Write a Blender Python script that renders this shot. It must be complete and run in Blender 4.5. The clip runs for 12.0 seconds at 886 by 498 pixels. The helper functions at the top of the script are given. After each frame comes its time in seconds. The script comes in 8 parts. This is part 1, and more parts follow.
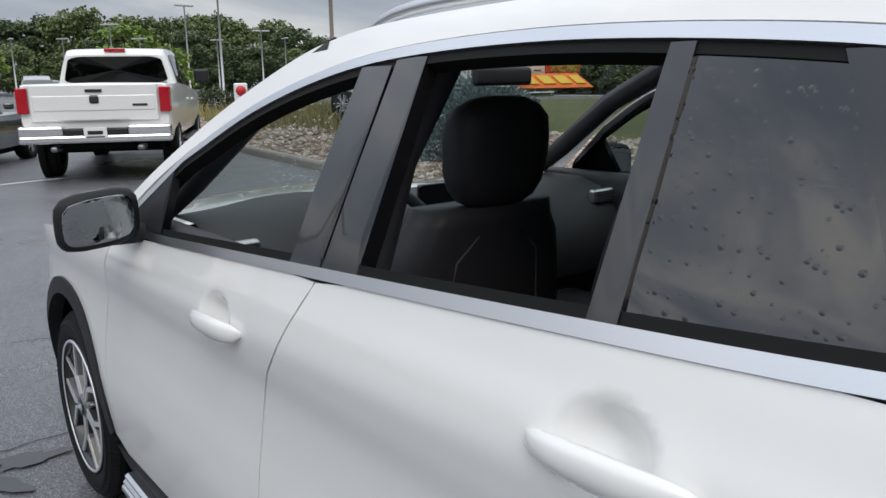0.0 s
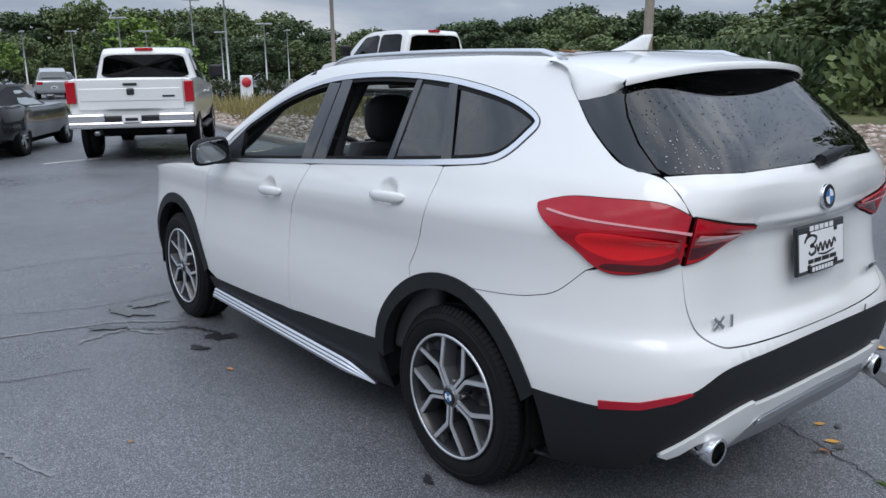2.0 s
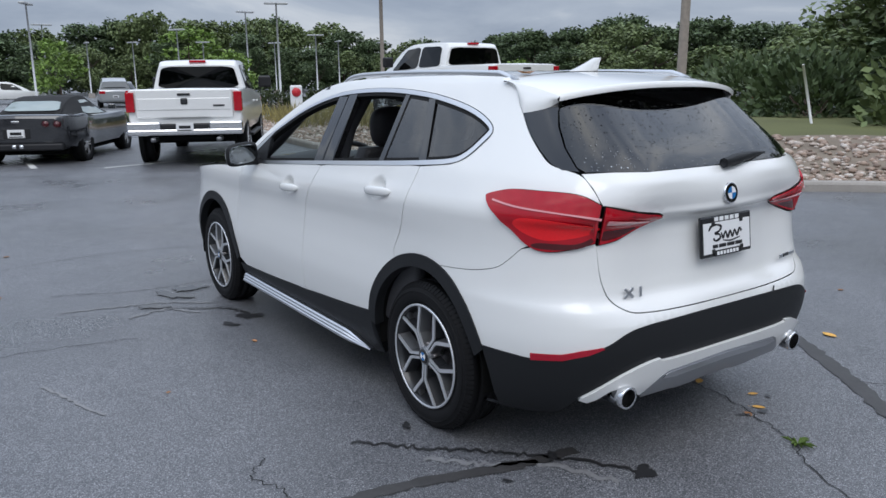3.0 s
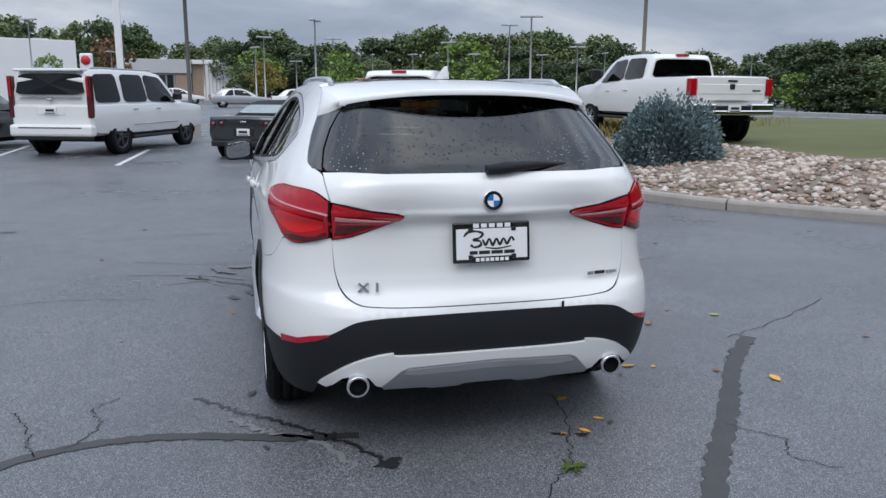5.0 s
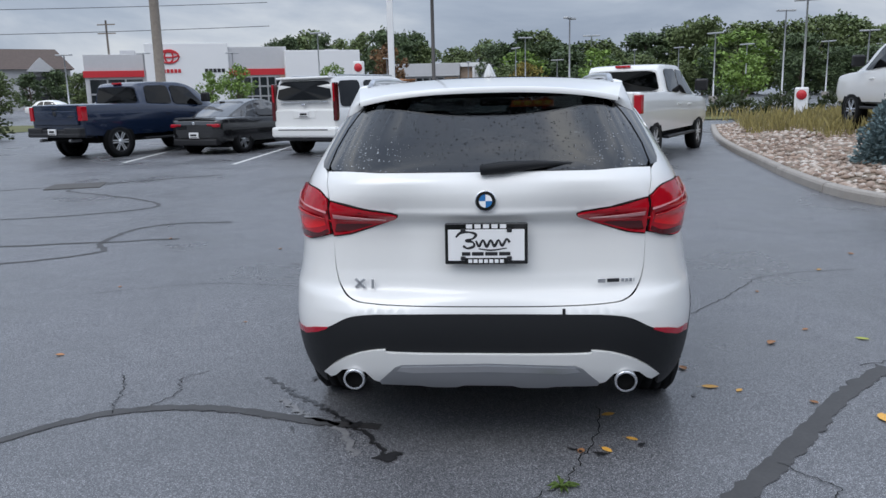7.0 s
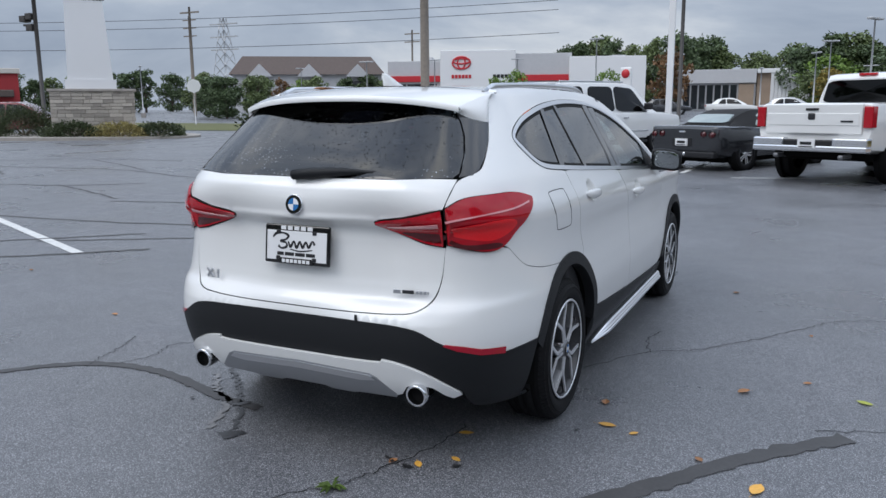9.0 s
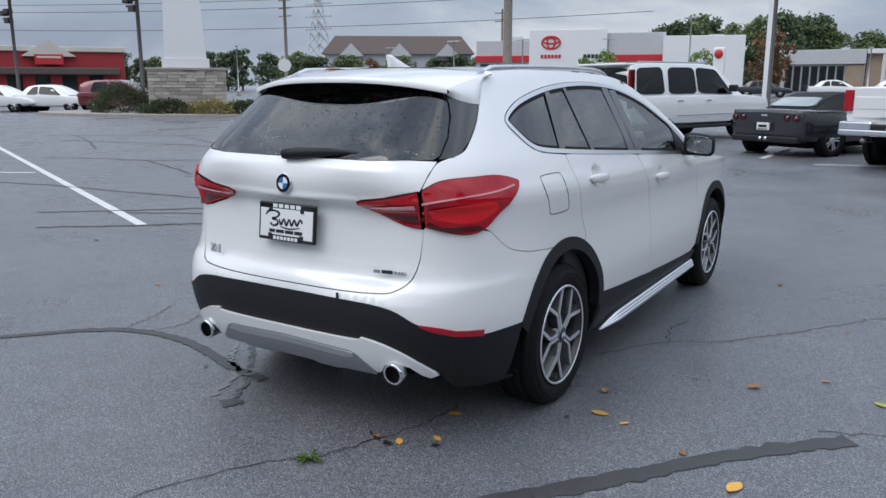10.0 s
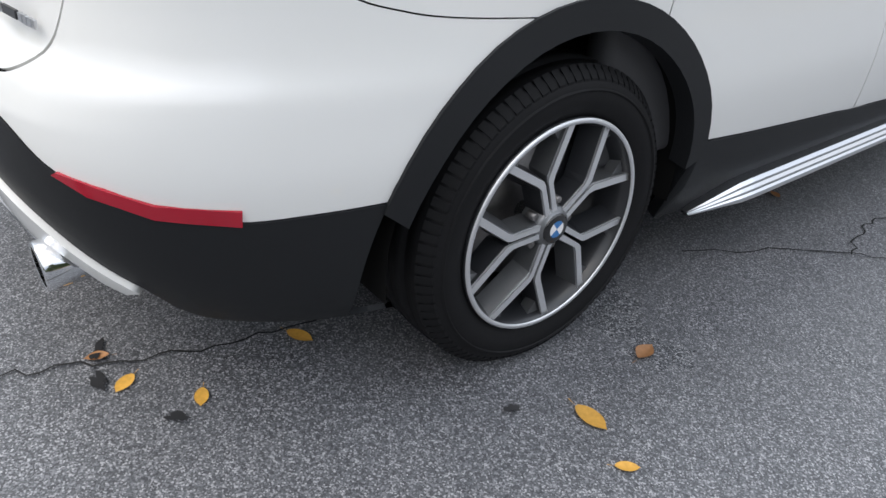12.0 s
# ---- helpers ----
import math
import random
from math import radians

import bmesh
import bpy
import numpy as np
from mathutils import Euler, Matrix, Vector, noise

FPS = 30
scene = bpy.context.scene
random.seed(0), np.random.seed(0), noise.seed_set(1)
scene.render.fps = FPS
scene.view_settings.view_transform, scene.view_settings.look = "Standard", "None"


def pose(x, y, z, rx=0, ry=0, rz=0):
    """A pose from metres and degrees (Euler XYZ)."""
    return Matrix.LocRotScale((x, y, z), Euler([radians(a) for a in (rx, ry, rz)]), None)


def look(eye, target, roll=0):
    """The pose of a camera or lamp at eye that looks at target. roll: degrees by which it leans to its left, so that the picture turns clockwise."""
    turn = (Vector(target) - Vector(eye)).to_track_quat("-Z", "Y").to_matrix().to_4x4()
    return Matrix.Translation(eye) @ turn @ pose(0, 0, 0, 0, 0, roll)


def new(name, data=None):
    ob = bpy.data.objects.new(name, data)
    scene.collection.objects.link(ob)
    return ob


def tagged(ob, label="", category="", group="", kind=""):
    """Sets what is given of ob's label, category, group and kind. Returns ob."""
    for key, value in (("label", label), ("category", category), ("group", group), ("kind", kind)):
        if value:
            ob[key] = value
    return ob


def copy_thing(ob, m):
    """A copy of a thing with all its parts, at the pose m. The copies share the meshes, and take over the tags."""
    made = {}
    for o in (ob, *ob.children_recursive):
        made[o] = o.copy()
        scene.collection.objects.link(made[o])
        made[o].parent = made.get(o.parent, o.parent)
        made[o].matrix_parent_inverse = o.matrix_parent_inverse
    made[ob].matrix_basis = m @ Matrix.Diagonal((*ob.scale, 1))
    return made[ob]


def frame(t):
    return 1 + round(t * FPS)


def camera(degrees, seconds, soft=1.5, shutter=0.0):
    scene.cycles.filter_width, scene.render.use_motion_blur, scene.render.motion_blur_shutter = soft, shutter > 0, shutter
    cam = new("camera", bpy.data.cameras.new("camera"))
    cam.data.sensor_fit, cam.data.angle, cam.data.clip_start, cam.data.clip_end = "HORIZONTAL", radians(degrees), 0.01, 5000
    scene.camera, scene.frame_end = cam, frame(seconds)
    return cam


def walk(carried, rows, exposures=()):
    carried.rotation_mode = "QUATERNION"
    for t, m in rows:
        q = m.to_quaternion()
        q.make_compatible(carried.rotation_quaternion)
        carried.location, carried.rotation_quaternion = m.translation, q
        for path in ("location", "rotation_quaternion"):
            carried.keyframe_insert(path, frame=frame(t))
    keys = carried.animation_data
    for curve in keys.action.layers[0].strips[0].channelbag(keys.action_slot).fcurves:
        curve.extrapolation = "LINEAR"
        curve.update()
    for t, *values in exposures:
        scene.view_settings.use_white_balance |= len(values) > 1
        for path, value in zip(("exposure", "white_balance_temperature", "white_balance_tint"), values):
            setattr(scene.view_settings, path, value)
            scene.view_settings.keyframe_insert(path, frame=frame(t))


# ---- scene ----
cam = camera(59.6, 12.0)
PATH = [
    (0, (-1.456, -0.107, 1.412), (-0.238, 1.422, 0.992), -0.9),
    (0.5, (-1.758, -0.64, 1.439), (-0.562, 0.9, 0.993), -1.4),
    (1, (-2.053, -1.164, 1.45), (-0.843, 0.366, 1.008), -1.0),
    (1.5, (-2.3, -1.623, 1.461), (-1.081, -0.101, 1.015), -1.0),
    (2, (-2.517, -2.039, 1.478), (-1.306, -0.511, 1.035), -0.9),
    (2.5, (-2.699, -2.349, 1.504), (-1.519, -0.794, 1.067), -0.9),
    (3, (-2.645, -2.702, 1.504), (-1.53, -1.095, 1.086), -0.8),
    (3.5, (-2.343, -3.017, 1.463), (-1.338, -1.335, 1.063), -0.6),
    (5.5, (-0.582, -3.81, 1.474), (-0.268, -1.874, 1.082), 0.1),
    (6, (-0.363, -3.77, 1.479), (-0.212, -1.815, 1.082), -0.4),
    (6.5, (-0.229, -3.704, 1.481), (-0.232, -1.743, 1.087), -0.9),
    (7, (0.097, -3.814, 1.463), (-0.079, -1.86, 1.079), -1.4),
    (9, (1.909, -3.38, 1.448), (1.035, -1.617, 1.089), -0.4),
    (9.5, (2.209, -3.29, 1.449), (1.226, -1.589, 1.076), -0.2),
    (10, (2.281, -3.189, 1.454), (1.217, -1.545, 1.047), 0.0),
    (10.5, (2.149, -2.802, 1.375), (1.025, -1.217, 0.899), 0.5),
    (11, (2.059, -2.242, 1.267), (0.881, -0.746, 0.656), 1.4),
    (11.5, (1.948, -1.655, 1.152), (0.698, -0.309, 0.359), 3.2),
    (12, (1.772, -1.061, 1.08), (0.474, 0.064, 0.056), 5.3),
]
walk(cam, [(t, look(eye, target, roll)) for t, eye, target, roll in PATH],
     [(0, .17, 7150, 10), (.25, .05, 6700, 10), (.6, -.02, 6350, 10), (1.3, .08, 6500, 10), (6, .09, 6500, 10), (10.6, .13, 6500, 10), (11.3, .33, 6800, 10), (12, .68, 7200, 10)])

# ---- world, sun, exposure ----
world = bpy.data.worlds.new("overcast_sky")
scene.world = world
world.use_nodes = True
_n, _l = world.node_tree.nodes, world.node_tree.links
_n.clear()
sky = _n.new("ShaderNodeTexSky")
sky.sky_type = "NISHITA"
sky.sun_disc = False
sky.sun_elevation, sky.sun_rotation = radians(52), radians(150)
sky.air_density, sky.dust_density = 1.0, 2.5
# broken stratocumulus: soft white heaps over blue-grey, drawn out along the horizon
coord = _n.new("ShaderNodeTexCoord")
split = _n.new("ShaderNodeSeparateXYZ")
_l.new(coord.outputs["Generated"], split.inputs[0])
height = _n.new("ShaderNodeMath"); height.operation = "MAXIMUM"; height.inputs[1].default_value = 0.0
_l.new(split.outputs["Z"], height.inputs[0])
stretch = _n.new("ShaderNodeMapping"); stretch.inputs["Scale"].default_value = (1.0, 1.0, 3.4)
_l.new(coord.outputs["Generated"], stretch.inputs[0])
cloud = _n.new("ShaderNodeTexNoise"); cloud.inputs["Scale"].default_value = 2.6; cloud.inputs["Detail"].default_value = 8; cloud.inputs["Roughness"].default_value = 0.56
cloud.inputs["Distortion"].default_value = 0.35
_l.new(stretch.outputs[0], cloud.inputs["Vector"])
ramp = _n.new("ShaderNodeValToRGB")
els = ramp.color_ramp.elements
els[0].position, els[0].color = 0.34, (0.35, 0.42, 0.55, 1)
els[1].position, els[1].color = 0.74, (0.96, 0.99, 1.0, 1)
e = els.new(0.49); e.color = (0.485, 0.56, 0.685, 1)
e = els.new(0.59); e.color = (0.69, 0.75, 0.845, 1)
_l.new(cloud.outputs["Fac"], ramp.inputs[0])
blue = _n.new("ShaderNodeMix"); blue.data_type = "RGBA"; blue.inputs[0].default_value = 0.90
scaled = _n.new("ShaderNodeVectorMath"); scaled.operation = "SCALE"; scaled.inputs["Scale"].default_value = 0.12
_l.new(sky.outputs[0], scaled.inputs[0])
_l.new(scaled.outputs[0], blue.inputs[6]); _l.new(ramp.outputs[0], blue.inputs[7])
rise = _n.new("ShaderNodeMapRange"); rise.interpolation_type = "SMOOTHSTEP"
rise.inputs[1].default_value, rise.inputs[2].default_value, rise.inputs[3].default_value, rise.inputs[4].default_value = 0.14, 0.75, 0.80, 2.05
_l.new(height.outputs[0], rise.inputs[0])
dome = _n.new("ShaderNodeVectorMath"); dome.operation = "SCALE"
_l.new(blue.outputs[2], dome.inputs[0]); _l.new(rise.outputs[0], dome.inputs["Scale"])
bg = _n.new("ShaderNodeBackground"); bg.inputs["Strength"].default_value = 1.0
_l.new(dome.outputs[0], bg.inputs[0])
out = _n.new("ShaderNodeOutputWorld")
_l.new(bg.outputs[0], out.inputs[0])

sun = new("sun", bpy.data.lights.new("sun", "SUN"))
sun.data.energy, sun.data.angle, sun.data.color = 0.8, radians(35), (1.0, 0.97, 0.92)
sun.matrix_world = look((-13, -17, 25), (0, 0, 0))


# ---- materials ----
def material(name, color=(0.5, 0.5, 0.5), rough=0.5, metal=0.0, coat=0.0, emit=0.0, grain=0.0, scale=60.0, bump=0.0, blotch=0.0, blotch_scale=3.0, per_object=0.0):
    m = bpy.data.materials.new(name)
    m.use_nodes = True
    nt = m.node_tree
    b = nt.nodes["Principled BSDF"]
    b.inputs["Base Color"].default_value = (*color, 1)
    b.inputs["Roughness"].default_value = rough
    b.inputs["Metallic"].default_value = metal
    b.inputs["Coat Weight"].default_value = coat
    b.inputs["Coat Roughness"].default_value = 0.03
    if emit:
        b.inputs["Emission Color"].default_value = (*color, 1)
        b.inputs["Emission Strength"].default_value = emit
    geo = nt.nodes.new("ShaderNodeNewGeometry")
    link = nt.links.new
    last = None
    if grain or bump:
        fine = nt.nodes.new("ShaderNodeTexNoise")
        fine.inputs["Scale"].default_value, fine.inputs["Detail"].default_value = scale, 4
        link(geo.outputs["Position"], fine.inputs["Vector"])
    amounts = []
    if grain:
        amounts.append((fine.outputs["Fac"], grain))
    if blotch:
        wide = nt.nodes.new("ShaderNodeTexNoise")
        wide.inputs["Scale"].default_value, wide.inputs["Detail"].default_value = blotch_scale, 5
        link(geo.outputs["Position"], wide.inputs["Vector"])
        amounts.append((wide.outputs["Fac"], blotch))
    if per_object:
        info = nt.nodes.new("ShaderNodeObjectInfo")
        amounts.append((info.outputs["Random"], per_object))
    if amounts:
        value = None
        for socket, amount in amounts:
            ma = nt.nodes.new("ShaderNodeMath"); ma.operation = "MULTIPLY_ADD"
            link(socket, ma.inputs[0]); ma.inputs[1].default_value = 2 * amount; ma.inputs[2].default_value = 1 - amount
            if value is None:
                value = ma
            else:
                mu = nt.nodes.new("ShaderNodeMath"); mu.operation = "MULTIPLY"
                link(value.outputs[0], mu.inputs[0]); link(ma.outputs[0], mu.inputs[1]); value = mu
        sc = nt.nodes.new("ShaderNodeVectorMath"); sc.operation = "SCALE"
        sc.inputs[0].default_value = color
        link(value.outputs[0], sc.inputs["Scale"])
        link(sc.outputs[0], b.inputs["Base Color"])
    if bump:
        bn = nt.nodes.new("ShaderNodeBump"); bn.inputs["Strength"].default_value = bump; bn.inputs["Distance"].default_value = 0.004
        link(fine.outputs["Fac"], bn.inputs["Height"]); link(bn.outputs[0], b.inputs["Normal"])
    return m


def glass(name, tint=(0.05, 0.055, 0.06), gloss=0.02, ior=1.5, drops=0.0):
    """Thin tinted pane: see-through by its tint, with a mirror gloss that grows at grazing angles."""
    m = bpy.data.materials.new(name)
    m.use_nodes = True
    nt = m.node_tree
    nt.nodes.clear()
    tr = nt.nodes.new("ShaderNodeBsdfTransparent"); tr.inputs[0].default_value = (*tint, 1)
    gl = nt.nodes.new("ShaderNodeBsdfGlossy"); gl.inputs["Roughness"].default_value = gloss; gl.inputs[0].default_value = (1, 1, 1, 1)
    fr = nt.nodes.new("ShaderNodeLayerWeight"); fr.inputs["Blend"].default_value = 0.5
    edge = nt.nodes.new("ShaderNodeMath"); edge.operation = "POWER"; edge.inputs[1].default_value = 4.0
    base = ((ior - 1) / (ior + 1)) ** 2
    gain = nt.nodes.new("ShaderNodeMath"); gain.operation = "MULTIPLY_ADD"; gain.inputs[1].default_value = 0.95 - base; gain.inputs[2].default_value = base
    mx = nt.nodes.new("ShaderNodeMixShader"); o = nt.nodes.new("ShaderNodeOutputMaterial")
    link = nt.links.new
    link(fr.outputs["Facing"], edge.inputs[0]); link(edge.outputs[0], gain.inputs[0]); link(gain.outputs[0], mx.inputs[0]); link(tr.outputs[0], mx.inputs[1]); link(gl.outputs[0], mx.inputs[2]); link(mx.outputs[0], o.inputs[0])
    if drops:
        geo = nt.nodes.new("ShaderNodeNewGeometry")
        vo = nt.nodes.new("ShaderNodeTexVoronoi"); vo.inputs["Scale"].default_value = 95; vo.inputs["Randomness"].default_value = 1
        link(geo.outputs["Position"], vo.inputs["Vector"])
        pick = nt.nodes.new("ShaderNodeSeparateColor"); link(vo.outputs["Color"], pick.inputs[0])
        size = nt.nodes.new("ShaderNodeMapRange"); size.inputs[1].default_value = 0.36; size.inputs[2].default_value = 1.0; size.inputs[3].default_value = 0.0; size.inputs[4].default_value = 0.42
        link(pick.outputs[0], size.inputs[0])
        cut = nt.nodes.new("ShaderNodeMath"); cut.operation = "SUBTRACT"; link(size.outputs[0], cut.inputs[0]); link(vo.outputs["Distance"], cut.inputs[1])
        pos = nt.nodes.new("ShaderNodeMath"); pos.operation = "MAXIMUM"; pos.inputs[1].default_value = 0; link(cut.outputs[0], pos.inputs[0])
        bn = nt.nodes.new("ShaderNodeBump"); bn.inputs["Strength"].default_value = drops; bn.inputs["Distance"].default_value = 0.012
        link(pos.outputs[0], bn.inputs["Height"]); link(bn.outputs[0], gl.inputs["Normal"]); link(bn.outputs[0], fr.inputs["Normal"])
    return m


WHITE = material("white_paint", (0.80, 0.80, 0.785), 0.32, coat=1.0, blotch=0.015, blotch_scale=2.0)
BLACK_PLASTIC = material("black_grained_plastic", (0.016, 0.017, 0.019), 0.5, grain=0.2, scale=900, bump=0.15)
GLOSS_BLACK = material("gloss_black_trim", (0.008, 0.008, 0.009), 0.12, coat=0.5)
RUBBER = material("tyre_rubber", (0.010, 0.010, 0.011), 0.62, grain=0.25, scale=140, blotch=0.25, blotch_scale=12)
SEAL = material("rubber_seal", (0.01, 0.01, 0.01), 0.6)
INNER = material("dark_underbody", (0.006, 0.006, 0.006), 0.9)
SATIN = material("satin_aluminium", (0.66, 0.67, 0.69), 0.28, metal=1.0, grain=0.03, scale=400)
SILVER = material("silver_bumper_insert", (0.36, 0.37, 0.39), 0.38, metal=0.7, grain=0.05, scale=300)
CHROME = material("polished_chrome", (0.75, 0.76, 0.78), 0.08, metal=1.0)
RIM_FACE = material("machined_alloy", (0.80, 0.81, 0.83), 0.48, metal=0.9, grain=0.06, scale=300)
RIM_DARK = material("dark_grey_alloy_paint", (0.020, 0.021, 0.024), 0.35, coat=0.3)
RIM_GREY = material("satin_grey_alloy", (0.22, 0.225, 0.235), 0.42, metal=0.8, grain=0.05, scale=200)
MIRROR = material("mirror_silver", (0.34, 0.36, 0.37), 0.01, metal=1.0)
DASH = material("grey_dash_top", (0.045, 0.046, 0.05), 0.6, grain=0.2, scale=500, bump=0.1)
SCREEN_OFF = material("dark_screen", (0.006, 0.006, 0.008), 0.08, coat=1.0)
DISC = material("brake_steel", (0.22, 0.21, 0.21), 0.4, metal=0.9, grain=0.2, scale=90)
PRIVACY = glass("privacy_glass", (0.034, 0.038, 0.042), ior=1.75, drops=0.35)
REARGLASS = glass("rear_window_glass", (0.032, 0.035, 0.038), ior=1.75, drops=1.0)
CLEAR = glass("green_tinted_glass", (0.42, 0.50, 0.48), ior=1.5)
SCREEN = glass("windscreen_glass", (0.62, 0.68, 0.66), ior=1.5, drops=0.6)
CABIN = material("black_cabin_plastic", (0.050, 0.050, 0.055), 0.6, grain=0.2, scale=500, bump=0.1)
CLOTH = material("black_seat_leatherette", (0.040, 0.040, 0.046), 0.55, grain=0.3, scale=300, bump=0.2)
PIPING = material("grey_seat_piping", (0.10, 0.10, 0.11), 0.6)
HEADLINER = material("grey_headliner", (0.35, 0.34, 0.33), 0.9, grain=0.1, scale=400)
RED_LENS = material("red_lamp_lens", (0.42, 0.004, 0.014), 0.08, coat=0.15, blotch=0.18, blotch_scale=22)
RED_GLOW = material("bright_red_lamp_bar", (0.80, 0.012, 0.018), 0.10, coat=0.1, grain=0.12, scale=160)
RED_DARK = material("dark_red_lamp_housing", (0.075, 0.0015, 0.004), 0.10, coat=0.5)
RED_PALE = material("pale_reflector_line", (0.75, 0.30, 0.32), 0.2, coat=1.0)
PLATE_WHITE = material("dealer_plate_white", (0.80, 0.80, 0.80), 0.4, coat=0.3)
INK = material("black_print", (0.01, 0.01, 0.012), 0.5)
BADGE_BLUE = material("badge_blue", (0.02, 0.16, 0.42), 0.25, coat=0.8)
BADGE_WHITE = material("badge_white", (0.85, 0.85, 0.86), 0.25, coat=0.8)
ORANGE = material("orange_card", (0.90, 0.18, 0.02), 0.6)
YELLOW = material("yellow_card", (0.90, 0.55, 0.05), 0.6)
REFLECTOR = material("deep_red_reflector", (0.40, 0.004, 0.022), 0.12, coat=0.3, blotch=0.1, blotch_scale=20)
for dull, shine in ((BLACK_PLASTIC, .22), (RUBBER, .16), (SEAL, .12), (INNER, .12)):
    dull.node_tree.nodes["Principled BSDF"].inputs["Specular IOR Level"].default_value = shine


# ---- mesh helpers ----
from mathutils.geometry import delaunay_2d_cdt


def thing(name, label, category, group="", at=None, kind=""):
    ob = new(name)
    ob.empty_display_size = 0.2
    if at is not None:
        ob.matrix_basis = at
    return tagged(ob, label, category, group, kind)


def mesh_part(name, verts, faces, mat, parent=None, label="", smooth=True, normals=None, mats=None, slots=None):
    me = bpy.data.meshes.new(name)
    me.from_pydata([tuple(map(float, v)) for v in verts], [], faces)
    me.materials.append(mat)
    for extra in mats or ():
        me.materials.append(extra)
    if slots is not None:
        me.polygons.foreach_set("material_index", slots)
    me.polygons.foreach_set("use_smooth", [smooth] * len(me.polygons))
    me.update()
    if normals is not None:
        me.normals_split_custom_set_from_vertices([tuple(map(float, n)) for n in normals])
    ob = new(name, me)
    if parent is not None:
        ob.parent = parent
    if label:
        ob["label"] = label
    return ob


def part(name, bm, mat, parent=None, label="", smooth=False):
    me = bpy.data.meshes.new(name)
    bm.normal_update()
    bm.to_mesh(me)
    bm.free()
    me.materials.append(mat)
    if smooth:
        me.polygons.foreach_set("use_smooth", [True] * len(me.polygons))
    ob = new(name, me)
    if parent is not None:
        ob.parent = parent
    if label:
        ob["label"] = label
    return ob


def box_bm(lo, hi, bevel=0.0, segs=2, m=None, bm=None):
    own = bmesh.new()
    bmesh.ops.create_cube(own, size=1)
    lo, hi = Vector(lo), Vector(hi)
    for v in own.verts:
        v.co = Vector([(lo[k] + hi[k]) / 2 + v.co[k] * (hi[k] - lo[k]) for k in range(3)])
    if bevel:
        bmesh.ops.bevel(own, geom=own.edges[:], offset=bevel, segments=segs, profile=0.5, affect="EDGES")
    if m is not None:
        bmesh.ops.transform(own, matrix=m, verts=own.verts)
    if bm is None:
        return own
    me = bpy.data.meshes.new("tmp")
    own.to_mesh(me); own.free()
    bm.from_mesh(me); bpy.data.meshes.remove(me)
    return bm


def tube(path, radius, sides=8, closed=False):
    """Vertices and faces of a round bar along a path; radius may vary along it."""
    pts = [Vector(p) for p in path]
    n = len(pts)
    rad = radius if isinstance(radius, (list, tuple)) else [radius] * n
    verts, faces = [], []
    ref = Vector((0, 0, 1))
    for i, p in enumerate(pts):
        d = (pts[(i + 1) % n] - pts[i - 1]) if closed else (pts[min(i + 1, n - 1)] - pts[max(i - 1, 0)])
        d.normalize()
        a = d.cross(ref if abs(d.z) < 0.95 else Vector((1, 0, 0))).normalized()
        b = d.cross(a)
        for k in range(sides):
            w = 2 * math.pi * k / sides
            verts.append(p + rad[i] * (math.cos(w) * a + math.sin(w) * b))
    for i in range(n if closed else n - 1):
        j = (i + 1) % n
        for k in range(sides):
            q = (k + 1) % sides
            faces.append((i * sides + k, i * sides + q, j * sides + q, j * sides + k))
    if not closed:
        faces.append(tuple(range(sides)))
        faces.append(tuple(range((n - 1) * sides, n * sides))[::-1])
    return verts, faces


def lathe(profile, segs=40, axis="x"):
    """Turn a profile of (along, radius) round an axis."""
    verts, faces = [], []
    for a, r in profile:
        for k in range(segs):
            w = 2 * math.pi * k / segs
            c, s = r * math.cos(w), r * math.sin(w)
            verts.append((a, c, s) if axis == "x" else ((c, a, s) if axis == "y" else (c, s, a)))
    n = len(profile)
    for i in range(n - 1):
        for k in range(segs):
            q = (k + 1) % segs
            faces.append((i * segs + k, (i + 1) * segs + k, (i + 1) * segs + q, i * segs + q))
    return verts, faces


def smooth_line(pts, per=6, closed=True):
    """A curve through points; a third entry of 1 makes a sharp corner."""
    n = len(pts)
    res = []
    for i in range(n if closed else n - 1):
        p0, p1, p2, p3 = pts[i - 1], pts[i], pts[(i + 1) % n], pts[(i + 2) % n]
        a, b = np.array(p1[:2], float), np.array(p2[:2], float)
        end0 = (not closed and i == 0) or len(p1) > 2
        end1 = (not closed and i == n - 2) or len(p2) > 2
        m1 = (b - a) if end0 else (b - np.array(p0[:2], float)) / 2
        m2 = (b - a) if end1 else (np.array(p3[:2], float) - a) / 2
        if end0 and end1:
            res.append(tuple(a)); continue
        for k in range(per):
            t = k / per
            q = (2*t**3 - 3*t**2 + 1) * a + (t**3 - 2*t**2 + t) * m1 + (-2*t**3 + 3*t**2) * b + (t**3 - t**2) * m2
            res.append(tuple(q))
    if not closed:
        res.append(tuple(pts[-1][:2]))
    return res


def area2(poly):
    return 0.5 * sum(poly[i - 1][0] * poly[i][1] - poly[i][0] * poly[i - 1][1] for i in range(len(poly)))


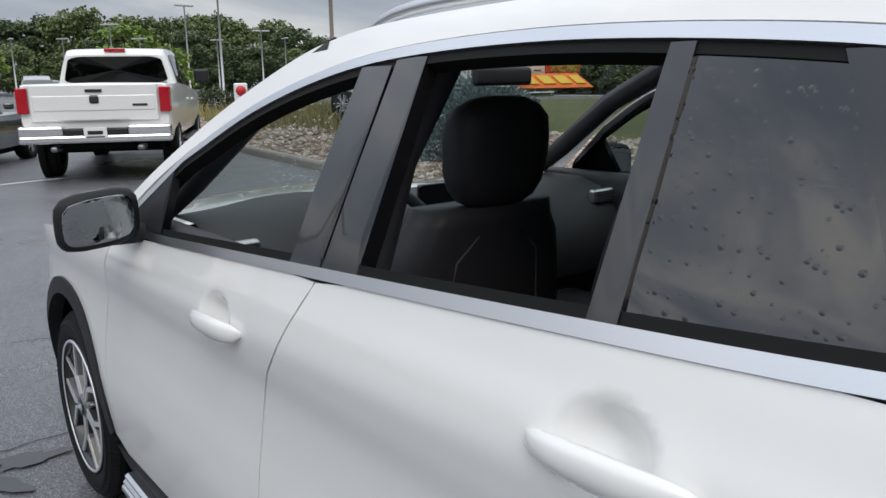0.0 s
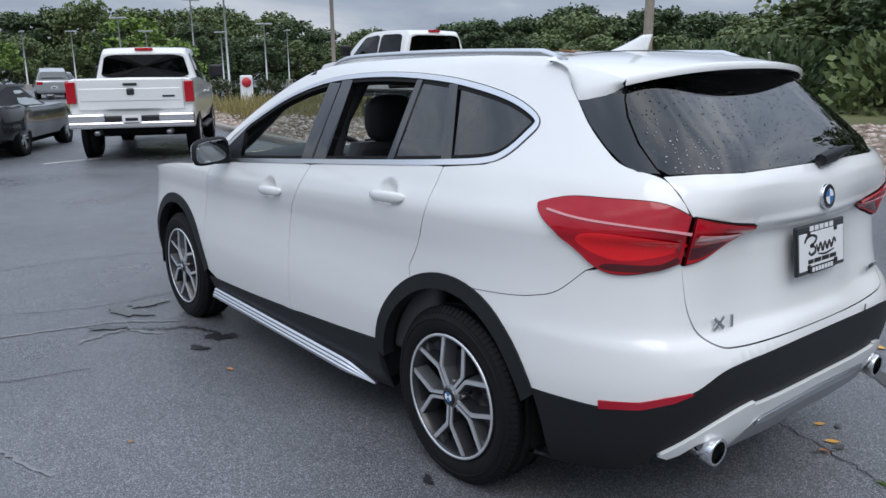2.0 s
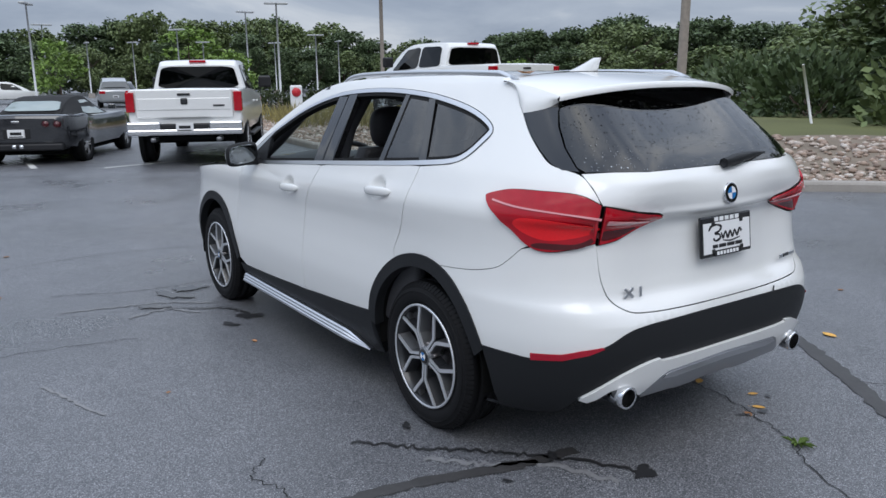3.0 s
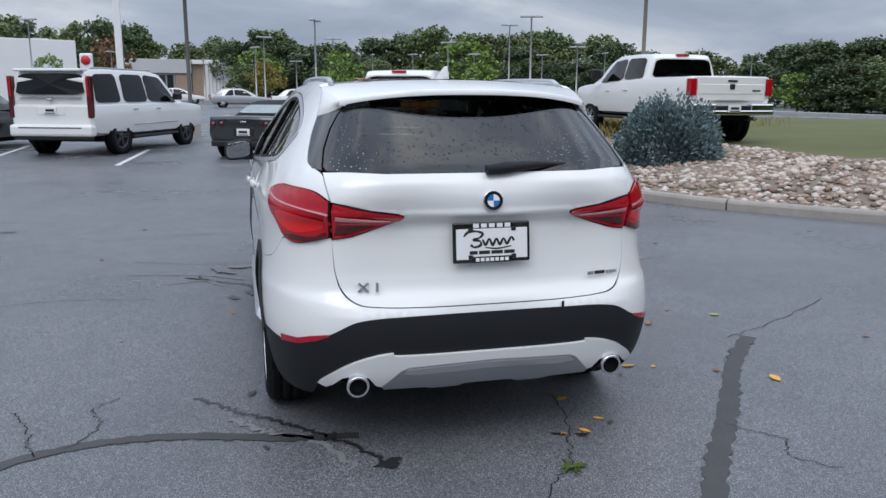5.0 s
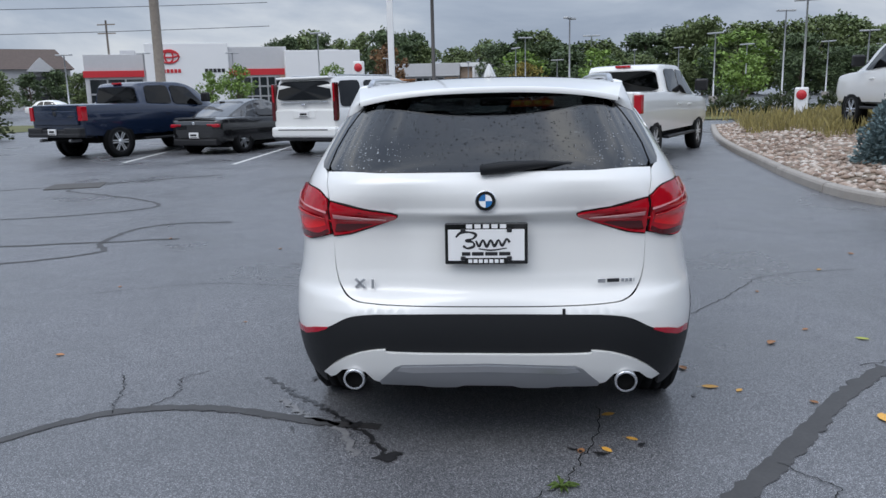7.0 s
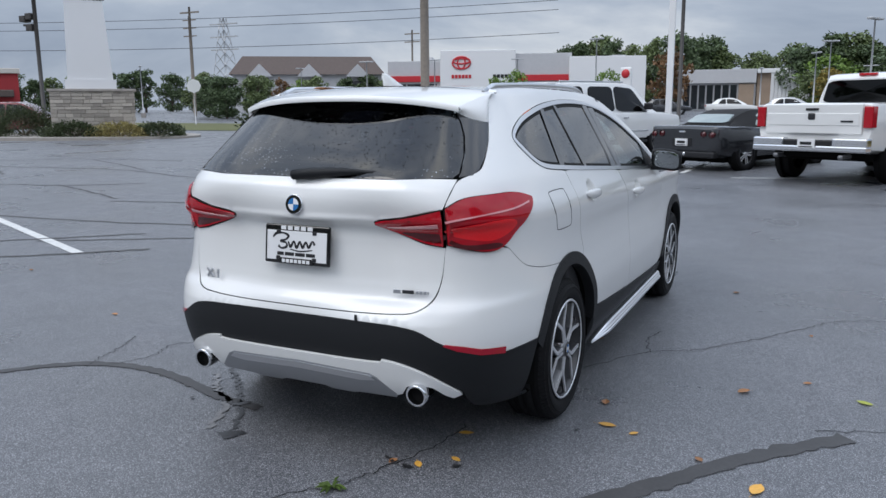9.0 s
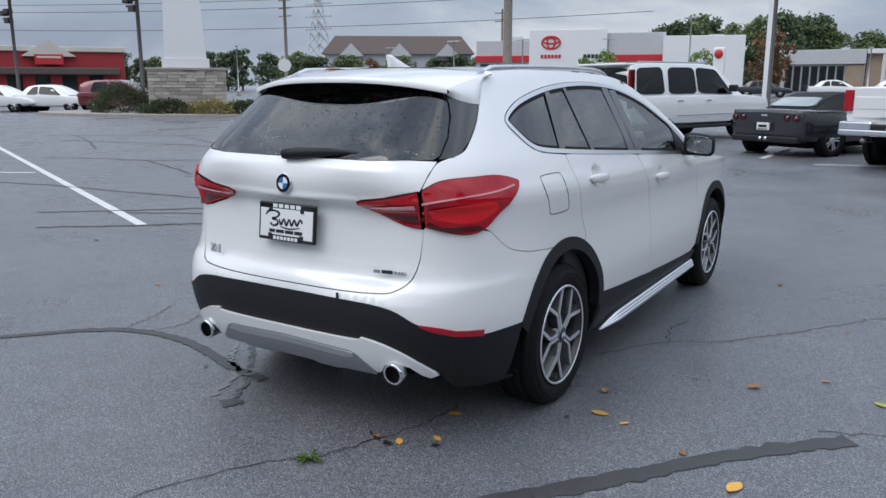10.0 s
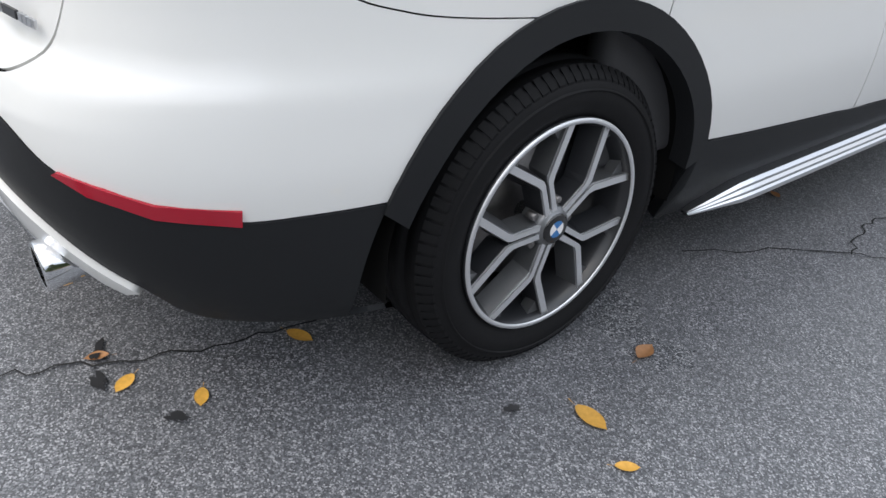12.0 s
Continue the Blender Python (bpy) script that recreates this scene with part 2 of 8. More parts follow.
def inset(poly, d):
    """Move each edge of a counter-clockwise polygon inwards by d."""
    n, res = len(poly), []
    P2 = [np.array(p, float) for p in poly]
    for i in range(n):
        a, b, c = P2[i - 1], P2[i], P2[(i + 1) % n]
        e1, e2 = b - a, c - b
        l1, l2 = np.linalg.norm(e1) or 1, np.linalg.norm(e2) or 1
        n1, n2 = np.array([-e1[1], e1[0]]) / l1, np.array([-e2[1], e2[0]]) / l2
        m = n1 + n2
        k = max(m @ m / 2, 0.35)
        res.append(tuple(b + m * d / k))
    return res


def panel(name, poly, surf, mat, parent, label="", sign=1, offset=0.0, thick=0.012, step=(0.05, 0.04), gap=0.0022, lip=True):
    """A sheet cut to an outline in the surface's own coordinates, laid on the surface, with folded-in edges."""
    if area2(poly) < 0:
        poly = poly[::-1]
    if gap:
        poly = inset(poly, gap)
    us, vs = [p[0] for p in poly], [p[1] for p in poly]
    pts = [Vector(p) for p in poly]
    m = len(pts)
    for i in range(math.floor(min(us) / step[0]), math.ceil(max(us) / step[0]) + 1):
        for j in range(math.floor(min(vs) / step[1]), math.ceil(max(vs) / step[1]) + 1):
            pts.append(Vector((i * step[0] + 1e-5, j * step[1] + 1e-5)))
    cv, _ce, cf, *_rest = delaunay_2d_cdt(pts, [(k, (k + 1) % m) for k in range(m)], [], 1, 1e-6)
    uv = [(q[0], q[1]) for q in cv]
    used_ids = sorted({k for q in cf for k in q})
    renum = {k: q for q, k in enumerate(used_ids)}
    uv = [uv[k] for k in used_ids]
    faces = [tuple(renum[k] for k in q) for q in cf]
    faces = [q if area2([uv[k] for k in q]) > 0 else q[::-1] for q in faces]
    U, V = np.array([p[0] for p in uv]), np.array([p[1] for p in uv])
    e = 2e-3
    pos = surf(U, V)
    du, dv = surf(U + e, V) - surf(U - e, V), surf(U, V + e) - surf(U, V - e)
    nor = np.cross(du, dv)
    nor /= np.linalg.norm(nor, axis=1)[:, None] + 1e-12
    flip = np.array([sign, 1, 1])
    pos = (pos + offset * nor) * flip
    nor = nor * flip
    verts, normals = list(pos), list(nor)
    if sign < 0:
        faces = [f[::-1] for f in faces]
    if lip:
        n = len(poly)
        pu, pv = np.array([p[0] for p in poly]), np.array([p[1] for p in poly])
        bp = surf(pu, pv)
        bu, bv = surf(pu + e, pv) - surf(pu - e, pv), surf(pu, pv + e) - surf(pu, pv - e)
        bn = np.cross(bu, bv); bn /= np.linalg.norm(bn, axis=1)[:, None] + 1e-12
        top, low = (bp + offset * bn) * flip, (bp + (offset - thick) * bn) * flip
        mid = top.mean(0)
        base = len(verts)
        edge_n = np.cross(np.roll(top, -1, 0) - np.roll(top, 1, 0), bn * flip) * sign
        edge_n /= np.linalg.norm(edge_n, axis=1)[:, None] + 1e-12
        for k in range(n):
            verts.append(top[k]); normals.append(edge_n[k])
        for k in range(n):
            verts.append(low[k]); normals.append(edge_n[k])
        for k in range(n):
            q = (k + 1) % n
            f = (base + k, base + n + k, base + n + q, base + q)
            faces.append(f if sign > 0 else f[::-1])
    return mesh_part(name, verts, faces, mat, parent, label, True, normals)


def band(name, loop_a, loop_b, surf, mat, parent, label="", sign=1, offset=0.0, thick=.012, closed=True):
    """A strip between two matching outlines, laid on the surface, with folded edges."""
    flip = np.array([sign, 1, 1])
    e = 2e-3
    rings = []
    for loop in (loop_a, loop_b):
        pu, pv = np.array([p[0] for p in loop]), np.array([p[1] for p in loop])
        pos = surf(pu, pv)
        nn = np.cross(surf(pu + e, pv) - surf(pu - e, pv), surf(pu, pv + e) - surf(pu, pv - e))
        nn /= np.linalg.norm(nn, axis=1)[:, None] + 1e-12
        rings.append(((pos + offset * nn) * flip, (pos + (offset - thick) * nn) * flip))
    (a0, a1), (b0, b1) = rings
    n = len(loop_a)
    v = list(a0) + list(b0) + list(a0) + list(a1) + list(b0) + list(b1)
    f = []
    for k in range(n if closed else n - 1):
        q = (k + 1) % n
        f += [(k, q, n + q, n + k), (2 * n + k, 3 * n + k, 3 * n + q, 2 * n + q), (4 * n + k, 4 * n + q, 5 * n + q, 5 * n + k)]
    if sign < 0:
        f = [q[::-1] for q in f]
    return mesh_part(name, v, f, mat, parent, label, True)


def ribbon(path, width, close=False):
    """The outline polygon of a strip of a given width along a line."""
    P2 = [np.array(p[:2], float) for p in path]
    n = len(P2)
    left, right = [], []
    for i in range(n):
        d = P2[min(i + 1, n - 1)] - P2[max(i - 1, 0)]
        d /= np.linalg.norm(d) + 1e-12
        nn = np.array([-d[1], d[0]])
        w = width[i] if isinstance(width, (list, tuple)) else width
        left.append(tuple(P2[i] + nn * w / 2)); right.append(tuple(P2[i] - nn * w / 2))
    return left + right[::-1]


def text_mesh(body, size, depth=0.001, shear=0.0, bold=0.0):
    cu = bpy.data.curves.new("writing", "FONT")
    cu.body, cu.size, cu.extrude, cu.shear, cu.offset = body, size, depth, shear, bold
    cu.align_x, cu.align_y = "CENTER", "CENTER"
    tmp = bpy.data.objects.new("writing", cu)
    scene.collection.objects.link(tmp)
    bpy.context.view_layer.update()
    me = bpy.data.meshes.new_from_object(tmp.evaluated_get(bpy.context.evaluated_depsgraph_get()))
    bpy.data.objects.remove(tmp)
    return me


def writing(name, body, size, m, mat, parent=None, depth=0.001, shear=0.0, label="", stretch=1.0, bold=0.0):
    me = text_mesh(body, size, depth, shear, bold)
    me.materials.clear(); me.materials.append(mat)
    ob = new(name, me)
    ob.matrix_basis = m @ Matrix.Diagonal((stretch, 1, 1, 1))
    if parent is not None:
        ob.parent = parent
    if label:
        ob["label"] = label
    return ob


# ---- the white compact SUV: body surface in (girth, height) coordinates ----
def spline(x, xs, ys):
    xs, ys = np.asarray(xs, float), np.asarray(ys, float)
    m = np.gradient(ys, xs)
    x = np.clip(x, xs[0], xs[-1])
    i = np.clip(np.searchsorted(xs, x, side="right") - 1, 0, len(xs) - 2)
    h = xs[i + 1] - xs[i]
    t = (x - xs[i]) / h
    return (2*t**3 - 3*t**2 + 1) * ys[i] + (t**3 - 2*t**2 + t) * h * m[i] + (-2*t**3 + 3*t**2) * ys[i + 1] + (t**3 - t**2) * h * m[i + 1]


WIDTH_Z = [.15, .20, .30, .40, .48, .56, .66, .78, .88, .95, 1.00, 1.05, 1.10, 1.16, 1.30, 1.45, 1.50, 1.54, 1.57]
WIDTH_X = [.78, .815, .868, .890, .899, .903, .897, .886, .886, .896, .899, .887, .866, .842, .760, .668, .636, .607, .575]
REAR_Z = [.15, .22, .28, .36, .45, .55, .62, .66, .695, .725, .78, .86, .94, 1.00, 1.012, 1.026, 1.06, 1.12, 1.17, 1.20, 1.50, 1.60]
REAR_Y = [-.66, -.74, -.81, -.87, -.905, -.925, -.924, -.918, -.906, -.884, -.868, -.857, -.850, -.852, -.860, -.881, -.886, -.886, -.866, -.842, -.52, -.42]
HALF, MID_R, LEN_R, MID_F, LEN_F = .89, .55, 1.44, 2.25, 1.27
_th = np.linspace(0, 1, 500) ** 2 * np.pi / 4
_sn, _cs = np.sin(_th) ** (2 / 5), np.cos(_th) ** (2 / 5)
_sn, _cs = np.concatenate([_sn, _cs[::-1][1:]]), np.concatenate([_cs, _sn[::-1][1:]])
GIRTH_X = np.concatenate([HALF * _sn, HALF * _sn[::-1]])
GIRTH_Y = np.concatenate([MID_R - LEN_R * _cs, MID_F + LEN_F * _cs[::-1]])
GIRTH_S = np.concatenate([[0], np.cumsum(np.hypot(np.diff(GIRTH_X), np.diff(GIRTH_Y)))])


def skin(s, z):
    a = np.abs(s)
    X, Y = np.interp(a, GIRTH_S, GIRTH_X), np.interp(a, GIRTH_S, GIRTH_Y)
    zc = z - .035 * np.clip(.7 - Y, -1.2, 1.2) * np.exp(-((z - 1.0) / .13) ** 2)
    w = spline(zc, WIDTH_Z, WIDTH_X) / HALF
    k = np.clip((MID_R - Y) / LEN_R, 0, 1)
    y = Y + (spline(z, REAR_Z, REAR_Y) - (MID_R - LEN_R)) * k ** 1.6
    taper = 1 - .05 * np.clip((.25 - Y) / 1.1, 0, 1) ** 1.3 * np.clip((z - .70) / .4, 0, 1) + .012 * np.exp(-((Y + .35) / .3) ** 2) * np.clip((1.0 - z) / .3, 0, 1)
    nose = 1 - .05 * np.clip((Y - 2.7) / .8, 0, 1) ** 2
    f = np.clip((Y - MID_F) / LEN_F, 0, 1)
    y = y + .035 * np.exp(-((X - .40) / .2) ** 2) * np.clip((Y < 0) * (z - .64) / .08, 0, 1) * np.clip((1.16 - z) / .14, 0, 1)
    y = y - .30 * f ** 2 * np.clip((z - .55) / .5, 0, 1) ** 2
    return np.stack([np.sign(s) * X * w * taper * nose, y, z + 0 * X], -1)


def on_side(y, z, *corner):
    """Girth of the side point at length y and height z."""
    lo, hi = .62, float(GIRTH_S[-1])
    for _ in range(40):
        mid = (lo + hi) / 2
        if skin(np.array([mid]), np.array([z]))[0, 1] < y:
            lo = mid
        else:
            hi = mid
    return ((lo + hi) / 2, z, *corner)


def on_rear(x, z, *corner):
    """Girth of the rear point at half-width x and height z."""
    lo, hi = 0.0, 1.3
    for _ in range(40):
        mid = (lo + hi) / 2
        if skin(np.array([mid]), np.array([z]))[0, 0] < abs(x):
            lo = mid
        else:
            hi = mid
    return (math.copysign((lo + hi) / 2, x), z, *corner)


def arc_side(cy, cz, r, a0, a1, n=16):
    """Side points on a circle round a wheel, from angle a0 to a1 in degrees (0 is ahead, 90 up)."""
    return [on_side(cy + r * math.cos(radians(a0 + (a1 - a0) * k / n)), cz + r * math.sin(radians(a0 + (a1 - a0) * k / n)), 1) for k in range(n + 1)]


AXLE_R, AXLE_F, HUB = 0.0, 2.67, 0.335
ARCH, ARCH_Z = .457, .342
suv = thing("compact_suv", "white compact SUV with black lower cladding, standing on wet asphalt", "car", at=pose(0, .012, 0) @ Matrix.Diagonal((.992, .992, .984, 1)))

GAP_A = [on_side(2.055, 1.042), on_side(2.12, .92), on_side(2.19, .76), on_side(2.215, .58), on_side(2.22, .40)]
GAP_B = [on_side(.985, 1.1135), on_side(1.06, .99), on_side(1.145, .88), on_side(1.18, .74), on_side(1.185, .55), on_side(1.20, .39)]
GAP_C = [on_side(.075, 1.1785), on_side(.088, 1.10), on_side(.115, 1.0), on_side(.165, .89), on_side(.225, .79)]
BELT = [on_side(2.03, 1.045), on_side(1.70, 1.066), on_side(1.35, 1.090), on_side(.985, 1.115), on_side(.50, 1.148), on_side(.07, 1.180)]
WIN_REAR = [on_side(-.12, 1.200), on_side(-.195, 1.228), on_side(-.25, 1.285), on_side(-.275, 1.335), on_side(-.225, 1.378), on_side(-.10, 1.425), on_side(.08, 1.463), on_side(.30, 1.492)]
WIN_TOP = [on_side(.65, 1.510), on_side(1.00, 1.500), on_side(1.25, 1.466), on_side(1.50, 1.392), on_side(1.74, 1.275), on_side(1.95, 1.135), on_side(2.06, 1.055)]
SEAM_D = [on_side(-.20, 1.555), on_side(-.285, 1.51), on_side(-.320, 1.46), on_side(-.372, 1.41), on_side(-.452, 1.335), on_side(-.54, 1.268), on_side(-.61, 1.226), on_rear(.655, 1.195), on_rear(.646, 1.15), on_rear(.634, 1.092)]
LAMP_OUT = [on_rear(.634, 1.090, 1), on_side(-.74, 1.126), on_side(-.60, 1.133), on_side(-.50, 1.131), on_side(-.425, 1.114), on_side(-.398, 1.095), on_side(-.45, 1.045), on_side(-.53, .985), on_side(-.585, .938), on_side(-.635, .914), on_side(-.70, .915), on_rear(.634, .945, 1)]
LAMP_IN = [on_rear(.622, 1.086, 1), on_rear(.622, .938, 1), on_rear(.55, .950), on_rear(.46, .978), on_rear(.385, 1.005), on_rear(.352, 1.026), on_rear(.375, 1.036), on_rear(.48, 1.052)]
SEAM_BUMPER = [on_side(-.57, .912), on_side(-.485, .836), on_side(-.40, .808), on_side(-.30, .792), on_side(-.10, .776)]
CLAD_TOP = [on_side(-.425, .510), on_side(-.55, .508), on_side(-.66, .506), on_side(-.77, .524), on_rear(.70, .548), on_rear(.64, .575), on_rear(.56, .618), on_rear(.47, .634), on_rear(.36, .638), on_rear(.18, .640), on_rear(0, .640)]
SILL_TOP = [on_side(.445, .445), on_side(.70, .425), on_side(1.2, .395), on_side(1.7, .372), on_side(2.22, .36)]


def line(points, per=5):
    return smooth_line(points, per, closed=False)


for sg, side in ((1, "right"), (-1, "left")):
    # doors
    front = thing("front_door", "white front door with %s window" % ("closed" if sg > 0 else "lowered"), "car door")
    rear = thing("rear_door", "white rear door with %s window" % ("closed" if sg > 0 else "lowered"), "car door")
    for d in (front, rear):
        del d["category"]
        d.parent = suv
    under = -.004
    low_belt = [(s_, z_ - under) for s_, z_ in line(BELT)]
    sill = line(SILL_TOP)
    a1, b1, c1 = line(GAP_A), line(GAP_B), line(GAP_C)
    sA, sB, sC = a1[-1][0], b1[-1][0], c1[-1][0]
    belt_front = [p for p in low_belt if b1[0][0] < p[0] < a1[0][0]]
    belt_rear = [p for p in low_belt if c1[0][0] < p[0] < b1[0][0]]
    sill_front = [p for p in sill if sB < p[0] < sA]
    arch_r = arc_side(AXLE_R, ARCH_Z, ARCH, 62, 14, 12)
    sill_rear = [p for p in sill if arch_r[-1][0] < p[0] < sB]
    def dished(hy, hz):
        hs = on_side(hy, hz)[0]

        def surf(s_, z_):
            p = skin(s_, z_)
            r = ((s_ - hs - .012) / .080) ** 2 + ((z_ - hz - .006) / .058) ** 2
            p[..., 0] -= .036 * np.clip(1 - r, 0, 1) ** 2
            return p
        return surf
    # front door: up the rear gap, along the belt, down the front gap, back along the sill
    panel("door_skin", b1[::-1] + belt_front[::-1] + a1 + sill_front[::-1], dished(1.325, .972), WHITE, front, sign=sg, step=(.0125, .011))
    panel("door_skin", c1[::-1] + belt_rear[::-1] + b1 + sill_rear[::-1] + [p[:2] for p in arch_r[::-1]], dished(.345, 1.052), WHITE, rear, sign=sg, step=(.0125, .011))
    for d, hy, hz, tilt in ((front, 1.325, .967, -4), (rear, .345, 1.048, -4)):
        v, f = [], []
        for k, t in enumerate(np.linspace(-1, 1, 15)):
            sx = float(skin(np.array([on_side(hy, hz)[0]]), np.array([hz]))[0, 0])
            h = .021 * (1 - abs(t) ** 4) ** .5 * (1 - .22 * (t > 0) * t) + .002
            out = .036 * (1 - abs(t) ** 3.0) ** .6 + .001
            for q in range(10):
                w = 2 * math.pi * q / 10
                v.append((sg * (sx - .004 + out * .62 + out * .38 * math.cos(w)), hy + .118 * t, hz + h * math.sin(w) + tilt * .001 * t))
        for i2 in range(14):
            for q in range(10):
                a_, b_ = i2 * 10 + q, i2 * 10 + (q + 1) % 10
                f.append((a_, b_, b_ + 10, a_ + 10) if sg > 0 else (a_, a_ + 10, b_ + 10, b_))
        f += [tuple(range(10)), tuple(range(140, 150))]
        mesh_part("door_handle", v, f, WHITE, d)
    # side frame with the quarter panel, the pillars and the roof edge
    top_edge = [on_side(2.12, 1.06), on_side(1.98, 1.165), on_side(1.72, 1.345), on_side(1.46, 1.475), on_side(1.28, 1.53), on_side(1.05, 1.555), on_side(.6, 1.566), on_side(.1, 1.566)]
    quarter = c1[::-1] + line(WIN_REAR + WIN_TOP) + line(top_edge) + line(SEAM_D)
    lamp_line = smooth_line(LAMP_OUT)
    upper = [p for p in lamp_line[: 6 * 5 + 1]]
    lower = [p for p in lamp_line[6 * 5 + 1: 6 * 8 + 3]]
    arch_back = [p[:2] for p in arc_side(AXLE_R, ARCH_Z, ARCH, 108, 62, 10)]
    quarter = quarter + upper + lower + line(SEAM_BUMPER) + arch_back
    panel("quarter_panel", quarter, skin, WHITE, suv, sign=sg)
    # fender and nose
    nose = [on_side(2.07, 1.02), on_side(2.5, 1.005), on_side(2.95, .955), on_side(3.2, .90)]
    fend = [p[:2] for p in arc_side(AXLE_F, ARCH_Z, ARCH, 171, 5, 22)]
    end_s = float(GIRTH_S[-1]) - .02
    fender = a1[::-1] + line(nose) + [(end_s - .35, .86), (end_s, .84), (end_s, .42), (end_s - .4, .40)] + fend[::-1]
    panel("front_fender", fender, skin, WHITE, suv, sign=sg)
    # wheel arch trims
    for cy, a0, a1_, nm in ((AXLE_R, 8, 161, "wheel_arch_trim"), (AXLE_F, 4, 172, "wheel_arch_trim")):
        ring = arc_side(cy, ARCH_Z, ARCH + .004, a0, a1_, 26)
        inner = arc_side(cy, ARCH_Z, .402, a0 - 2, a1_ + 3, 26)
        band(nm, [p[:2] for p in ring], [p[:2] for p in inner], skin, BLACK_PLASTIC, suv, sign=sg, offset=.008, thick=.05, closed=False)
    # sill cladding
    sill_poly = sill + [on_side(2.25, .20)[:2], on_side(1.4, .195)[:2], on_side(.62, .19)[:2], on_side(.42, .22)[:2]]
    panel("sill_cladding", sill_poly, skin, BLACK_PLASTIC, suv, sign=sg, offset=.004, thick=.03, gap=.001)
    # bright step bar, ribbed, running out to a point at the rear
    ys = np.linspace(.53, 2.17, 34)
    prof = [(.845, .185), (.892, .198), (.915, .212), (.914, .222), (.908, .226), (.909, .234), (.902, .240), (.903, .248), (.893, .254), (.845, .252)]
    v, f = [], []
    for y in ys:
        k = min(1.0, (y - .53) / .16, max((2.185 - y) / .06, .25))
        for px, pz in prof:
            v.append((sg * (.83 + (px - .83) * (.35 + .65 * k)), y, .205 + (pz - .187) * 1.15 * (.12 + .88 * k) + .018 * max(y - .7, 0)))
    n = len(prof)
    for i in range(len(ys) - 1):
        for j in range(n - 1):
            q = (i * n + j, i * n + j + 1, (i + 1) * n + j + 1, (i + 1) * n + j)
            f.append(q if sg < 0 else q[::-1])
    mesh_part("side_step_trim", v, f, SATIN, suv, "satin silver side step trim", smooth=False)
    # window surround in satin aluminium
    outer = line(BELT[1:] + WIN_REAR + WIN_TOP[:-2], 6) + [on_side(1.93, 1.14)[:2], on_side(1.955, 1.115)[:2], on_side(1.965, 1.085)[:2], on_side(1.955, 1.058)[:2]]
    ring = outer if area2(outer) > 0 else outer[::-1]
    o_, i_ = inset(ring, .002), inset(ring, .021)
    band("window_chrome", o_, i_, skin, SATIN, suv, "satin silver window surround", sign=sg, offset=.004)
    # black pillars between the panes
    def bar(y0, z0, y1, z1, w0, w1, name, mat, off, par):
        poly = [on_side(y0 - w0 / 2, z0)[:2], on_side(y0 + w0 / 2, z0)[:2], on_side(y1 + w1 / 2, z1)[:2], on_side(y1 - w1 / 2, z1)[:2]]
        return panel(name, poly, skin, mat, par, sign=sg, offset=off, thick=.03, gap=0, step=(.05, .05))
    bar(.925, 1.13, .982, 1.479, .105, .085, "door_pillar", GLOSS_BLACK, .001, rear)
    bar(1.035, 1.123, 1.080, 1.466, .100, .095, "door_pillar", GLOSS_BLACK, .001, front)
    bar(.400, 1.165, .440, 1.478, .042, .036, "window_divider", GLOSS_BLACK, .002, rear)
    bar(.072, 1.192, .222, 1.462, .055, .05, "door_pillar", GLOSS_BLACK, .001, rear)
    tri = [on_side(1.72, 1.09)[:2], on_side(1.98, 1.075)[:2], on_side(1.93, 1.115)[:2], on_side(1.76, 1.232)[:2]]
    panel("mirror_triangle", tri, skin, BLACK_PLASTIC, front, sign=sg, offset=.002, thick=.02, gap=0)
    # panes
    fixed = [on_side(.10, 1.19)[:2], on_side(.388, 1.160)[:2], on_side(.43, 1.485)[:2], on_side(.24, 1.47)[:2]]
    ob = panel("fixed_pane", fixed, skin, PRIVACY, rear, sign=sg, offset=-.004, gap=0, lip=False)
    qw = inset([p for p in line([on_side(.05, 1.185)] + WIN_REAR[:-1] + [on_side(.20, 1.476)], 6)][::-1], .018)
    if area2(qw) < 0:
        qw = qw[::-1]
    panel("quarter_pane", qw, skin, PRIVACY, suv, sign=sg, offset=-.003, gap=0, lip=False)
    if sg > 0:
        rw = [on_side(.412, 1.160)[:2], on_side(.88, 1.128)[:2], on_side(.95, 1.485)[:2], on_side(.45, 1.49)[:2]]
        panel("rear_door_pane", rw, skin, PRIVACY, rear, sign=sg, offset=-.004, gap=0, lip=False)
        fw = [on_side(1.08, 1.118)[:2], on_side(1.75, 1.085)[:2], on_side(1.77, 1.24)[:2], on_side(1.5, 1.375)[:2], on_side(1.27, 1.445)[:2], on_side(1.12, 1.47)[:2]]
        panel("front_door_pane", fw, skin, CLEAR, front, sign=sg, offset=-.004, gap=0, lip=False)
    # black rubber liner round the openings
    seal_in = inset(ring, .036)
    band("window_seal", i_, seal_in, skin, SEAL, suv, sign=sg, offset=-.002, thick=.03)
    # tail lamp outside part, with its light bars
    lamp = panel("tail_lamp", lamp_line, skin, RED_LENS, suv, "red tail lamp wrapping round the corner", sign=sg, offset=.012, thick=.03, step=(.03, .03))
    rim = inset(lamp_line if area2(lamp_line) > 0 else lamp_line[::-1], -.0022)
    panel("lamp_gasket", rim, skin, SEAL, lamp, sign=sg, offset=.002, thick=.02, gap=0, step=(.04, .04))
    bar1 = [on_rear(.640, 1.040), on_side(-.70, 1.058), on_side(-.55, 1.070), on_side(-.44, 1.086)]
    panel("light_line", ribbon(line(bar1), .006), skin, RED_PALE, lamp, sign=sg, offset=.0145, thick=.002, gap=0, step=(.04, .04))
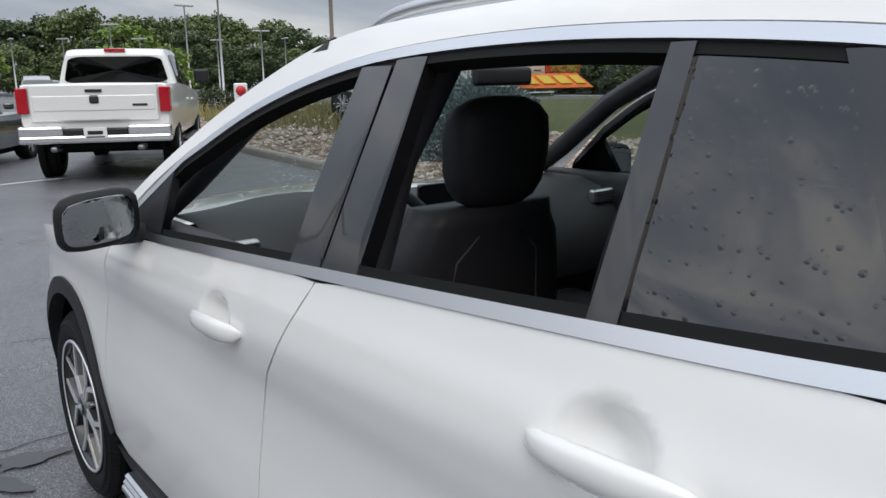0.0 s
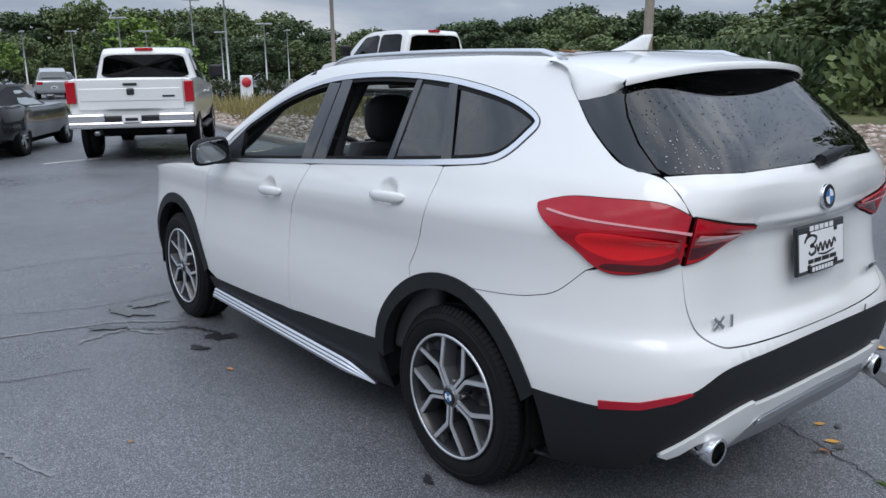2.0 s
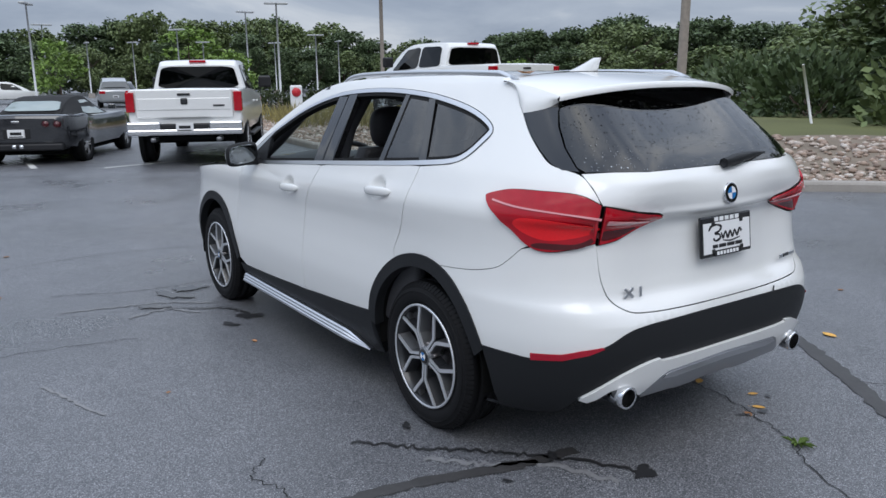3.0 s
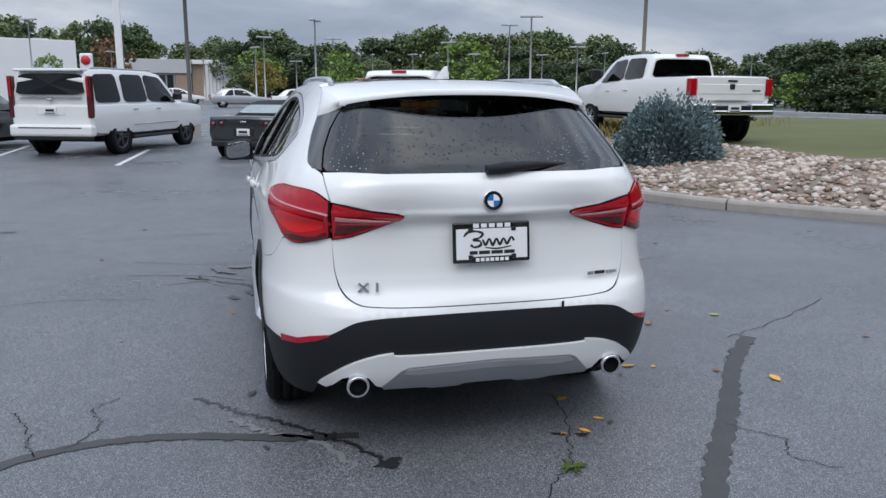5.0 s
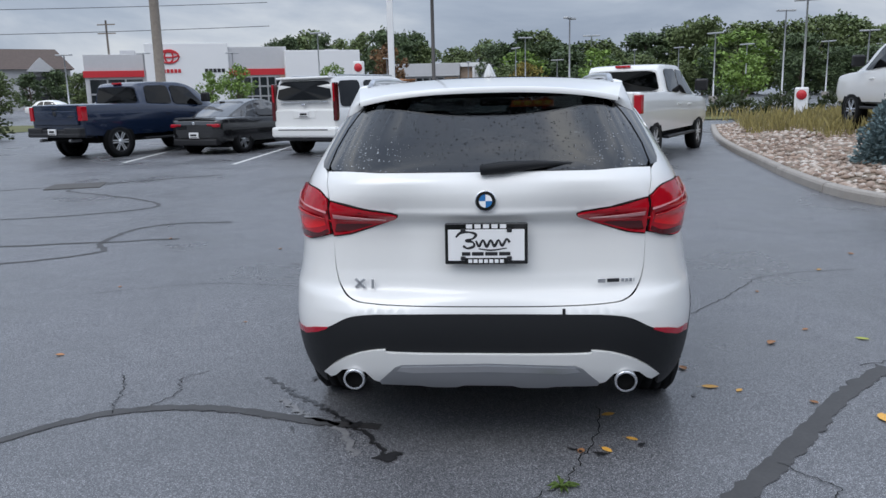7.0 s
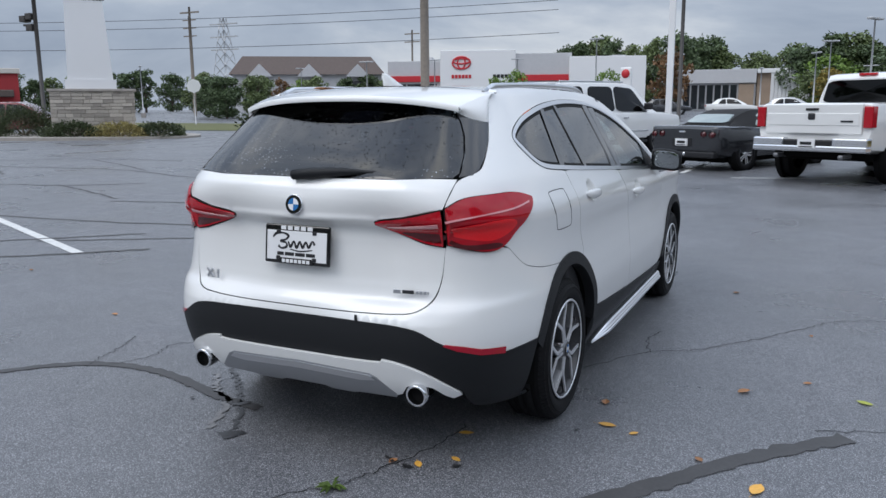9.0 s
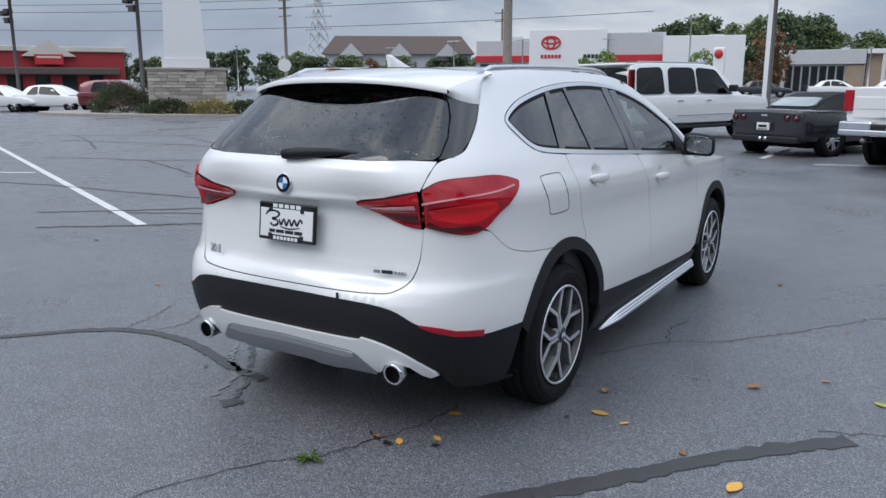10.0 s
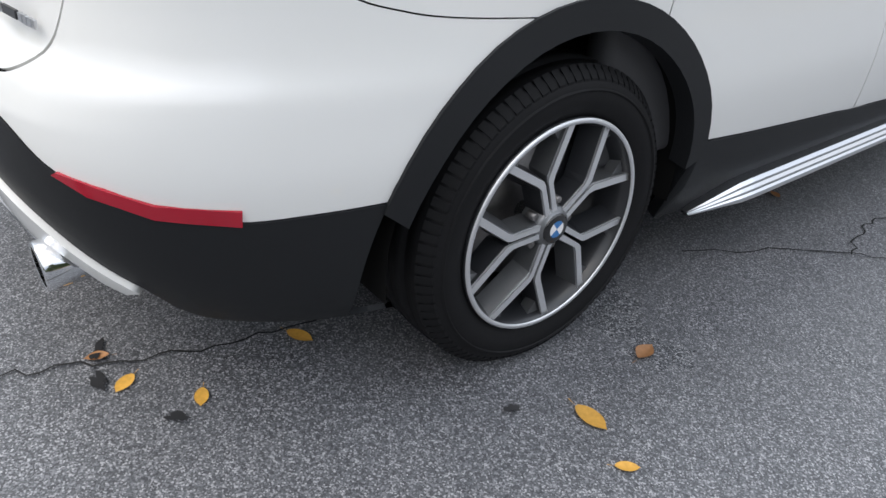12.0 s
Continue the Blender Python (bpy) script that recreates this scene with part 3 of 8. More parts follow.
    bar2 = [on_rear(.642, .990), on_side(-.74, .968), on_side(-.66, .955), on_side(-.58, .980), on_side(-.55, 1.025), on_side(-.64, 1.036), on_rear(.642, 1.018)]
    panel("light_bar", smooth_line(bar2), skin, RED_GLOW, lamp, sign=sg, offset=.0135, thick=.002, gap=0, step=(.03, .03))
    low_bar = [on_rear(.640, .952), on_side(-.74, .926), on_side(-.65, .922), on_side(-.61, .932), on_side(-.64, .945), on_side(-.74, .945), on_rear(.640, .968)]
    panel("lamp_floor", smooth_line(low_bar), skin, RED_DARK, lamp, sign=sg, offset=.0132, thick=.002, gap=0, step=(.03, .03))
    # inner lamp on the tailgate
    li = smooth_line(LAMP_IN)
    inner_lamp = panel("tail_lamp", li, skin, RED_LENS, suv, "red inner tail lamp on the tailgate", sign=sg, offset=.010, thick=.03, step=(.03, .03))
    rim = inset(li if area2(li) > 0 else li[::-1], -.0022)
    panel("lamp_gasket", rim, skin, SEAL, inner_lamp, sign=sg, offset=.003, thick=.02, gap=0, step=(.04, .04))
    panel("light_line", ribbon(line([on_rear(.614, 1.030), on_rear(.50, 1.022), on_rear(.40, 1.016)]), [.011] * 6 + [.009] * 4 + [.005]), skin, RED_PALE, inner_lamp, sign=sg, offset=.012, thick=.002, gap=0, step=(.04, .04))
    panel("lamp_floor", smooth_line([on_rear(.614, .955), on_rear(.54, .962), on_rear(.46, .988), on_rear(.42, 1.003), on_rear(.614, .992)]), skin, RED_DARK, inner_lamp, sign=sg, offset=.0112, thick=.002, gap=0, step=(.04, .04))
    # bumper reflector
    panel("bumper_reflector", [on_side(-.652, .527)[:2], on_side(-.652, .500)[:2], on_side(-.76, .514)[:2], on_rear(.70, .540)[:2], on_rear(.652, .563)[:2], on_rear(.66, .569)[:2], on_rear(.72, .557)[:2], on_side(-.76, .538)[:2]], skin, REFLECTOR, suv, "red bumper reflector", sign=sg, offset=.006, thick=.01, gap=0, step=(.03, .03))

# rear bumper: white upper shell, black cladding, white trim and silver insert, over the whole width
lamp_low = smooth_line(LAMP_OUT)[6 * 8 + 3:]
right_half = ([on_rear(0, .668)[:2]] + line([on_rear(.001, .668), on_rear(.30, .668), on_rear(.46, .674), on_rear(.545, .688), on_rear(.600, .735), on_rear(.622, .82), on_rear(.628, .935)])[1:]
              + lamp_low[::-1] + line(SEAM_BUMPER) + [p[:2] for p in arc_side(AXLE_R, ARCH_Z, ARCH, 108, 161, 12)] + line(CLAD_TOP)[:-1])


def mirrored(half):
    """Close a right-hand outline that starts and ends on the middle line with its left-hand twin."""
    return half + [(-s_, z_) for s_, z_ in half[::-1] if abs(s_) > 1e-4]


panel("rear_bumper", mirrored(right_half + [on_rear(0, .640)[:2]]), skin, WHITE, suv, step=(.04, .014), gap=.0006)
clad_low = [on_side(-.36, .24), on_side(-.50, .245), on_side(-.66, .262), on_rear(.70, .30)]
skid_top = [on_rear(.694, .352), on_rear(.64, .405), on_rear(.57, .452), on_rear(.49, .482), on_rear(.41, .494), on_rear(.395, .482), on_rear(.2, .478), on_rear(0, .478)]
clad_half = [on_rear(0, .638)[:2]] + line(CLAD_TOP)[::-1][1:] + [p[:2] for p in arc_side(AXLE_R, ARCH_Z, ARCH, 161, 192, 8)] + line(clad_low) + line(skid_top)
panel("bumper_cladding", mirrored(clad_half), skin, BLACK_PLASTIC, suv, "black grained plastic bumper cladding", offset=.003, step=(.04, .03), gap=.0015)
skid_half = [on_rear(0, .477)[:2]] + line(skid_top)[::-1][1:] + [on_rear(.66, .335)[:2], on_rear(.635, .35)[:2], on_rear(.60, .385)[:2], on_rear(.55, .398)[:2], on_rear(.50, .385)[:2], on_rear(.470, .345)[:2], on_rear(.44, .335)[:2], on_rear(0, .335)[:2]]
panel("bumper_lower_trim", mirrored(skid_half), skin, WHITE, suv, offset=.014, thick=.03, step=(.04, .03), gap=.001)
ins_half = [on_rear(0, .438)[:2], on_rear(.345, .428)[:2], on_rear(.375, .415)[:2], on_rear(.445, .345)[:2], on_rear(.44, .328)[:2], on_rear(.27, .326)[:2], on_rear(.24, .318)[:2], on_rear(.13, .318)[:2], on_rear(.10, .330)[:2], on_rear(0, .330)[:2]]
panel("silver_insert", mirrored(ins_half), skin, SILVER, suv, "satin silver underride insert", offset=.017, thick=.04, step=(.04, .03), gap=0)
rib = [on_rear(0, .402)[:2], on_rear(.30, .394)[:2], on_rear(.37, .402)[:2], on_rear(.345, .420)[:2], on_rear(0, .430)[:2]]
panel("insert_recess", mirrored(rib), skin, SATIN, suv, offset=.021, thick=.01, step=(.04, .03), gap=0)

# tailgate
gate = thing("tailgate", "white tailgate with dark rear window", "x")
del gate["category"]
gate.parent = suv
g_half = [on_rear(0, 1.196)[:2], on_rear(.42, 1.197)[:2], on_rear(.56, 1.202)[:2], on_rear(.650, 1.197)[:2]] + [on_rear(.644, 1.15)[:2], on_rear(.630, 1.088)[:2]] + \
         [on_rear(.48, 1.056)[:2], on_rear(.37, 1.040)[:2], on_rear(.348, 1.026)[:2], on_rear(.385, 1.001)[:2], on_rear(.46, .974)[:2], on_rear(.55, .946)[:2], on_rear(.628, .934)[:2]] + \
         line([on_rear(.628, .93), on_rear(.620, .82), on_rear(.596, .738), on_rear(.541, .691), on_rear(.46, .677), on_rear(.30, .671), on_rear(.001, .671)])
panel("tailgate_skin", mirrored(g_half), skin, WHITE, gate, step=(.04, .008), gap=.0006)
w_half = [on_rear(0, 1.198)[:2], on_rear(.42, 1.199)[:2], on_rear(.635, 1.204)[:2], on_rear(.646, 1.220)[:2], on_rear(.630, 1.285)[:2], on_rear(.595, 1.36)[:2], on_rear(.560, 1.415)[:2], on_rear(.520, 1.46)[:2], on_rear(.50, 1.485)[:2], on_rear(0, 1.495)[:2]]
panel("rear_window", mirrored(w_half), skin, REARGLASS, gate, "dark tinted rear window with rain drops", offset=-.002, gap=0, lip=False, step=(.05, .04))
for sg in (1, -1):
    dtrim = [on_rear(.650, 1.203)[:2], on_side(-.655, 1.208)[:2], on_side(-.605, 1.229)[:2], on_side(-.54, 1.270)[:2], on_side(-.452, 1.336)[:2], on_side(-.374, 1.408)[:2], on_rear(.577, 1.428)[:2], on_rear(.528, 1.455)[:2], on_rear(.563, 1.415)[:2], on_rear(.599, 1.36)[:2], on_rear(.634, 1.285)[:2], on_rear(.650, 1.220)[:2]]
    panel("window_side_blade", dtrim, skin, GLOSS_BLACK, gate, sign=sg, offset=.001, step=(.05, .04), gap=.001)
# roof spoiler: upper sheet, blunt lip and underside


def roof_z(x, y):
    crown = 1.590 - .018 * ((y - .65) / .85) ** 2 - .035 * np.clip((-.15 - y), 0, 1) ** 1.3 - .30 * np.clip(y - 1.05, 0, 2) ** 2
    return crown - .040 * (np.abs(x) / .60) ** 2.4


def spoiler(u, v):
    # u across, v from the roof seam (0) to the lip (1)
    back = -.61 + .115 * (np.abs(u) / .55) ** 2.6
    start = -.155 - .05 * (np.abs(u) / .55) ** 2
    y = start + (back - start) * v
    wide = 1 + .10 * (1 - v)
    z = roof_z(u, start) - .052 * v ** 1.5 - .012 * (np.abs(u) / .55) ** 4 * v
    return np.stack([u * wide, y, z], -1)


uu = np.linspace(-.55, .55, 45)
vv = np.linspace(0.0, 1.0, 14)
v, f = [], []
for a in vv:
    v += list(spoiler(uu, np.full_like(uu, a)))
lipz = spoiler(uu, np.full_like(uu, 1.0))
under = lipz + np.array([0, .004, -.020])
glasstop = np.stack([uu * .97, np.array([skin(np.array([.3]), np.array([1.49]))[0, 1]] * len(uu)) + .08 * (np.abs(uu) / .55) ** 2, 1.482 + 0 * uu], -1)
v += list(under) + list(glasstop)
n = len(uu)
for i in range(len(vv) + 1):
    for j in range(n - 1):
        f.append((i * n + j, (i + 1) * n + j, (i + 1) * n + j + 1, i * n + j + 1))
last = (n - 1) * len(vv)
mesh_part("roof_spoiler", v[:-n], f[:last], WHITE, gate, smooth=True)
mesh_part("spoiler_underside", v[-2 * n:], f[:n - 1], GLOSS_BLACK, gate, smooth=True)
for sg in (1, -1):
    knots = [on_side(-.20, 1.553), on_side(-.285, 1.508), on_side(-.320, 1.458), on_side(-.374, 1.408), on_rear(.578, 1.428), on_rear(.535, 1.452)]
    low = np.array([skin(np.array([k[0]]), np.array([k[1]]))[0] for k in knots])
    tk = [0, .25, .40, .58, .82, 1.0]
    v, f = [], []
    for t in np.linspace(0, 1, 15):
        A_ = spoiler(np.array([.55]), np.array([t]))[0]
        B_ = np.array([np.interp(t, tk, low[:, k]) for k in range(3)]) + np.array([.002, -.002, 0])
        for k in range(6):
            q = k / 5
            p = A_ * (1 - q) + B_ * q
            p[0] += .012 * math.sin(math.pi * q)
            v.append((p[0] * sg, p[1], p[2]))
    for a_ in range(14):
        for k in range(5):
            q = (a_ * 6 + k, a_ * 6 + k + 1, a_ * 6 + k + 7, a_ * 6 + k + 6)
            f.append(q[::-1] if sg > 0 else q)
    mesh_part("spoiler_cheek", v, f, WHITE, gate)

# roof skin
rx = np.linspace(-1, 1, 31)
ry = np.linspace(-.215, 1.32, 27)
v, f = [], []
for y in ry:
    half = .583 - .02 * max(0, .3 - y) - .03 * max(0, y - 1.0)
    for x in rx:
        v.append((half * x, y - .05 * x * x * (1 if y < 0 else 0), float(roof_z(np.array([half * x]), np.array([y]))[0])))
n = len(rx)
for i in range(len(ry) - 1):
    for j in range(n - 1):
        f.append((i * n + j, i * n + j + 1, (i + 1) * n + j + 1, (i + 1) * n + j))
mesh_part("roof", v, f, WHITE, suv)
mesh_part("headliner", [(p[0] * .98, p[1], p[2] - .035) for p in v], [q[::-1] for q in f], HEADLINER, suv)
# bonnet, windscreen, cowl
def patch(name, rows, mat, par, label="", n=24, smooth=True, flip=False):
    """Loft between rows of (y, z, half width, crown)."""
    v, f = [], []
    for y, z, hw, crown in rows:
        for k in range(n + 1):
            x = -1 + 2 * k / n
            v.append((hw * x, y - crown * .4 * x * x, z - crown * x * x))
    for i in range(len(rows) - 1):
        for k in range(n):
            q = (i * (n + 1) + k, i * (n + 1) + k + 1, (i + 1) * (n + 1) + k + 1, (i + 1) * (n + 1) + k)
            f.append(q[::-1] if flip else q)
    return mesh_part(name, v, f, mat, par, label, smooth)
patch("windscreen", [(1.33, 1.555, .54, .03), (1.55, 1.46, .60, .035), (1.80, 1.32, .66, .04), (2.05, 1.16, .71, .05), (2.17, 1.07, .74, .05)], SCREEN, suv, "clear windscreen with rain drops")
patch("bonnet", [(2.17, 1.055, .80, .05), (2.35, 1.055, .84, .06), (2.7, 1.035, .83, .07), (3.05, .985, .78, .08), (3.3, .92, .70, .08), (3.45, .84, .62, .06), (3.5, .70, .6, .05), (3.5, .42, .6, .05)], WHITE, suv)
# aerial fin
v, f = [], []
for k, t in enumerate(np.linspace(0, 1, 9)):
    y0, y1 = .06 - .15 * t ** .8, -.155
    zz = 1.572 + .064 * t
    w = .030 * (1 - t) ** .8 + .004
    for q in range(10):
        a = 2 * math.pi * q / 10
        v.append((w * math.cos(a), (y0 + y1) / 2 + (y0 - y1) / 2 * math.sin(a) * (1 - .25 * t) - .03 * t, zz))
for i in range(8):
    for q in range(10):
        f.append((i * 10 + q, i * 10 + (q + 1) % 10, (i + 1) * 10 + (q + 1) % 10, (i + 1) * 10 + q))
f.append(tuple(range(80, 90)))
mesh_part("roof_fin", v, f, WHITE, suv)
# roof rails
for sg in (1, -1):
    path = []
    for t in np.linspace(0, 1, 30):
        y = -.24 + 1.56 * t
        up = .030 * min(1, t / .06, (1 - t) / .08)
        path.append((sg * (.556 - .012 * abs(t - .5)), y, float(roof_z(np.array([.556]), np.array([y]))[0]) + up - .004 - .12 * max(0, t - .80) ** 1.5))
    v, f = tube(path, .014, 10)
    mesh_part("roof_rail", v, f, SATIN, suv, "satin silver roof rail")

# wheels
def spoke_poly(points, z0, z1, ang, v, f, slope=.0):
    """A prism standing on a wheel face, from (radius, sideways) points."""
    c, s = math.cos(ang), math.sin(ang)
    base = len(v)
    for depth in (0, 1):
        for r, w in points:
            x = (z1 if depth else z0) - slope * max(0, r - .1)
            v.append((x, r * c - w * s, r * s + w * c))
    n = len(points)
    f.append(tuple(base + n + k for k in range(n)))
    for k in range(n):
        q = (k + 1) % n
        f.append((base + k, base + q, base + n + q, base + n + k))


def build_wheel(parent, pos, sg, turn):
    w = thing("wheel", "alloy wheel with five split spokes and black tyre", "x")
    del w["category"]
    w.parent = parent
    w.matrix_basis = pose(*pos) @ Matrix.Rotation(turn, 4, "X") if sg > 0 else pose(*pos, 0, 0, 180) @ Matrix.Rotation(turn, 4, "X")
    # outside face towards +x; local origin at the hub cap plane
    tyre = [(-.20, .232), (-.215, .25), (-.218, .29), (-.205, .325), (-.19, .333), (-.165, .337), (-.164, .331), (-.156, .331), (-.155, .338), (-.118, .341), (-.117, .333), (-.109, .333), (-.108, .341), (-.072, .340), (-.071, .332), (-.063, .332), (-.062, .337), (-.035, .334), (-.018, .326), (-.004, .308), (.001, .288), (.000, .268), (-.006, .252), (-.012, .240), (-.020, .234), (-.03, .230)]
    v, f = lathe(tyre, 96)
    ty = mesh_part("tyre", v, f, RUBBER, w)
    # tread blocks on the shoulder
    v, f = [], []
    for xa, ra, xb, rb in ((-.030, .338, -.006, .316), (-.212, .316, -.188, .338)):
        v, f = [], []
        for k in range(92):
            a0, a1 = 2 * math.pi * k / 92, 2 * math.pi * (k + .74) / 92
            b = len(v)
            for a in (a0, a1):
                for x, r in ((xa, ra), (xb, rb), (xb, rb - .010), (xa, ra - .010)):
                    v.append((x, r * math.cos(a), r * math.sin(a)))
            f += [(b, b + 1, b + 5, b + 4), (b + 1, b + 2, b + 6, b + 5), (b, b + 3, b + 2, b + 1), (b + 4, b + 5, b + 6, b + 7), (b + 3, b, b + 4, b + 7)]
        mesh_part("tread", v, f, RUBBER, ty, smooth=False)
    v, f = lathe([(-.004, .2995), (.003, .2965), (.003, .2945), (-.001, .2925)], 96)
    mesh_part("sidewall_ring", v, f, RUBBER, ty)
    v, f = lathe([(-.19, .232), (-.19, .205), (-.06, .213), (-.03, .222), (-.012, .228), (-.004, .2345), (-.002, .2375), (-.010, .2395), (-.02, .236)], 96)
    mesh_part("rim", v, f, RIM_DARK, w)
    v, f = lathe([(-.0035, .228), (-.001, .2285), (-.0005, .2370), (-.004, .2385)], 96)
    mesh_part("rim_flange", v, f, RIM_FACE, w)
    v, f = lathe([(-.105, .02), (-.105, .155), (-.112, .158), (-.125, .158)], 60)
    mesh_part("brake_disc", v, f, DISC, w)
    cal = box_bm((-.14, .085, -.07), (-.075, .165, .07), .015)
    part("brake_caliper", cal, RIM_DARK, w, smooth=True)
    face_v, face_f = [], []

    def at_rim(deg, r=.2285):
        return (r * math.cos(radians(deg)), r * math.sin(radians(deg)))
    for k in range(5):
        a = 2 * math.pi * k / 5
        for m in (1, -1):
            # slim bright arm: beside the slit, then straight out to the rim
            e0, e1 = at_rim(19.8), at_rim(24.0)
            arm = [(.036, .0036), (.116, .0042), (.127, .0070), e0, e1, (.122, .0225), (.108, .0155), (.030, .0160)]
            arm = [(r, w_ * m) for r, w_ in arm]
            spoke_poly(arm if m > 0 else arm[::-1], -.018, -.0085, a, face_v, face_f, .02)
            # drafted flanks widening towards the back, coloured grey and dark as if lit and shaded
            o0, o1 = at_rim(18.8), at_rim(27.5)
            top = [(r, w_ * m) for r, w_ in [(.036, .0034), (.114, .0040), (.129, .0062), e0, e1, (.120, .0240), (.107, .0170), (.030, .0175)]]
            low = [(r, w_ * m) for r, w_ in [(.036, .0026), (.112, .0030), (.135, .0036), o0, o1, (.114, .034), (.100, .0230), (.030, .0220)]]
            c, s_ = math.cos(a), math.sin(a)
            v, f = [], []
            for pts, dep in ((low, -.062), (top, -.0145)):
                for r, w_ in pts:
                    v.append((dep - .02 * max(0, r - .1), r * c - w_ * s_, r * s_ + w_ * c))
            f.append(tuple(range(8, 16)) if m > 0 else tuple(range(8, 16))[::-1])
            for q in range(8):
                g = (q, (q + 1) % 8, 8 + (q + 1) % 8, 8 + q)
                f.append(g if m > 0 else g[::-1])
            mesh_part("spoke_flank", v, f, RIM_GREY if m < 0 else RIM_DARK, w, smooth=False)
            # small triangular pad where the arm meets the rim, inside the fork
            v, f = [], []
            pad = [(r, w_ * m) for r, w_ in [at_rim(10.5), at_rim(19.5), at_rim(19.0, .180)]]
            spoke_poly(pad if m > 0 else pad[::-1], -.050, -.022, a, v, f, .02)
            mesh_part("spoke_shoulder", v, f, RIM_GREY, w, smooth=False)
    mesh_part("spoke_face", face_v, face_f, RIM_FACE, w, "diamond-turned spoke face", smooth=False)
    v, f = lathe([(-.06, .050), (-.016, .046), (-.009, .042), (-.007, .036), (-.004, .034)], 40)
    mesh_part("hub", v, f, RIM_GREY, w)
    v, f = lathe([(-.006, .0345), (-.001, .0325), (.0005, .030), (.0008, .0005)], 36)
    cap = mesh_part("hub_cap", v, f, GLOSS_BLACK, w)
    emblem(cap, Matrix.Rotation(math.pi / 2, 4, "Y") @ Matrix.Translation((0, 0, .0012)), .031)
    for k in range(5):
        a = 2 * math.pi * (k + .5) / 5
        v, f = lathe([(-.04, .009), (-.02, .009), (-.018, .006), (-.0178, .0005)], 8)
        mesh_part("wheel_bolt", [(p[0], p[1] + .056 * math.cos(a), p[2] + .056 * math.sin(a)) for p in v], f, DISC, w)
    return w


def emblem(parent, m, r):
    """Round badge as plain quartered shapes: dark ring, blue and white quarters."""
    for k in range(4):
        v, f = [(0, 0, 0)], []
        for q in range(9):
            a = math.pi / 2 * (k + q / 8)
            v.append((r * .62 * math.cos(a), r * .62 * math.sin(a), 0))
        f = [(0, q, q + 1) for q in range(1, 9)]
        v += [(p[0], p[1], -.001) for p in v]
        ob = mesh_part("badge_quarter", v, f, BADGE_BLUE if k % 2 else BADGE_WHITE, parent, smooth=False)
        ob.matrix_basis = m


for x, y, sg, turn in ((-.885, AXLE_R, -1, .855), (.885, AXLE_R, 1, .663), (-.885, AXLE_F, -1, .9), (.885, AXLE_F, 1, 1.1)):
    build_wheel(suv, (x, y, HUB), sg, turn)
    # wheel housing, open below
    v, f = [], []
    for k in range(25):
        w_ = radians(-8 + 196 * k / 24)
        for xo, r in ((.02, .41), (.36, .41), (.36, .05)):
            v.append((x - sg * xo, y + r * math.cos(w_), ARCH_Z + r * math.sin(w_)))
    for k in range(24):
        for q in range(2):
            f.append((k * 3 + q, k * 3 + q + 1, k * 3 + q + 4, k * 3 + q + 3))
    mesh_part("wheel_housing", v, f, INNER, suv)
# dark floor pan and inner shell
part("floor_pan", box_bm((-.66, -.62, .27), (.66, 3.2, .34), .02), INNER, suv)
part("engine_block", box_bm((-.62, 2.2, .3), (.62, 3.3, .86), .05), INNER, suv)
part("boot_liner", box_bm((-.60, -.66, .3), (.60, -.02, .72), .03), INNER, suv)

part("sill_core", box_bm((-.80, .45, .22), (.80, 2.22, .36), .02), INNER, suv)


# exhaust tips
for sg in (1, -1):
    v, f = lathe([(0, .036), (-.002, .043), (.003, .0455), (.02, .0455), (.12, .044), (.12, .034), (.02, .036), (0, .036)], 40, "y")
    tip = mesh_part("exhaust_tip", [(p[0], p[1], p[2]) for p in v], f, CHROME, suv, "polished round exhaust tip")
    tip.matrix_basis = pose(sg * .548, -.892, .352, 4, 0, 0)
    v, f = lathe([(.03, .0005), (.03, .040)], 24, "y")
    mesh_part("pipe_inside", v, f, INNER, tip)
# rear wiper
v, f = tube([(-.02, -.868, 1.206), (.06, -.862, 1.214), (.20, -.838, 1.222), (.30, -.815, 1.222), (.435, -.785, 1.219)], [.020, .024, .017, .008, .007], 8)
wip = mesh_part("rear_wiper", v, f, BLACK_PLASTIC, gate)
v, f = tube([(.02, -.848, 1.205), (.25, -.825, 1.209), (.44, -.775, 1.213)], [.006, .006, .004], 6)
mesh_part("wiper_blade", v, f, RUBBER, wip)
# round badge on the tailgate: outer ring, dark field, quarters
ring_m = pose(0, -.892, 1.088, 83, 0, 0)
v, f = lathe([(0, .0005), (.004, .034), (.006, .0395), (.004, .0415), (-.006, .0415)], 48, "z")
bd = mesh_part("badge", [p for p in v], f, CHROME, gate, "round badge with blue and white quarters")
bd.matrix_basis = ring_m
v, f = lathe([(.0065, .0005), (.0065, .038)], 48, "z")
mesh_part("badge_field", v, f, GLOSS_BLACK, bd)
emblem(bd, pose(0, 0, .0078), .041)
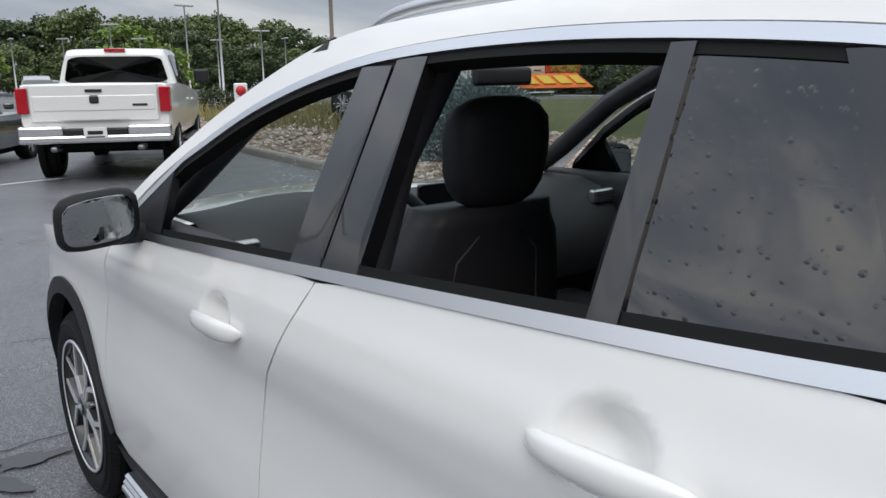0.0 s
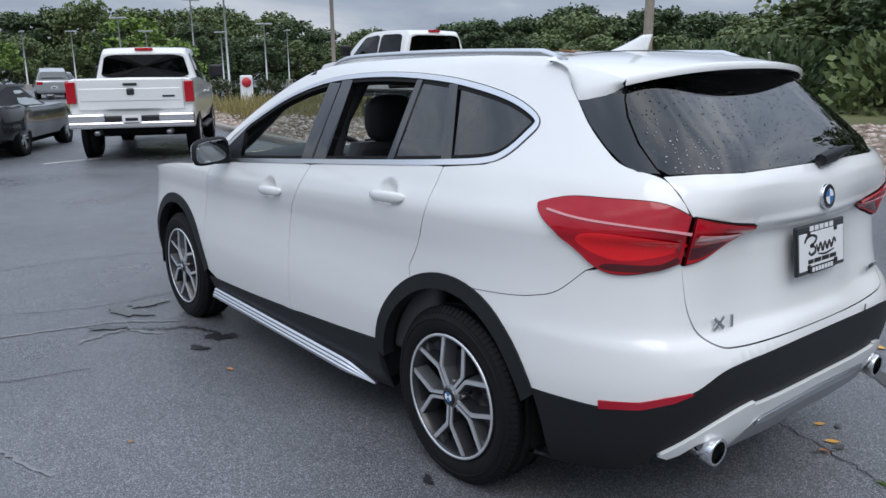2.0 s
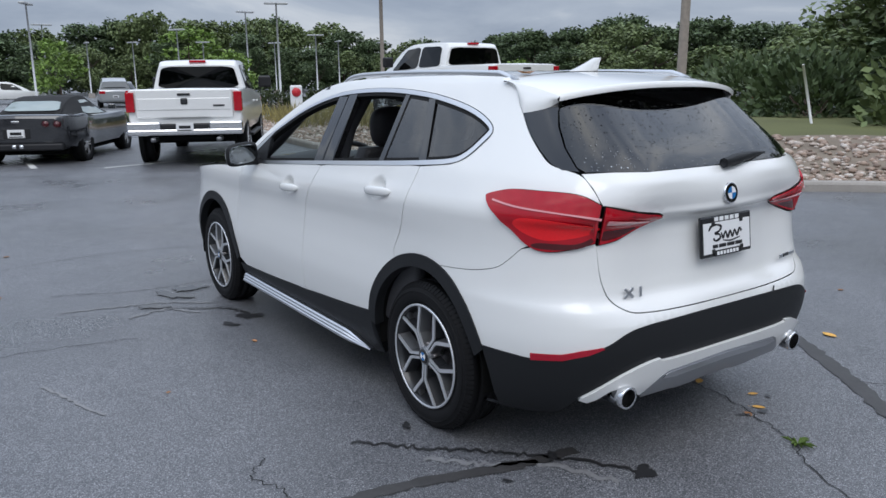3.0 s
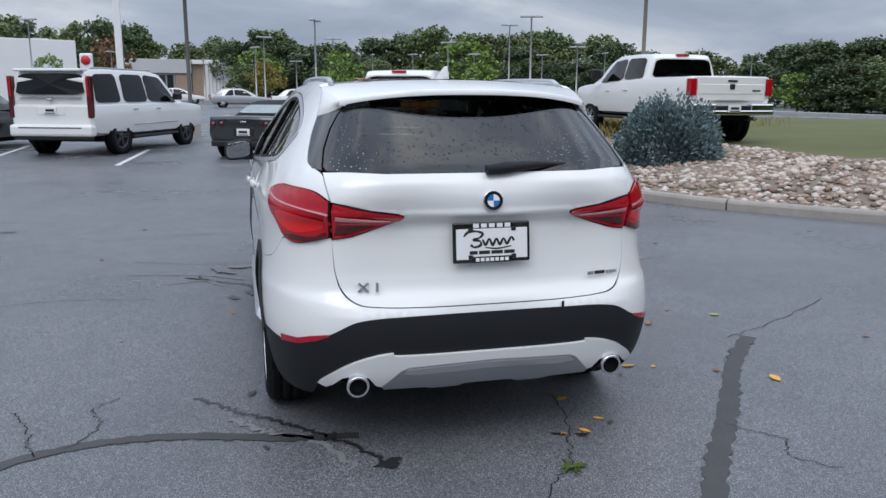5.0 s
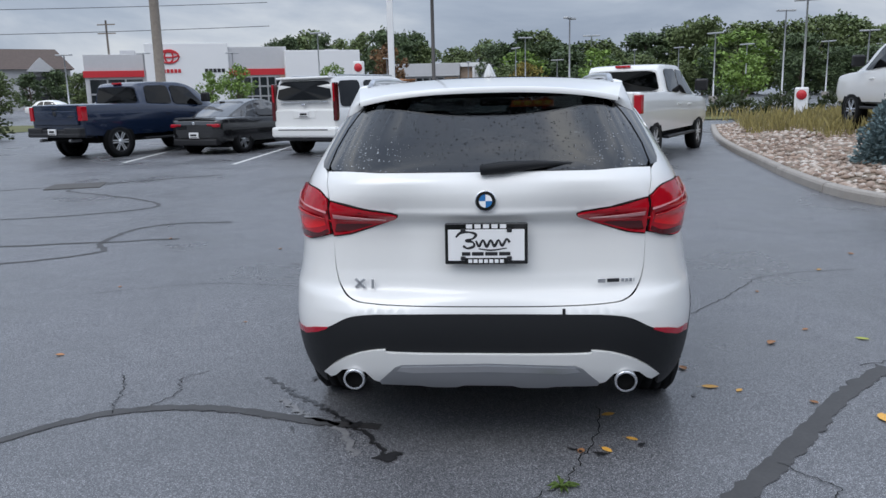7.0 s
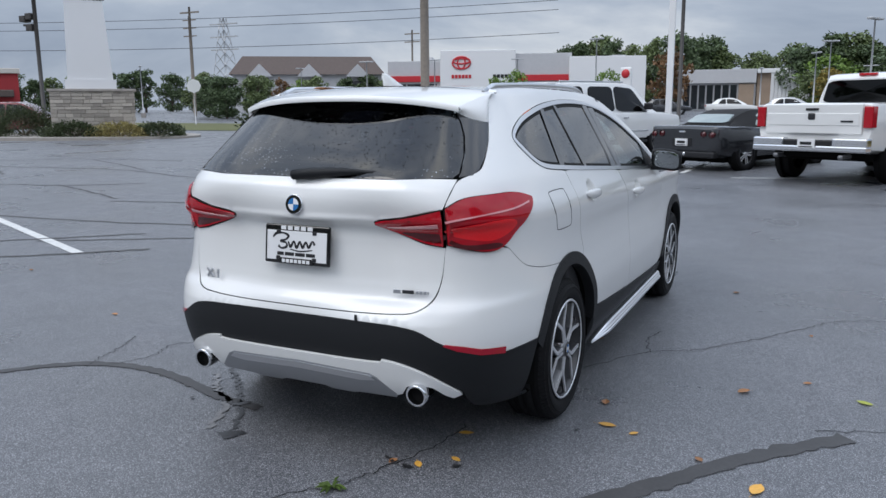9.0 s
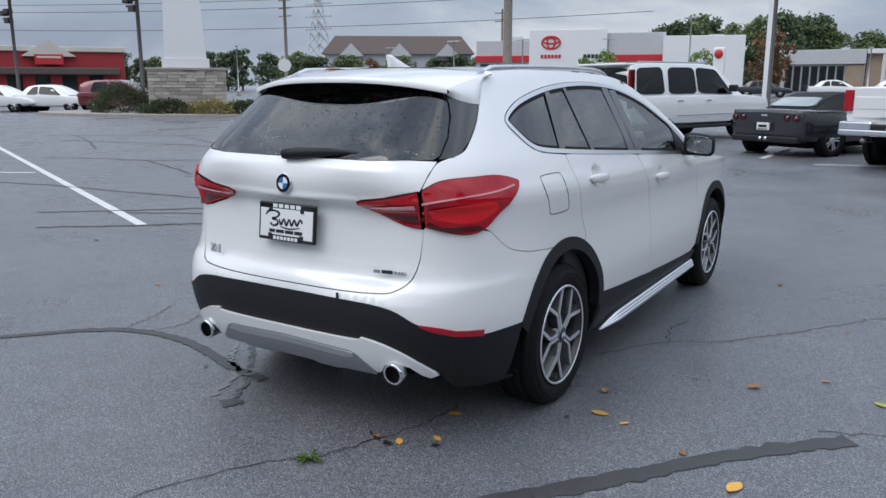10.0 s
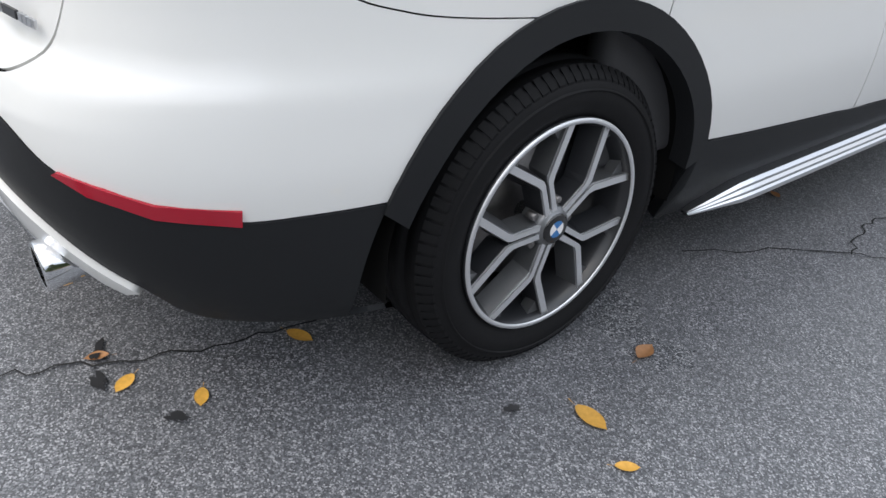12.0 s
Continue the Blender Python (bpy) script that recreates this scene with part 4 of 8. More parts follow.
# model lettering
for dx, lean in ((-.024, 48), (-.024, -48), (.030, 0)):
    ob = part("model_bar", box_bm((-.0055, -.003, -.027 if lean else -.020), (.0055, .003, .027 if lean else .020), .001), SATIN, gate, "chrome model lettering")
    ob.matrix_basis = pose(-.490, -.846, .750, -4, 0, -10) @ pose(dx, -.002, 0, 0, lean, 0)
mesh_ob = part("trim_lettering", box_bm((-.075, -.003, -.008), (-.045, .003, .008), .001), SATIN, gate)
mesh_ob.matrix_basis = pose(.51, -.845, .760, 0, 0, 9)
for x0, x1 in ((-.038, .01), (.018, .03), (.034, .046), (.05, .062), (.067, .071)):
    ob = part("trim_lettering", box_bm((x0, -.003, -.007), (x1, .003, .007), .001), SATIN if x0 > .01 else RIM_DARK, gate)
    ob.matrix_basis = pose(.51, -.845, .760, 0, 0, 9)
# dealer plate in a black frame
plate = part("plate_frame", box_bm((-.162, -.010, -.082), (.162, .004, .082), .006), GLOSS_BLACK, gate, "black dealer plate frame")
plate.matrix_basis = pose(0, -.878, .918, -6, 0, 0)
pw = part("plate", box_bm((-.149, -.0125, -.067), (.149, -.0095, .056), .001), PLATE_WHITE, plate, "white dealer plate")
up = pose(0, 0, 0, 90, 0, 0)
# plain dark shapes stand for the dealer's name, plain bars for the small print
def flourish(path, width, name="name_shape"):
    """A flowing flat stroke on the plate."""
    pts = smooth_line(path, 7, closed=False)
    poly = ribbon(pts, [width * (.75 + .5 * abs(math.sin(k * .22))) for k in range(len(pts))])
    n_ = len(pts)
    v = [(p[0], -.0136, p[1]) for p in poly] + [(p[0], -.0122, p[1]) for p in poly]
    f = [(k, k + 1, 2 * n_ - 2 - k, 2 * n_ - 1 - k)[::-1] for k in range(n_ - 1)]
    f += [(k, 2 * n_ + k, 2 * n_ + (k + 1) % (2 * n_), (k + 1) % (2 * n_)) for k in range(2 * n_)]
    return mesh_part(name, v, f, INK, plate, smooth=False)


flourish([(-.118, .026), (-.100, .043), (-.066, .046), (-.040, .036), (-.052, .020), (-.078, .012), (-.052, .006), (-.048, -.010), (-.074, -.018), (-.090, -.008)], .0085)
flourish([(-.040, .012), (-.028, -.010), (-.012, .014), (.002, -.012), (.018, .014), (.032, -.010), (.048, .014), (.062, -.008), (.080, .018), (.092, .004)], .0085)
flourish([(-.030, -.020), (.020, -.026), (.080, -.018)], .005)
for x0, x1 in ((-.095, -.062), (-.056, -.010), (-.004, .044), (.050, .094)):
    part("print_bar", box_bm((x0, -.0136, -.047), (x1, -.0122, -.033)), INK, plate)
for k in range(5):
    part("frame_bar", box_bm((-.078 + k * .033, -.0118, .060), (-.054 + k * .033, -.0098, .076)), PLATE_WHITE, plate)
for k in range(7):
    part("frame_bar", box_bm((-.070 + k * .0205, -.0146, -.076), (-.055 + k * .0205, -.0132, -.062)), PLATE_WHITE, plate)
part("frame_tab", box_bm((-.085, -.0135, -.081), (.085, -.0115, -.056), .002), GLOSS_BLACK, plate)
for x in (-.09, .09):
    for z in (.052, -.058):
        part("plate_screw", box_bm((x - .010, -.0145, z - .008), (x + .010, -.0115, z + .008), .003), INK, plate)
# tow-eye scratch and chip marks on the bumper
part("paint_chip", box_bm((-.006, -.001, -.012), (.006, .001, .012), .0005), INK, suv).matrix_basis = pose(.30, -.924, .652, 0, 0, 8)
# fuel flap outline on the right
flap = [on_side(-.225, 1.095), on_side(-.19, 1.108), on_side(-.06, 1.108), on_side(-.035, 1.09), on_side(-.005, .99), on_side(.01, .945), on_side(-.02, .930), on_side(-.15, .930), on_side(-.175, .95), on_side(-.215, 1.03)]
fl = smooth_line(flap, 5)
fi = inset(fl if area2(fl) > 0 else fl[::-1], .0035)
fo = fl if area2(fl) > 0 else fl[::-1]
band("fuel_flap_gap", fo, fi, skin, SEAL, suv, offset=.0006, thick=.002)
# roof ditch seam across the roof at the tailgate
v, f = tube([(x, -.155 - .05 * (abs(x) / .55) ** 2, float(roof_z(np.array([x]), np.array([-.155]))[0]) + .0005) for x in np.linspace(-.6, .6, 25)], .0025, 5)
mesh_part("roof_seam", v, f, SEAL, suv)

# door mirrors
for sg in (1, -1):
    mir = thing("door_mirror", "white-capped door mirror with black base", "x")
    del mir["category"]
    mir.parent = suv
    mir.matrix_basis = pose(sg * .968, 1.865, 1.124, 0, 0, sg * 6) @ Matrix.Diagonal((.86, .9, .86, 1))
    bm = bmesh.new()
    bmesh.ops.create_icosphere(bm, subdivisions=3, radius=1)
    for v_ in bm.verts:
        p = v_.co
        k = 1.0 / max(1e-6, (abs(p.x) ** 3.4 + abs(p.z) ** 3.4 + abs(p.y) ** 3.4) ** (1 / 3.4))
        p *= k
        v_.co = Vector((p.x * .108, p.y * .078 if p.y > 0 else p.y * .004, p.z * .078 - p.x * sg * .012))
        if v_.co.y > 0:
            v_.co.x *= 1 - .9 * v_.co.y
            v_.co.z *= 1 - 1.5 * v_.co.y
    part("mirror_cap", bm, WHITE, mir, smooth=True)
    bm = bmesh.new()
    bmesh.ops.create_icosphere(bm, subdivisions=3, radius=1)
    for v_ in bm.verts:
        p = v_.co
        p *= 1.0 / max(1e-6, (abs(p.x) ** 4 + abs(p.z) ** 4 + abs(p.y) ** 4) ** .25)
        v_.co = Vector((p.x * .112, p.y * .028 - .022, p.z * .082 - p.x * sg * .012 - .002))
    part("mirror_frame", bm, BLACK_PLASTIC, mir, smooth=True)
    bm = bmesh.new()
    bmesh.ops.create_icosphere(bm, subdivisions=3, radius=1)
    for v_ in bm.verts:
        p = v_.co
        p *= 1.0 / max(1e-6, (abs(p.x) ** 4 + abs(p.z) ** 4 + abs(p.y) ** 4) ** .25)
        v_.co = Vector((p.x * .094, p.y * .002 - .0505, p.z * .064 - p.x * sg * .012 - .002))
    part("mirror_glass", bm, MIRROR, mir, smooth=False)
    part("mirror_foot", box_bm((-.15 if sg > 0 else .02, -.03, -.085), (-.02 if sg > 0 else .15, .03, -.03), .02, 3), BLACK_PLASTIC, mir, smooth=True)

# cabin
def soft(lo, hi, bevel, m=None):
    return box_bm(lo, hi, bevel, 4, m)
for x in (-.37, .37):
    seat = thing("front_seat", "black front seat with grey piping and headrest", "x")
    del seat["category"]
    seat.parent = suv
    seat.matrix_basis = pose(x, 1.22, .60)
    part("seat_cushion", soft((-.26, .02, -.08), (.26, .54, .10), .06), CLOTH, seat, smooth=True)
    rows, n = [], 16
    v, f = [], []
    for k in range(n + 1):
        t = k / n
        z = -.02 + .60 * t
        w = .255 * (1 - .28 * max(0, t - .45) ** 1.5 / .41) * (1 if t < .93 else .93)
        for q in range(16):
            a = 2 * math.pi * q / 16
            c_, s_ = math.cos(a), math.sin(a)
            px = w * math.copysign(abs(c_) ** .6, c_)
            py = (.085 - .025 * t) * math.copysign(abs(s_) ** .6, s_) - .11 * t + (.03 * (abs(c_) ** 3) if s_ > 0 else 0)
            v.append((px, py, z))
    for i in range(n):
        for q in range(16):
            f.append((i * 16 + q, i * 16 + (q + 1) % 16, (i + 1) * 16 + (q + 1) % 16, (i + 1) * 16 + q))
    f.append(tuple(range(n * 16, n * 16 + 16)))
    back = mesh_part("seat_back", v, f, CLOTH, seat)
    for m_ in (1, -1):
        v, f = tube([(m_ * .19, -.085, .02), (m_ * .175, -.11, .22), (m_ * .13, -.135, .36), (m_ * .115, -.150, .47), (m_ * .06, -.158, .52)], .004, 6)
        mesh_part("piping", v, f, PIPING, back)
    bm = bmesh.new()
    bmesh.ops.create_icosphere(bm, subdivisions=3, radius=1)
    for v_ in bm.verts:
        p = v_.co
        p *= 1.0 / max(1e-6, (abs(p.x) ** 3 + abs(p.y) ** 3 + abs(p.z) ** 3) ** (1 / 3))
        v_.co = Vector((p.x * (.128 + .010 * p.z), p.y * .060 - .145 - .012 * p.z, p.z * .118 + .690))
    part("headrest", bm, CLOTH, seat, smooth=True)
    for m_ in (-.06, .06):
        v, f = tube([(m_, -.13, .55), (m_, -.14, .66)], .007, 8)
        mesh_part("headrest_post", v, f, CHROME, seat)
bench = thing("rear_seat", "black rear bench with three headrests", "x")
del bench["category"]
bench.parent = suv
bench.matrix_basis = pose(0, .1, .55)
part("bench_cushion", soft((-.62, .0, -.05), (.62, .5, .12), .06), CLOTH, bench, smooth=True)
part("bench_back", soft((-.60, -.10, .05), (.60, .06, .60), .06), CLOTH, bench, smooth=True)
for x in (-.36, 0, .36):
    part("headrest", soft((x - .12, -.09, .60), (x + .12, .0, .74), .04), CLOTH, bench, smooth=True)
dash = thing("dashboard", "black and grey dashboard with vents, dials and screen", "x")
del dash["category"]
dash.parent = suv
v, f = [], []
prof = [(1.62, .78), (1.60, .86), (1.63, .94), (1.66, 1.00), (1.72, 1.055), (1.82, 1.085), (1.98, 1.085), (2.15, 1.06)]
for k in range(25):
    x = -.74 + 1.48 * k / 24
    hood_ = .035 * math.exp(-((x + .37) / .16) ** 2)
    for y, z in prof:
        v.append((x, y - hood_ * (z > .97), z + hood_ * (z > 1.03)))
for k in range(24):
    for q in range(len(prof) - 1):
        f.append((k * 8 + q, (k + 1) * 8 + q, (k + 1) * 8 + q + 1, k * 8 + q + 1))
mesh_part("dash_shell", v, f, DASH, dash)
for x in (-.69, .69, -.10, .08):
    vent = part("air_vent", soft((x - .055, 1.655, 1.005), (x + .055, 1.69, 1.055), .012), SATIN if abs(x) > .5 else CABIN, dash)
    for q in range(4):
        part("vent_slat", box_bm((x - .045, 1.648, 1.010 + .011 * q), (x + .045, 1.66, 1.015 + .011 * q)), CABIN, vent)
part("centre_screen", soft((-.11, 1.69, 1.065), (.11, 1.71, 1.140), .008), SCREEN_OFF, dash)
part("centre_stack", soft((-.13, 1.58, .72), (.13, 1.66, .98), .02), CABIN, dash)
part("stack_trim", soft((-.11, 1.575, .93), (.11, 1.585, .95), .004), SATIN, dash)
for x in (-.44, -.30):
    v, f = lathe([(0, .055), (.012, .052), (.014, .0005)], 28, "y")
    d_ = mesh_part("dial", [(p[0] + x, 1.69 - p[1], p[2] + 1.03) for p in v], f, CABIN, dash)
    v, f = lathe([(0, .052), (.003, .052), (.003, .049)], 28, "y")
    mesh_part("dial_ring", [(p[0] + x, 1.672 - p[1], p[2] + 1.03) for p in v], f, PIPING, d_)
steer = thing("steering_wheel", "black leather steering wheel", "x")
del steer["category"]
steer.parent = suv
steer.matrix_basis = pose(-.37, 1.50, 1.00, 68, 0, 0)
v, f = tube([(.185 * math.cos(a), .185 * math.sin(a), 0) for a in np.linspace(0, 2 * math.pi, 41)[:-1]], .016, 10, True)
mesh_part("wheel_rim", v, f, CABIN, steer)
part("wheel_boss", soft((-.07, -.06, -.05), (.07, .06, -.01), .03), CABIN, steer, smooth=True)
for a in (0, 180, 270):
    part("wheel_spoke", box_bm((.05, -.02, -.03), (.18, .02, -.012), .006, m=Matrix.Rotation(radians(a), 4, "Z")), CABIN, steer)
# door linings and inner pillars
for sg in (1, -1):
    part("door_lining", soft((sg * .80 - .035, .12, .40), (sg * .80 + .035, 2.05, 1.10), .03), CABIN, suv, smooth=True)
    v, f = tube([(sg * .60, 1.30, 1.50), (sg * .66, 1.62, 1.36), (sg * .71, 1.90, 1.18), (sg * .74, 2.08, 1.08)], .035, 8)
    mesh_part("pillar_lining", v, f, CABIN, suv)
    v, f = tube([(sg * .735, 1.02, 1.08), (sg * .66, 1.02, 1.30), (sg * .55, 1.02, 1.47)], .035, 8)
    mesh_part("pillar_lining", v, f, CABIN, suv)
    v, f = tube([(sg * .535, y, 1.50) for y in np.linspace(.05, 1.25, 12)], .028, 8)
    mesh_part("roof_lining_edge", v, f, CABIN, suv)
part("inside_mirror", soft((-.105, 1.44, 1.425), (.105, 1.465, 1.475), .012), CABIN, suv, smooth=True)
v, f = tube([(0, 1.46, 1.45), (0, 1.50, 1.475), (0, 1.52, 1.482)], .012, 8)
mesh_part("mirror_stalk", v, f, CABIN, suv)
# price card behind the top of the windscreen
card = part("price_card", box_bm((-.15, -.002, -.04), (.15, .002, .04), .001), ORANGE, suv, "orange and yellow price card behind the windscreen")
card.matrix_basis = pose(.24, 1.50, 1.435, -58, 0, 0)
for x0, x1 in ((-.12, -.07), (-.05, 0), (.02, .07), (.09, .13)):
    part("card_bar", box_bm((x0, -.006, -.022), (x1, -.003, .022)), YELLOW, card)
# board added to keep light out behind the rear window's lower edge
part("boot_light_block", box_bm((-.60, -.74, 1.12), (.60, .02, 1.15), .01), CABIN, suv)


# ---- setting: asphalt lot that rises gently away from the car ----
def land(y):
    return .010 * min(max(y - 2.0, 0.0), 100.0)


def asphalt_material():
    m = bpy.data.materials.new("worn_damp_asphalt")
    m.use_nodes = True
    nt = m.node_tree
    b = nt.nodes["Principled BSDF"]
    link = nt.links.new
    geo = nt.nodes.new("ShaderNodeNewGeometry")

    def noise_node(scale, detail, rough=.55):
        t = nt.nodes.new("ShaderNodeTexNoise")
        t.inputs["Scale"].default_value, t.inputs["Detail"].default_value, t.inputs["Roughness"].default_value = scale, detail, rough
        link(geo.outputs["Position"], t.inputs["Vector"])
        return t
    stone = nt.nodes.new("ShaderNodeTexVoronoi")
    stone.inputs["Scale"].default_value = 310
    link(geo.outputs["Position"], stone.inputs["Vector"])
    chip = nt.nodes.new("ShaderNodeSeparateColor")
    link(stone.outputs["Color"], chip.inputs[0])
    tone = nt.nodes.new("ShaderNodeValToRGB")
    t = tone.color_ramp.elements
    t[0].position, t[0].color = 0.0, (.040, .042, .047, 1)
    t[1].position, t[1].color = 1.0, (.42, .42, .435, 1)
    e = t.new(.55); e.color = (.105, .109, .119, 1)
    e = t.new(.82); e.color = (.205, .208, .222, 1)
    link(chip.outputs[0], tone.inputs[0])
    wide = noise_node(.55, 6)
    mid = noise_node(4.0, 5)
    damp = nt.nodes.new("ShaderNodeMath"); damp.operation = "MULTIPLY_ADD"
    link(wide.outputs["Fac"], damp.inputs[0]); damp.inputs[1].default_value = .9; damp.inputs[2].default_value = .52
    damp2 = nt.nodes.new("ShaderNodeMath"); damp2.operation = "MULTIPLY_ADD"
    link(mid.outputs["Fac"], damp2.inputs[0]); damp2.inputs[1].default_value = .35; damp2.inputs[2].default_value = .83
    both = nt.nodes.new("ShaderNodeMath"); both.operation = "MULTIPLY"
    link(damp.outputs[0], both.inputs[0]); link(damp2.outputs[0], both.inputs[1])
    col = nt.nodes.new("ShaderNodeVectorMath"); col.operation = "SCALE"
    link(tone.outputs[0], col.inputs[0]); link(both.outputs[0], col.inputs["Scale"])
    link(col.outputs[0], b.inputs["Base Color"])
    ro = nt.nodes.new("ShaderNodeMapRange")
    ro.inputs[1].default_value, ro.inputs[2].default_value, ro.inputs[3].default_value, ro.inputs[4].default_value = .35, .65, .24, .50
    link(wide.outputs["Fac"], ro.inputs[0]); link(ro.outputs[0], b.inputs["Roughness"])
    bn = nt.nodes.new("ShaderNodeBump"); bn.inputs["Strength"].default_value = .35; bn.inputs["Distance"].default_value = .003
    link(chip.outputs[0], bn.inputs["Height"]); link(bn.outputs[0], b.inputs["Normal"])
    return m


ASPHALT = asphalt_material()
TAR = material("crack_sealant", (.048, .046, .046), .55, grain=.3, scale=60, blotch=.35, blotch_scale=6)
CRACK = material("open_crack", (.022, .022, .023), .9)
PAINT = material("worn_white_line", (.62, .62, .60), .7, grain=.25, scale=70, blotch=.2, blotch_scale=8)
STAIN = material("dark_wet_stain", (.030, .030, .032), .35, grain=.2, scale=30)
PUDDLE = material("shallow_water", (.05, .05, .053), .06)
PALE_MARK = material("pale_streak_tone", (.22, .22, .225), .6, grain=.3, scale=40)
KERB = material("weathered_concrete", (.34, .31, .28), .85, grain=.25, scale=70, bump=.4, blotch=.25, blotch_scale=4, per_object=.08)
SOIL = material("gravel_bed_soil", (.20, .16, .12), .95, grain=.4, scale=60, bump=.5, blotch=.3, blotch_scale=1.5)
GRASS_GROUND = material("rough_grass_ground", (.11, .115, .04), .95, grain=.35, scale=30, bump=.5, blotch=.35, blotch_scale=.6)
STONE = material("river_gravel", (.36, .29, .24), .8, grain=.25, scale=60)
_nt = STONE.node_tree
_g = _nt.nodes.new("ShaderNodeNewGeometry"); _r = _nt.nodes.new("ShaderNodeValToRGB")
_r.color_ramp.elements[0].color, _r.color_ramp.elements[1].color = (.20, .15, .12, 1), (.62, .57, .52, 1)
_e = _r.color_ramp.elements.new(.5); _e.color = (.38, .28, .22, 1)
_nt.links.new(_g.outputs["Random Per Island"], _r.inputs[0])
_nt.links.new(_r.outputs[0], _nt.nodes["Principled BSDF"].inputs["Base Color"])

xs = [-900, -400, -200, -100, -60, -40, -25, -15, -10, -6, -3, 0, 3, 6, 10, 15, 25, 40, 60, 100, 200, 400, 900]
ys = [-600, -200, -80, -30, -10, -4, 0, 2, 4, 8, 12, 16, 20, 25, 30, 40, 50, 70, 102, 150, 250, 500, 1500]
v = [(x, y, land(y)) for y in ys for x in xs]
n = len(xs)
f = [(i * n + j, i * n + j + 1, (i + 1) * n + j + 1, (i + 1) * n + j) for i in range(len(ys) - 1) for j in range(n - 1)]
tagged(mesh_part("ground", v, f, ASPHALT, smooth=False), "damp dark grey asphalt of a car lot with speckled aggregate", "asphalt", kind="structure")


def flat_strip(name, path, width, mat, label, category, lift=.004, jitter=0.0, kind="", seed=1):
    """A thin strip lying on the ground along a line."""
    rng = random.Random(seed)
    pts = smooth_line([(p[0], p[1]) for p in path], 10, closed=False) if len(path) > 2 else [tuple(path[0]), tuple(path[1])]
    if len(path) == 2:
        pts = [tuple(np.array(path[0]) * (1 - k / 6) + np.array(path[1]) * k / 6) for k in range(7)]
    v, f = [], []
    m = len(pts)
    for i, p in enumerate(pts):
        d = np.array(pts[min(i + 1, m - 1)]) - np.array(pts[max(i - 1, 0)])
        d = d / (np.linalg.norm(d) + 1e-9)
        nn = np.array([-d[1], d[0]])
        c = np.array(p) + nn * rng.uniform(-jitter, jitter)
        w = width * (1 + rng.uniform(-.25, .25) * (jitter > 0))
        for s_ in (-.5, .5):
            q = c + nn * w * s_
            v.append((q[0], q[1], land(q[1]) + lift))
    for i in range(m - 1):
        f.append((2 * i, 2 * i + 1, 2 * i + 3, 2 * i + 2)[::-1])
    return tagged(mesh_part(name, v, f, mat, smooth=False), label, category, kind=kind or "structure")


def blot(name, x, y, rx, ry, mat, label, category, seed, turn=0, lift=.005):
    rng = random.Random(seed)
    v, ph = [], [rng.uniform(0, 6.28) for _ in range(5)]
    for k in range(28):
        a = 2 * math.pi * k / 28
        r = 1 + .28 * math.sin(2 * a + ph[0]) + .2 * math.sin(3 * a + ph[1]) + .16 * math.sin(5 * a + ph[2]) + .1 * math.sin(9 * a + ph[3])
        px, py = rx * r * math.cos(a), ry * r * math.sin(a)
        c, s_ = math.cos(radians(turn)), math.sin(radians(turn))
        v.append((x + px * c - py * s_, y + px * s_ + py * c, land(y) + lift))
    return tagged(mesh_part(name, v, [tuple(range(28))], mat, smooth=False), label, category, kind="structure")


# crack sealant bands and open cracks
SEAL_LABEL = "dull crack sealant band on the asphalt"
flat_strip("crack_sealant", [(2.08, .28), (1.76, -.05), (1.41, -.50), (1.15, -.85), (.88, -1.18), (.70, -1.45), (.55, -1.9), (.5, -2.6)], .095, TAR, SEAL_LABEL, "sealant", jitter=.008)
flat_strip("crack_sealant", [(-2.9, -1.5), (-2.45, -1.05), (-2.0, -.55), (-1.70, -.39), (-1.37, -.37), (-1.05, -.44), (-.78, -.52), (-.5, -.56)], .065, TAR, SEAL_LABEL, "sealant", jitter=.006)
flat_strip("crack_sealant", [(-6.0, 2.3), (-4.8, 2.95), (-4.04, 3.5), (-4.28, 3.97), (-4.3, 4.78), (-3.92, 5.2), (-3.3, 5.25)], .06, TAR, SEAL_LABEL, "sealant", jitter=.02)
flat_strip("crack_sealant", [(-8.2, 5.2), (-6.6, 5.6), (-5.35, 6.1), (-4.9, 6.7), (-5.5, 7.4), (-6.4, 8.0), (-7.4, 8.7), (-6.9, 9.8)], .06, TAR, SEAL_LABEL, "sealant", jitter=.02)
flat_strip("crack_sealant", [(-14, 2.0), (-9.5, 3.3), (-6.5, 3.6), (-3.5, 4.2)], .06, TAR, SEAL_LABEL, "sealant", jitter=.03)
flat_strip("crack_sealant", [(-18, 9.0), (-13, 9.5), (-9.5, 8.6), (-7.8, 9.3), (-5.5, 10.8)], .07, TAR, SEAL_LABEL, "sealant", jitter=.04)
for path in ([(-20.27, 9.86), (-18.42, 10.75), (-16.66, 11.87), (-13.55, 12.14)], [(-19.11, 10.16), (-16.97, 9.11), (-14.46, 7.71)], [(-16.45, 11.71), (-14.44, 10.79), (-12.13, 9.57)],
             [(-13.47, 5.84), (-12.31, 6.30), (-10.98, 6.61), (-9.85, 7.43)], [(-11.23, 6.60), (-9.80, 6.07), (-8.36, 5.44)], [(-6.76, 1.86), (-6.02, 2.45), (-5.24, 3.15)], [(-5.77, 1.28), (-5.13, 1.81), (-4.42, 2.43)]):
    flat_strip("crack_sealant", path, .055, TAR, SEAL_LABEL, "sealant", lift=.0048, jitter=.025, seed=len(path) + int(abs(path[0][0])))
CRACK_LABEL = "thin crack in the asphalt"
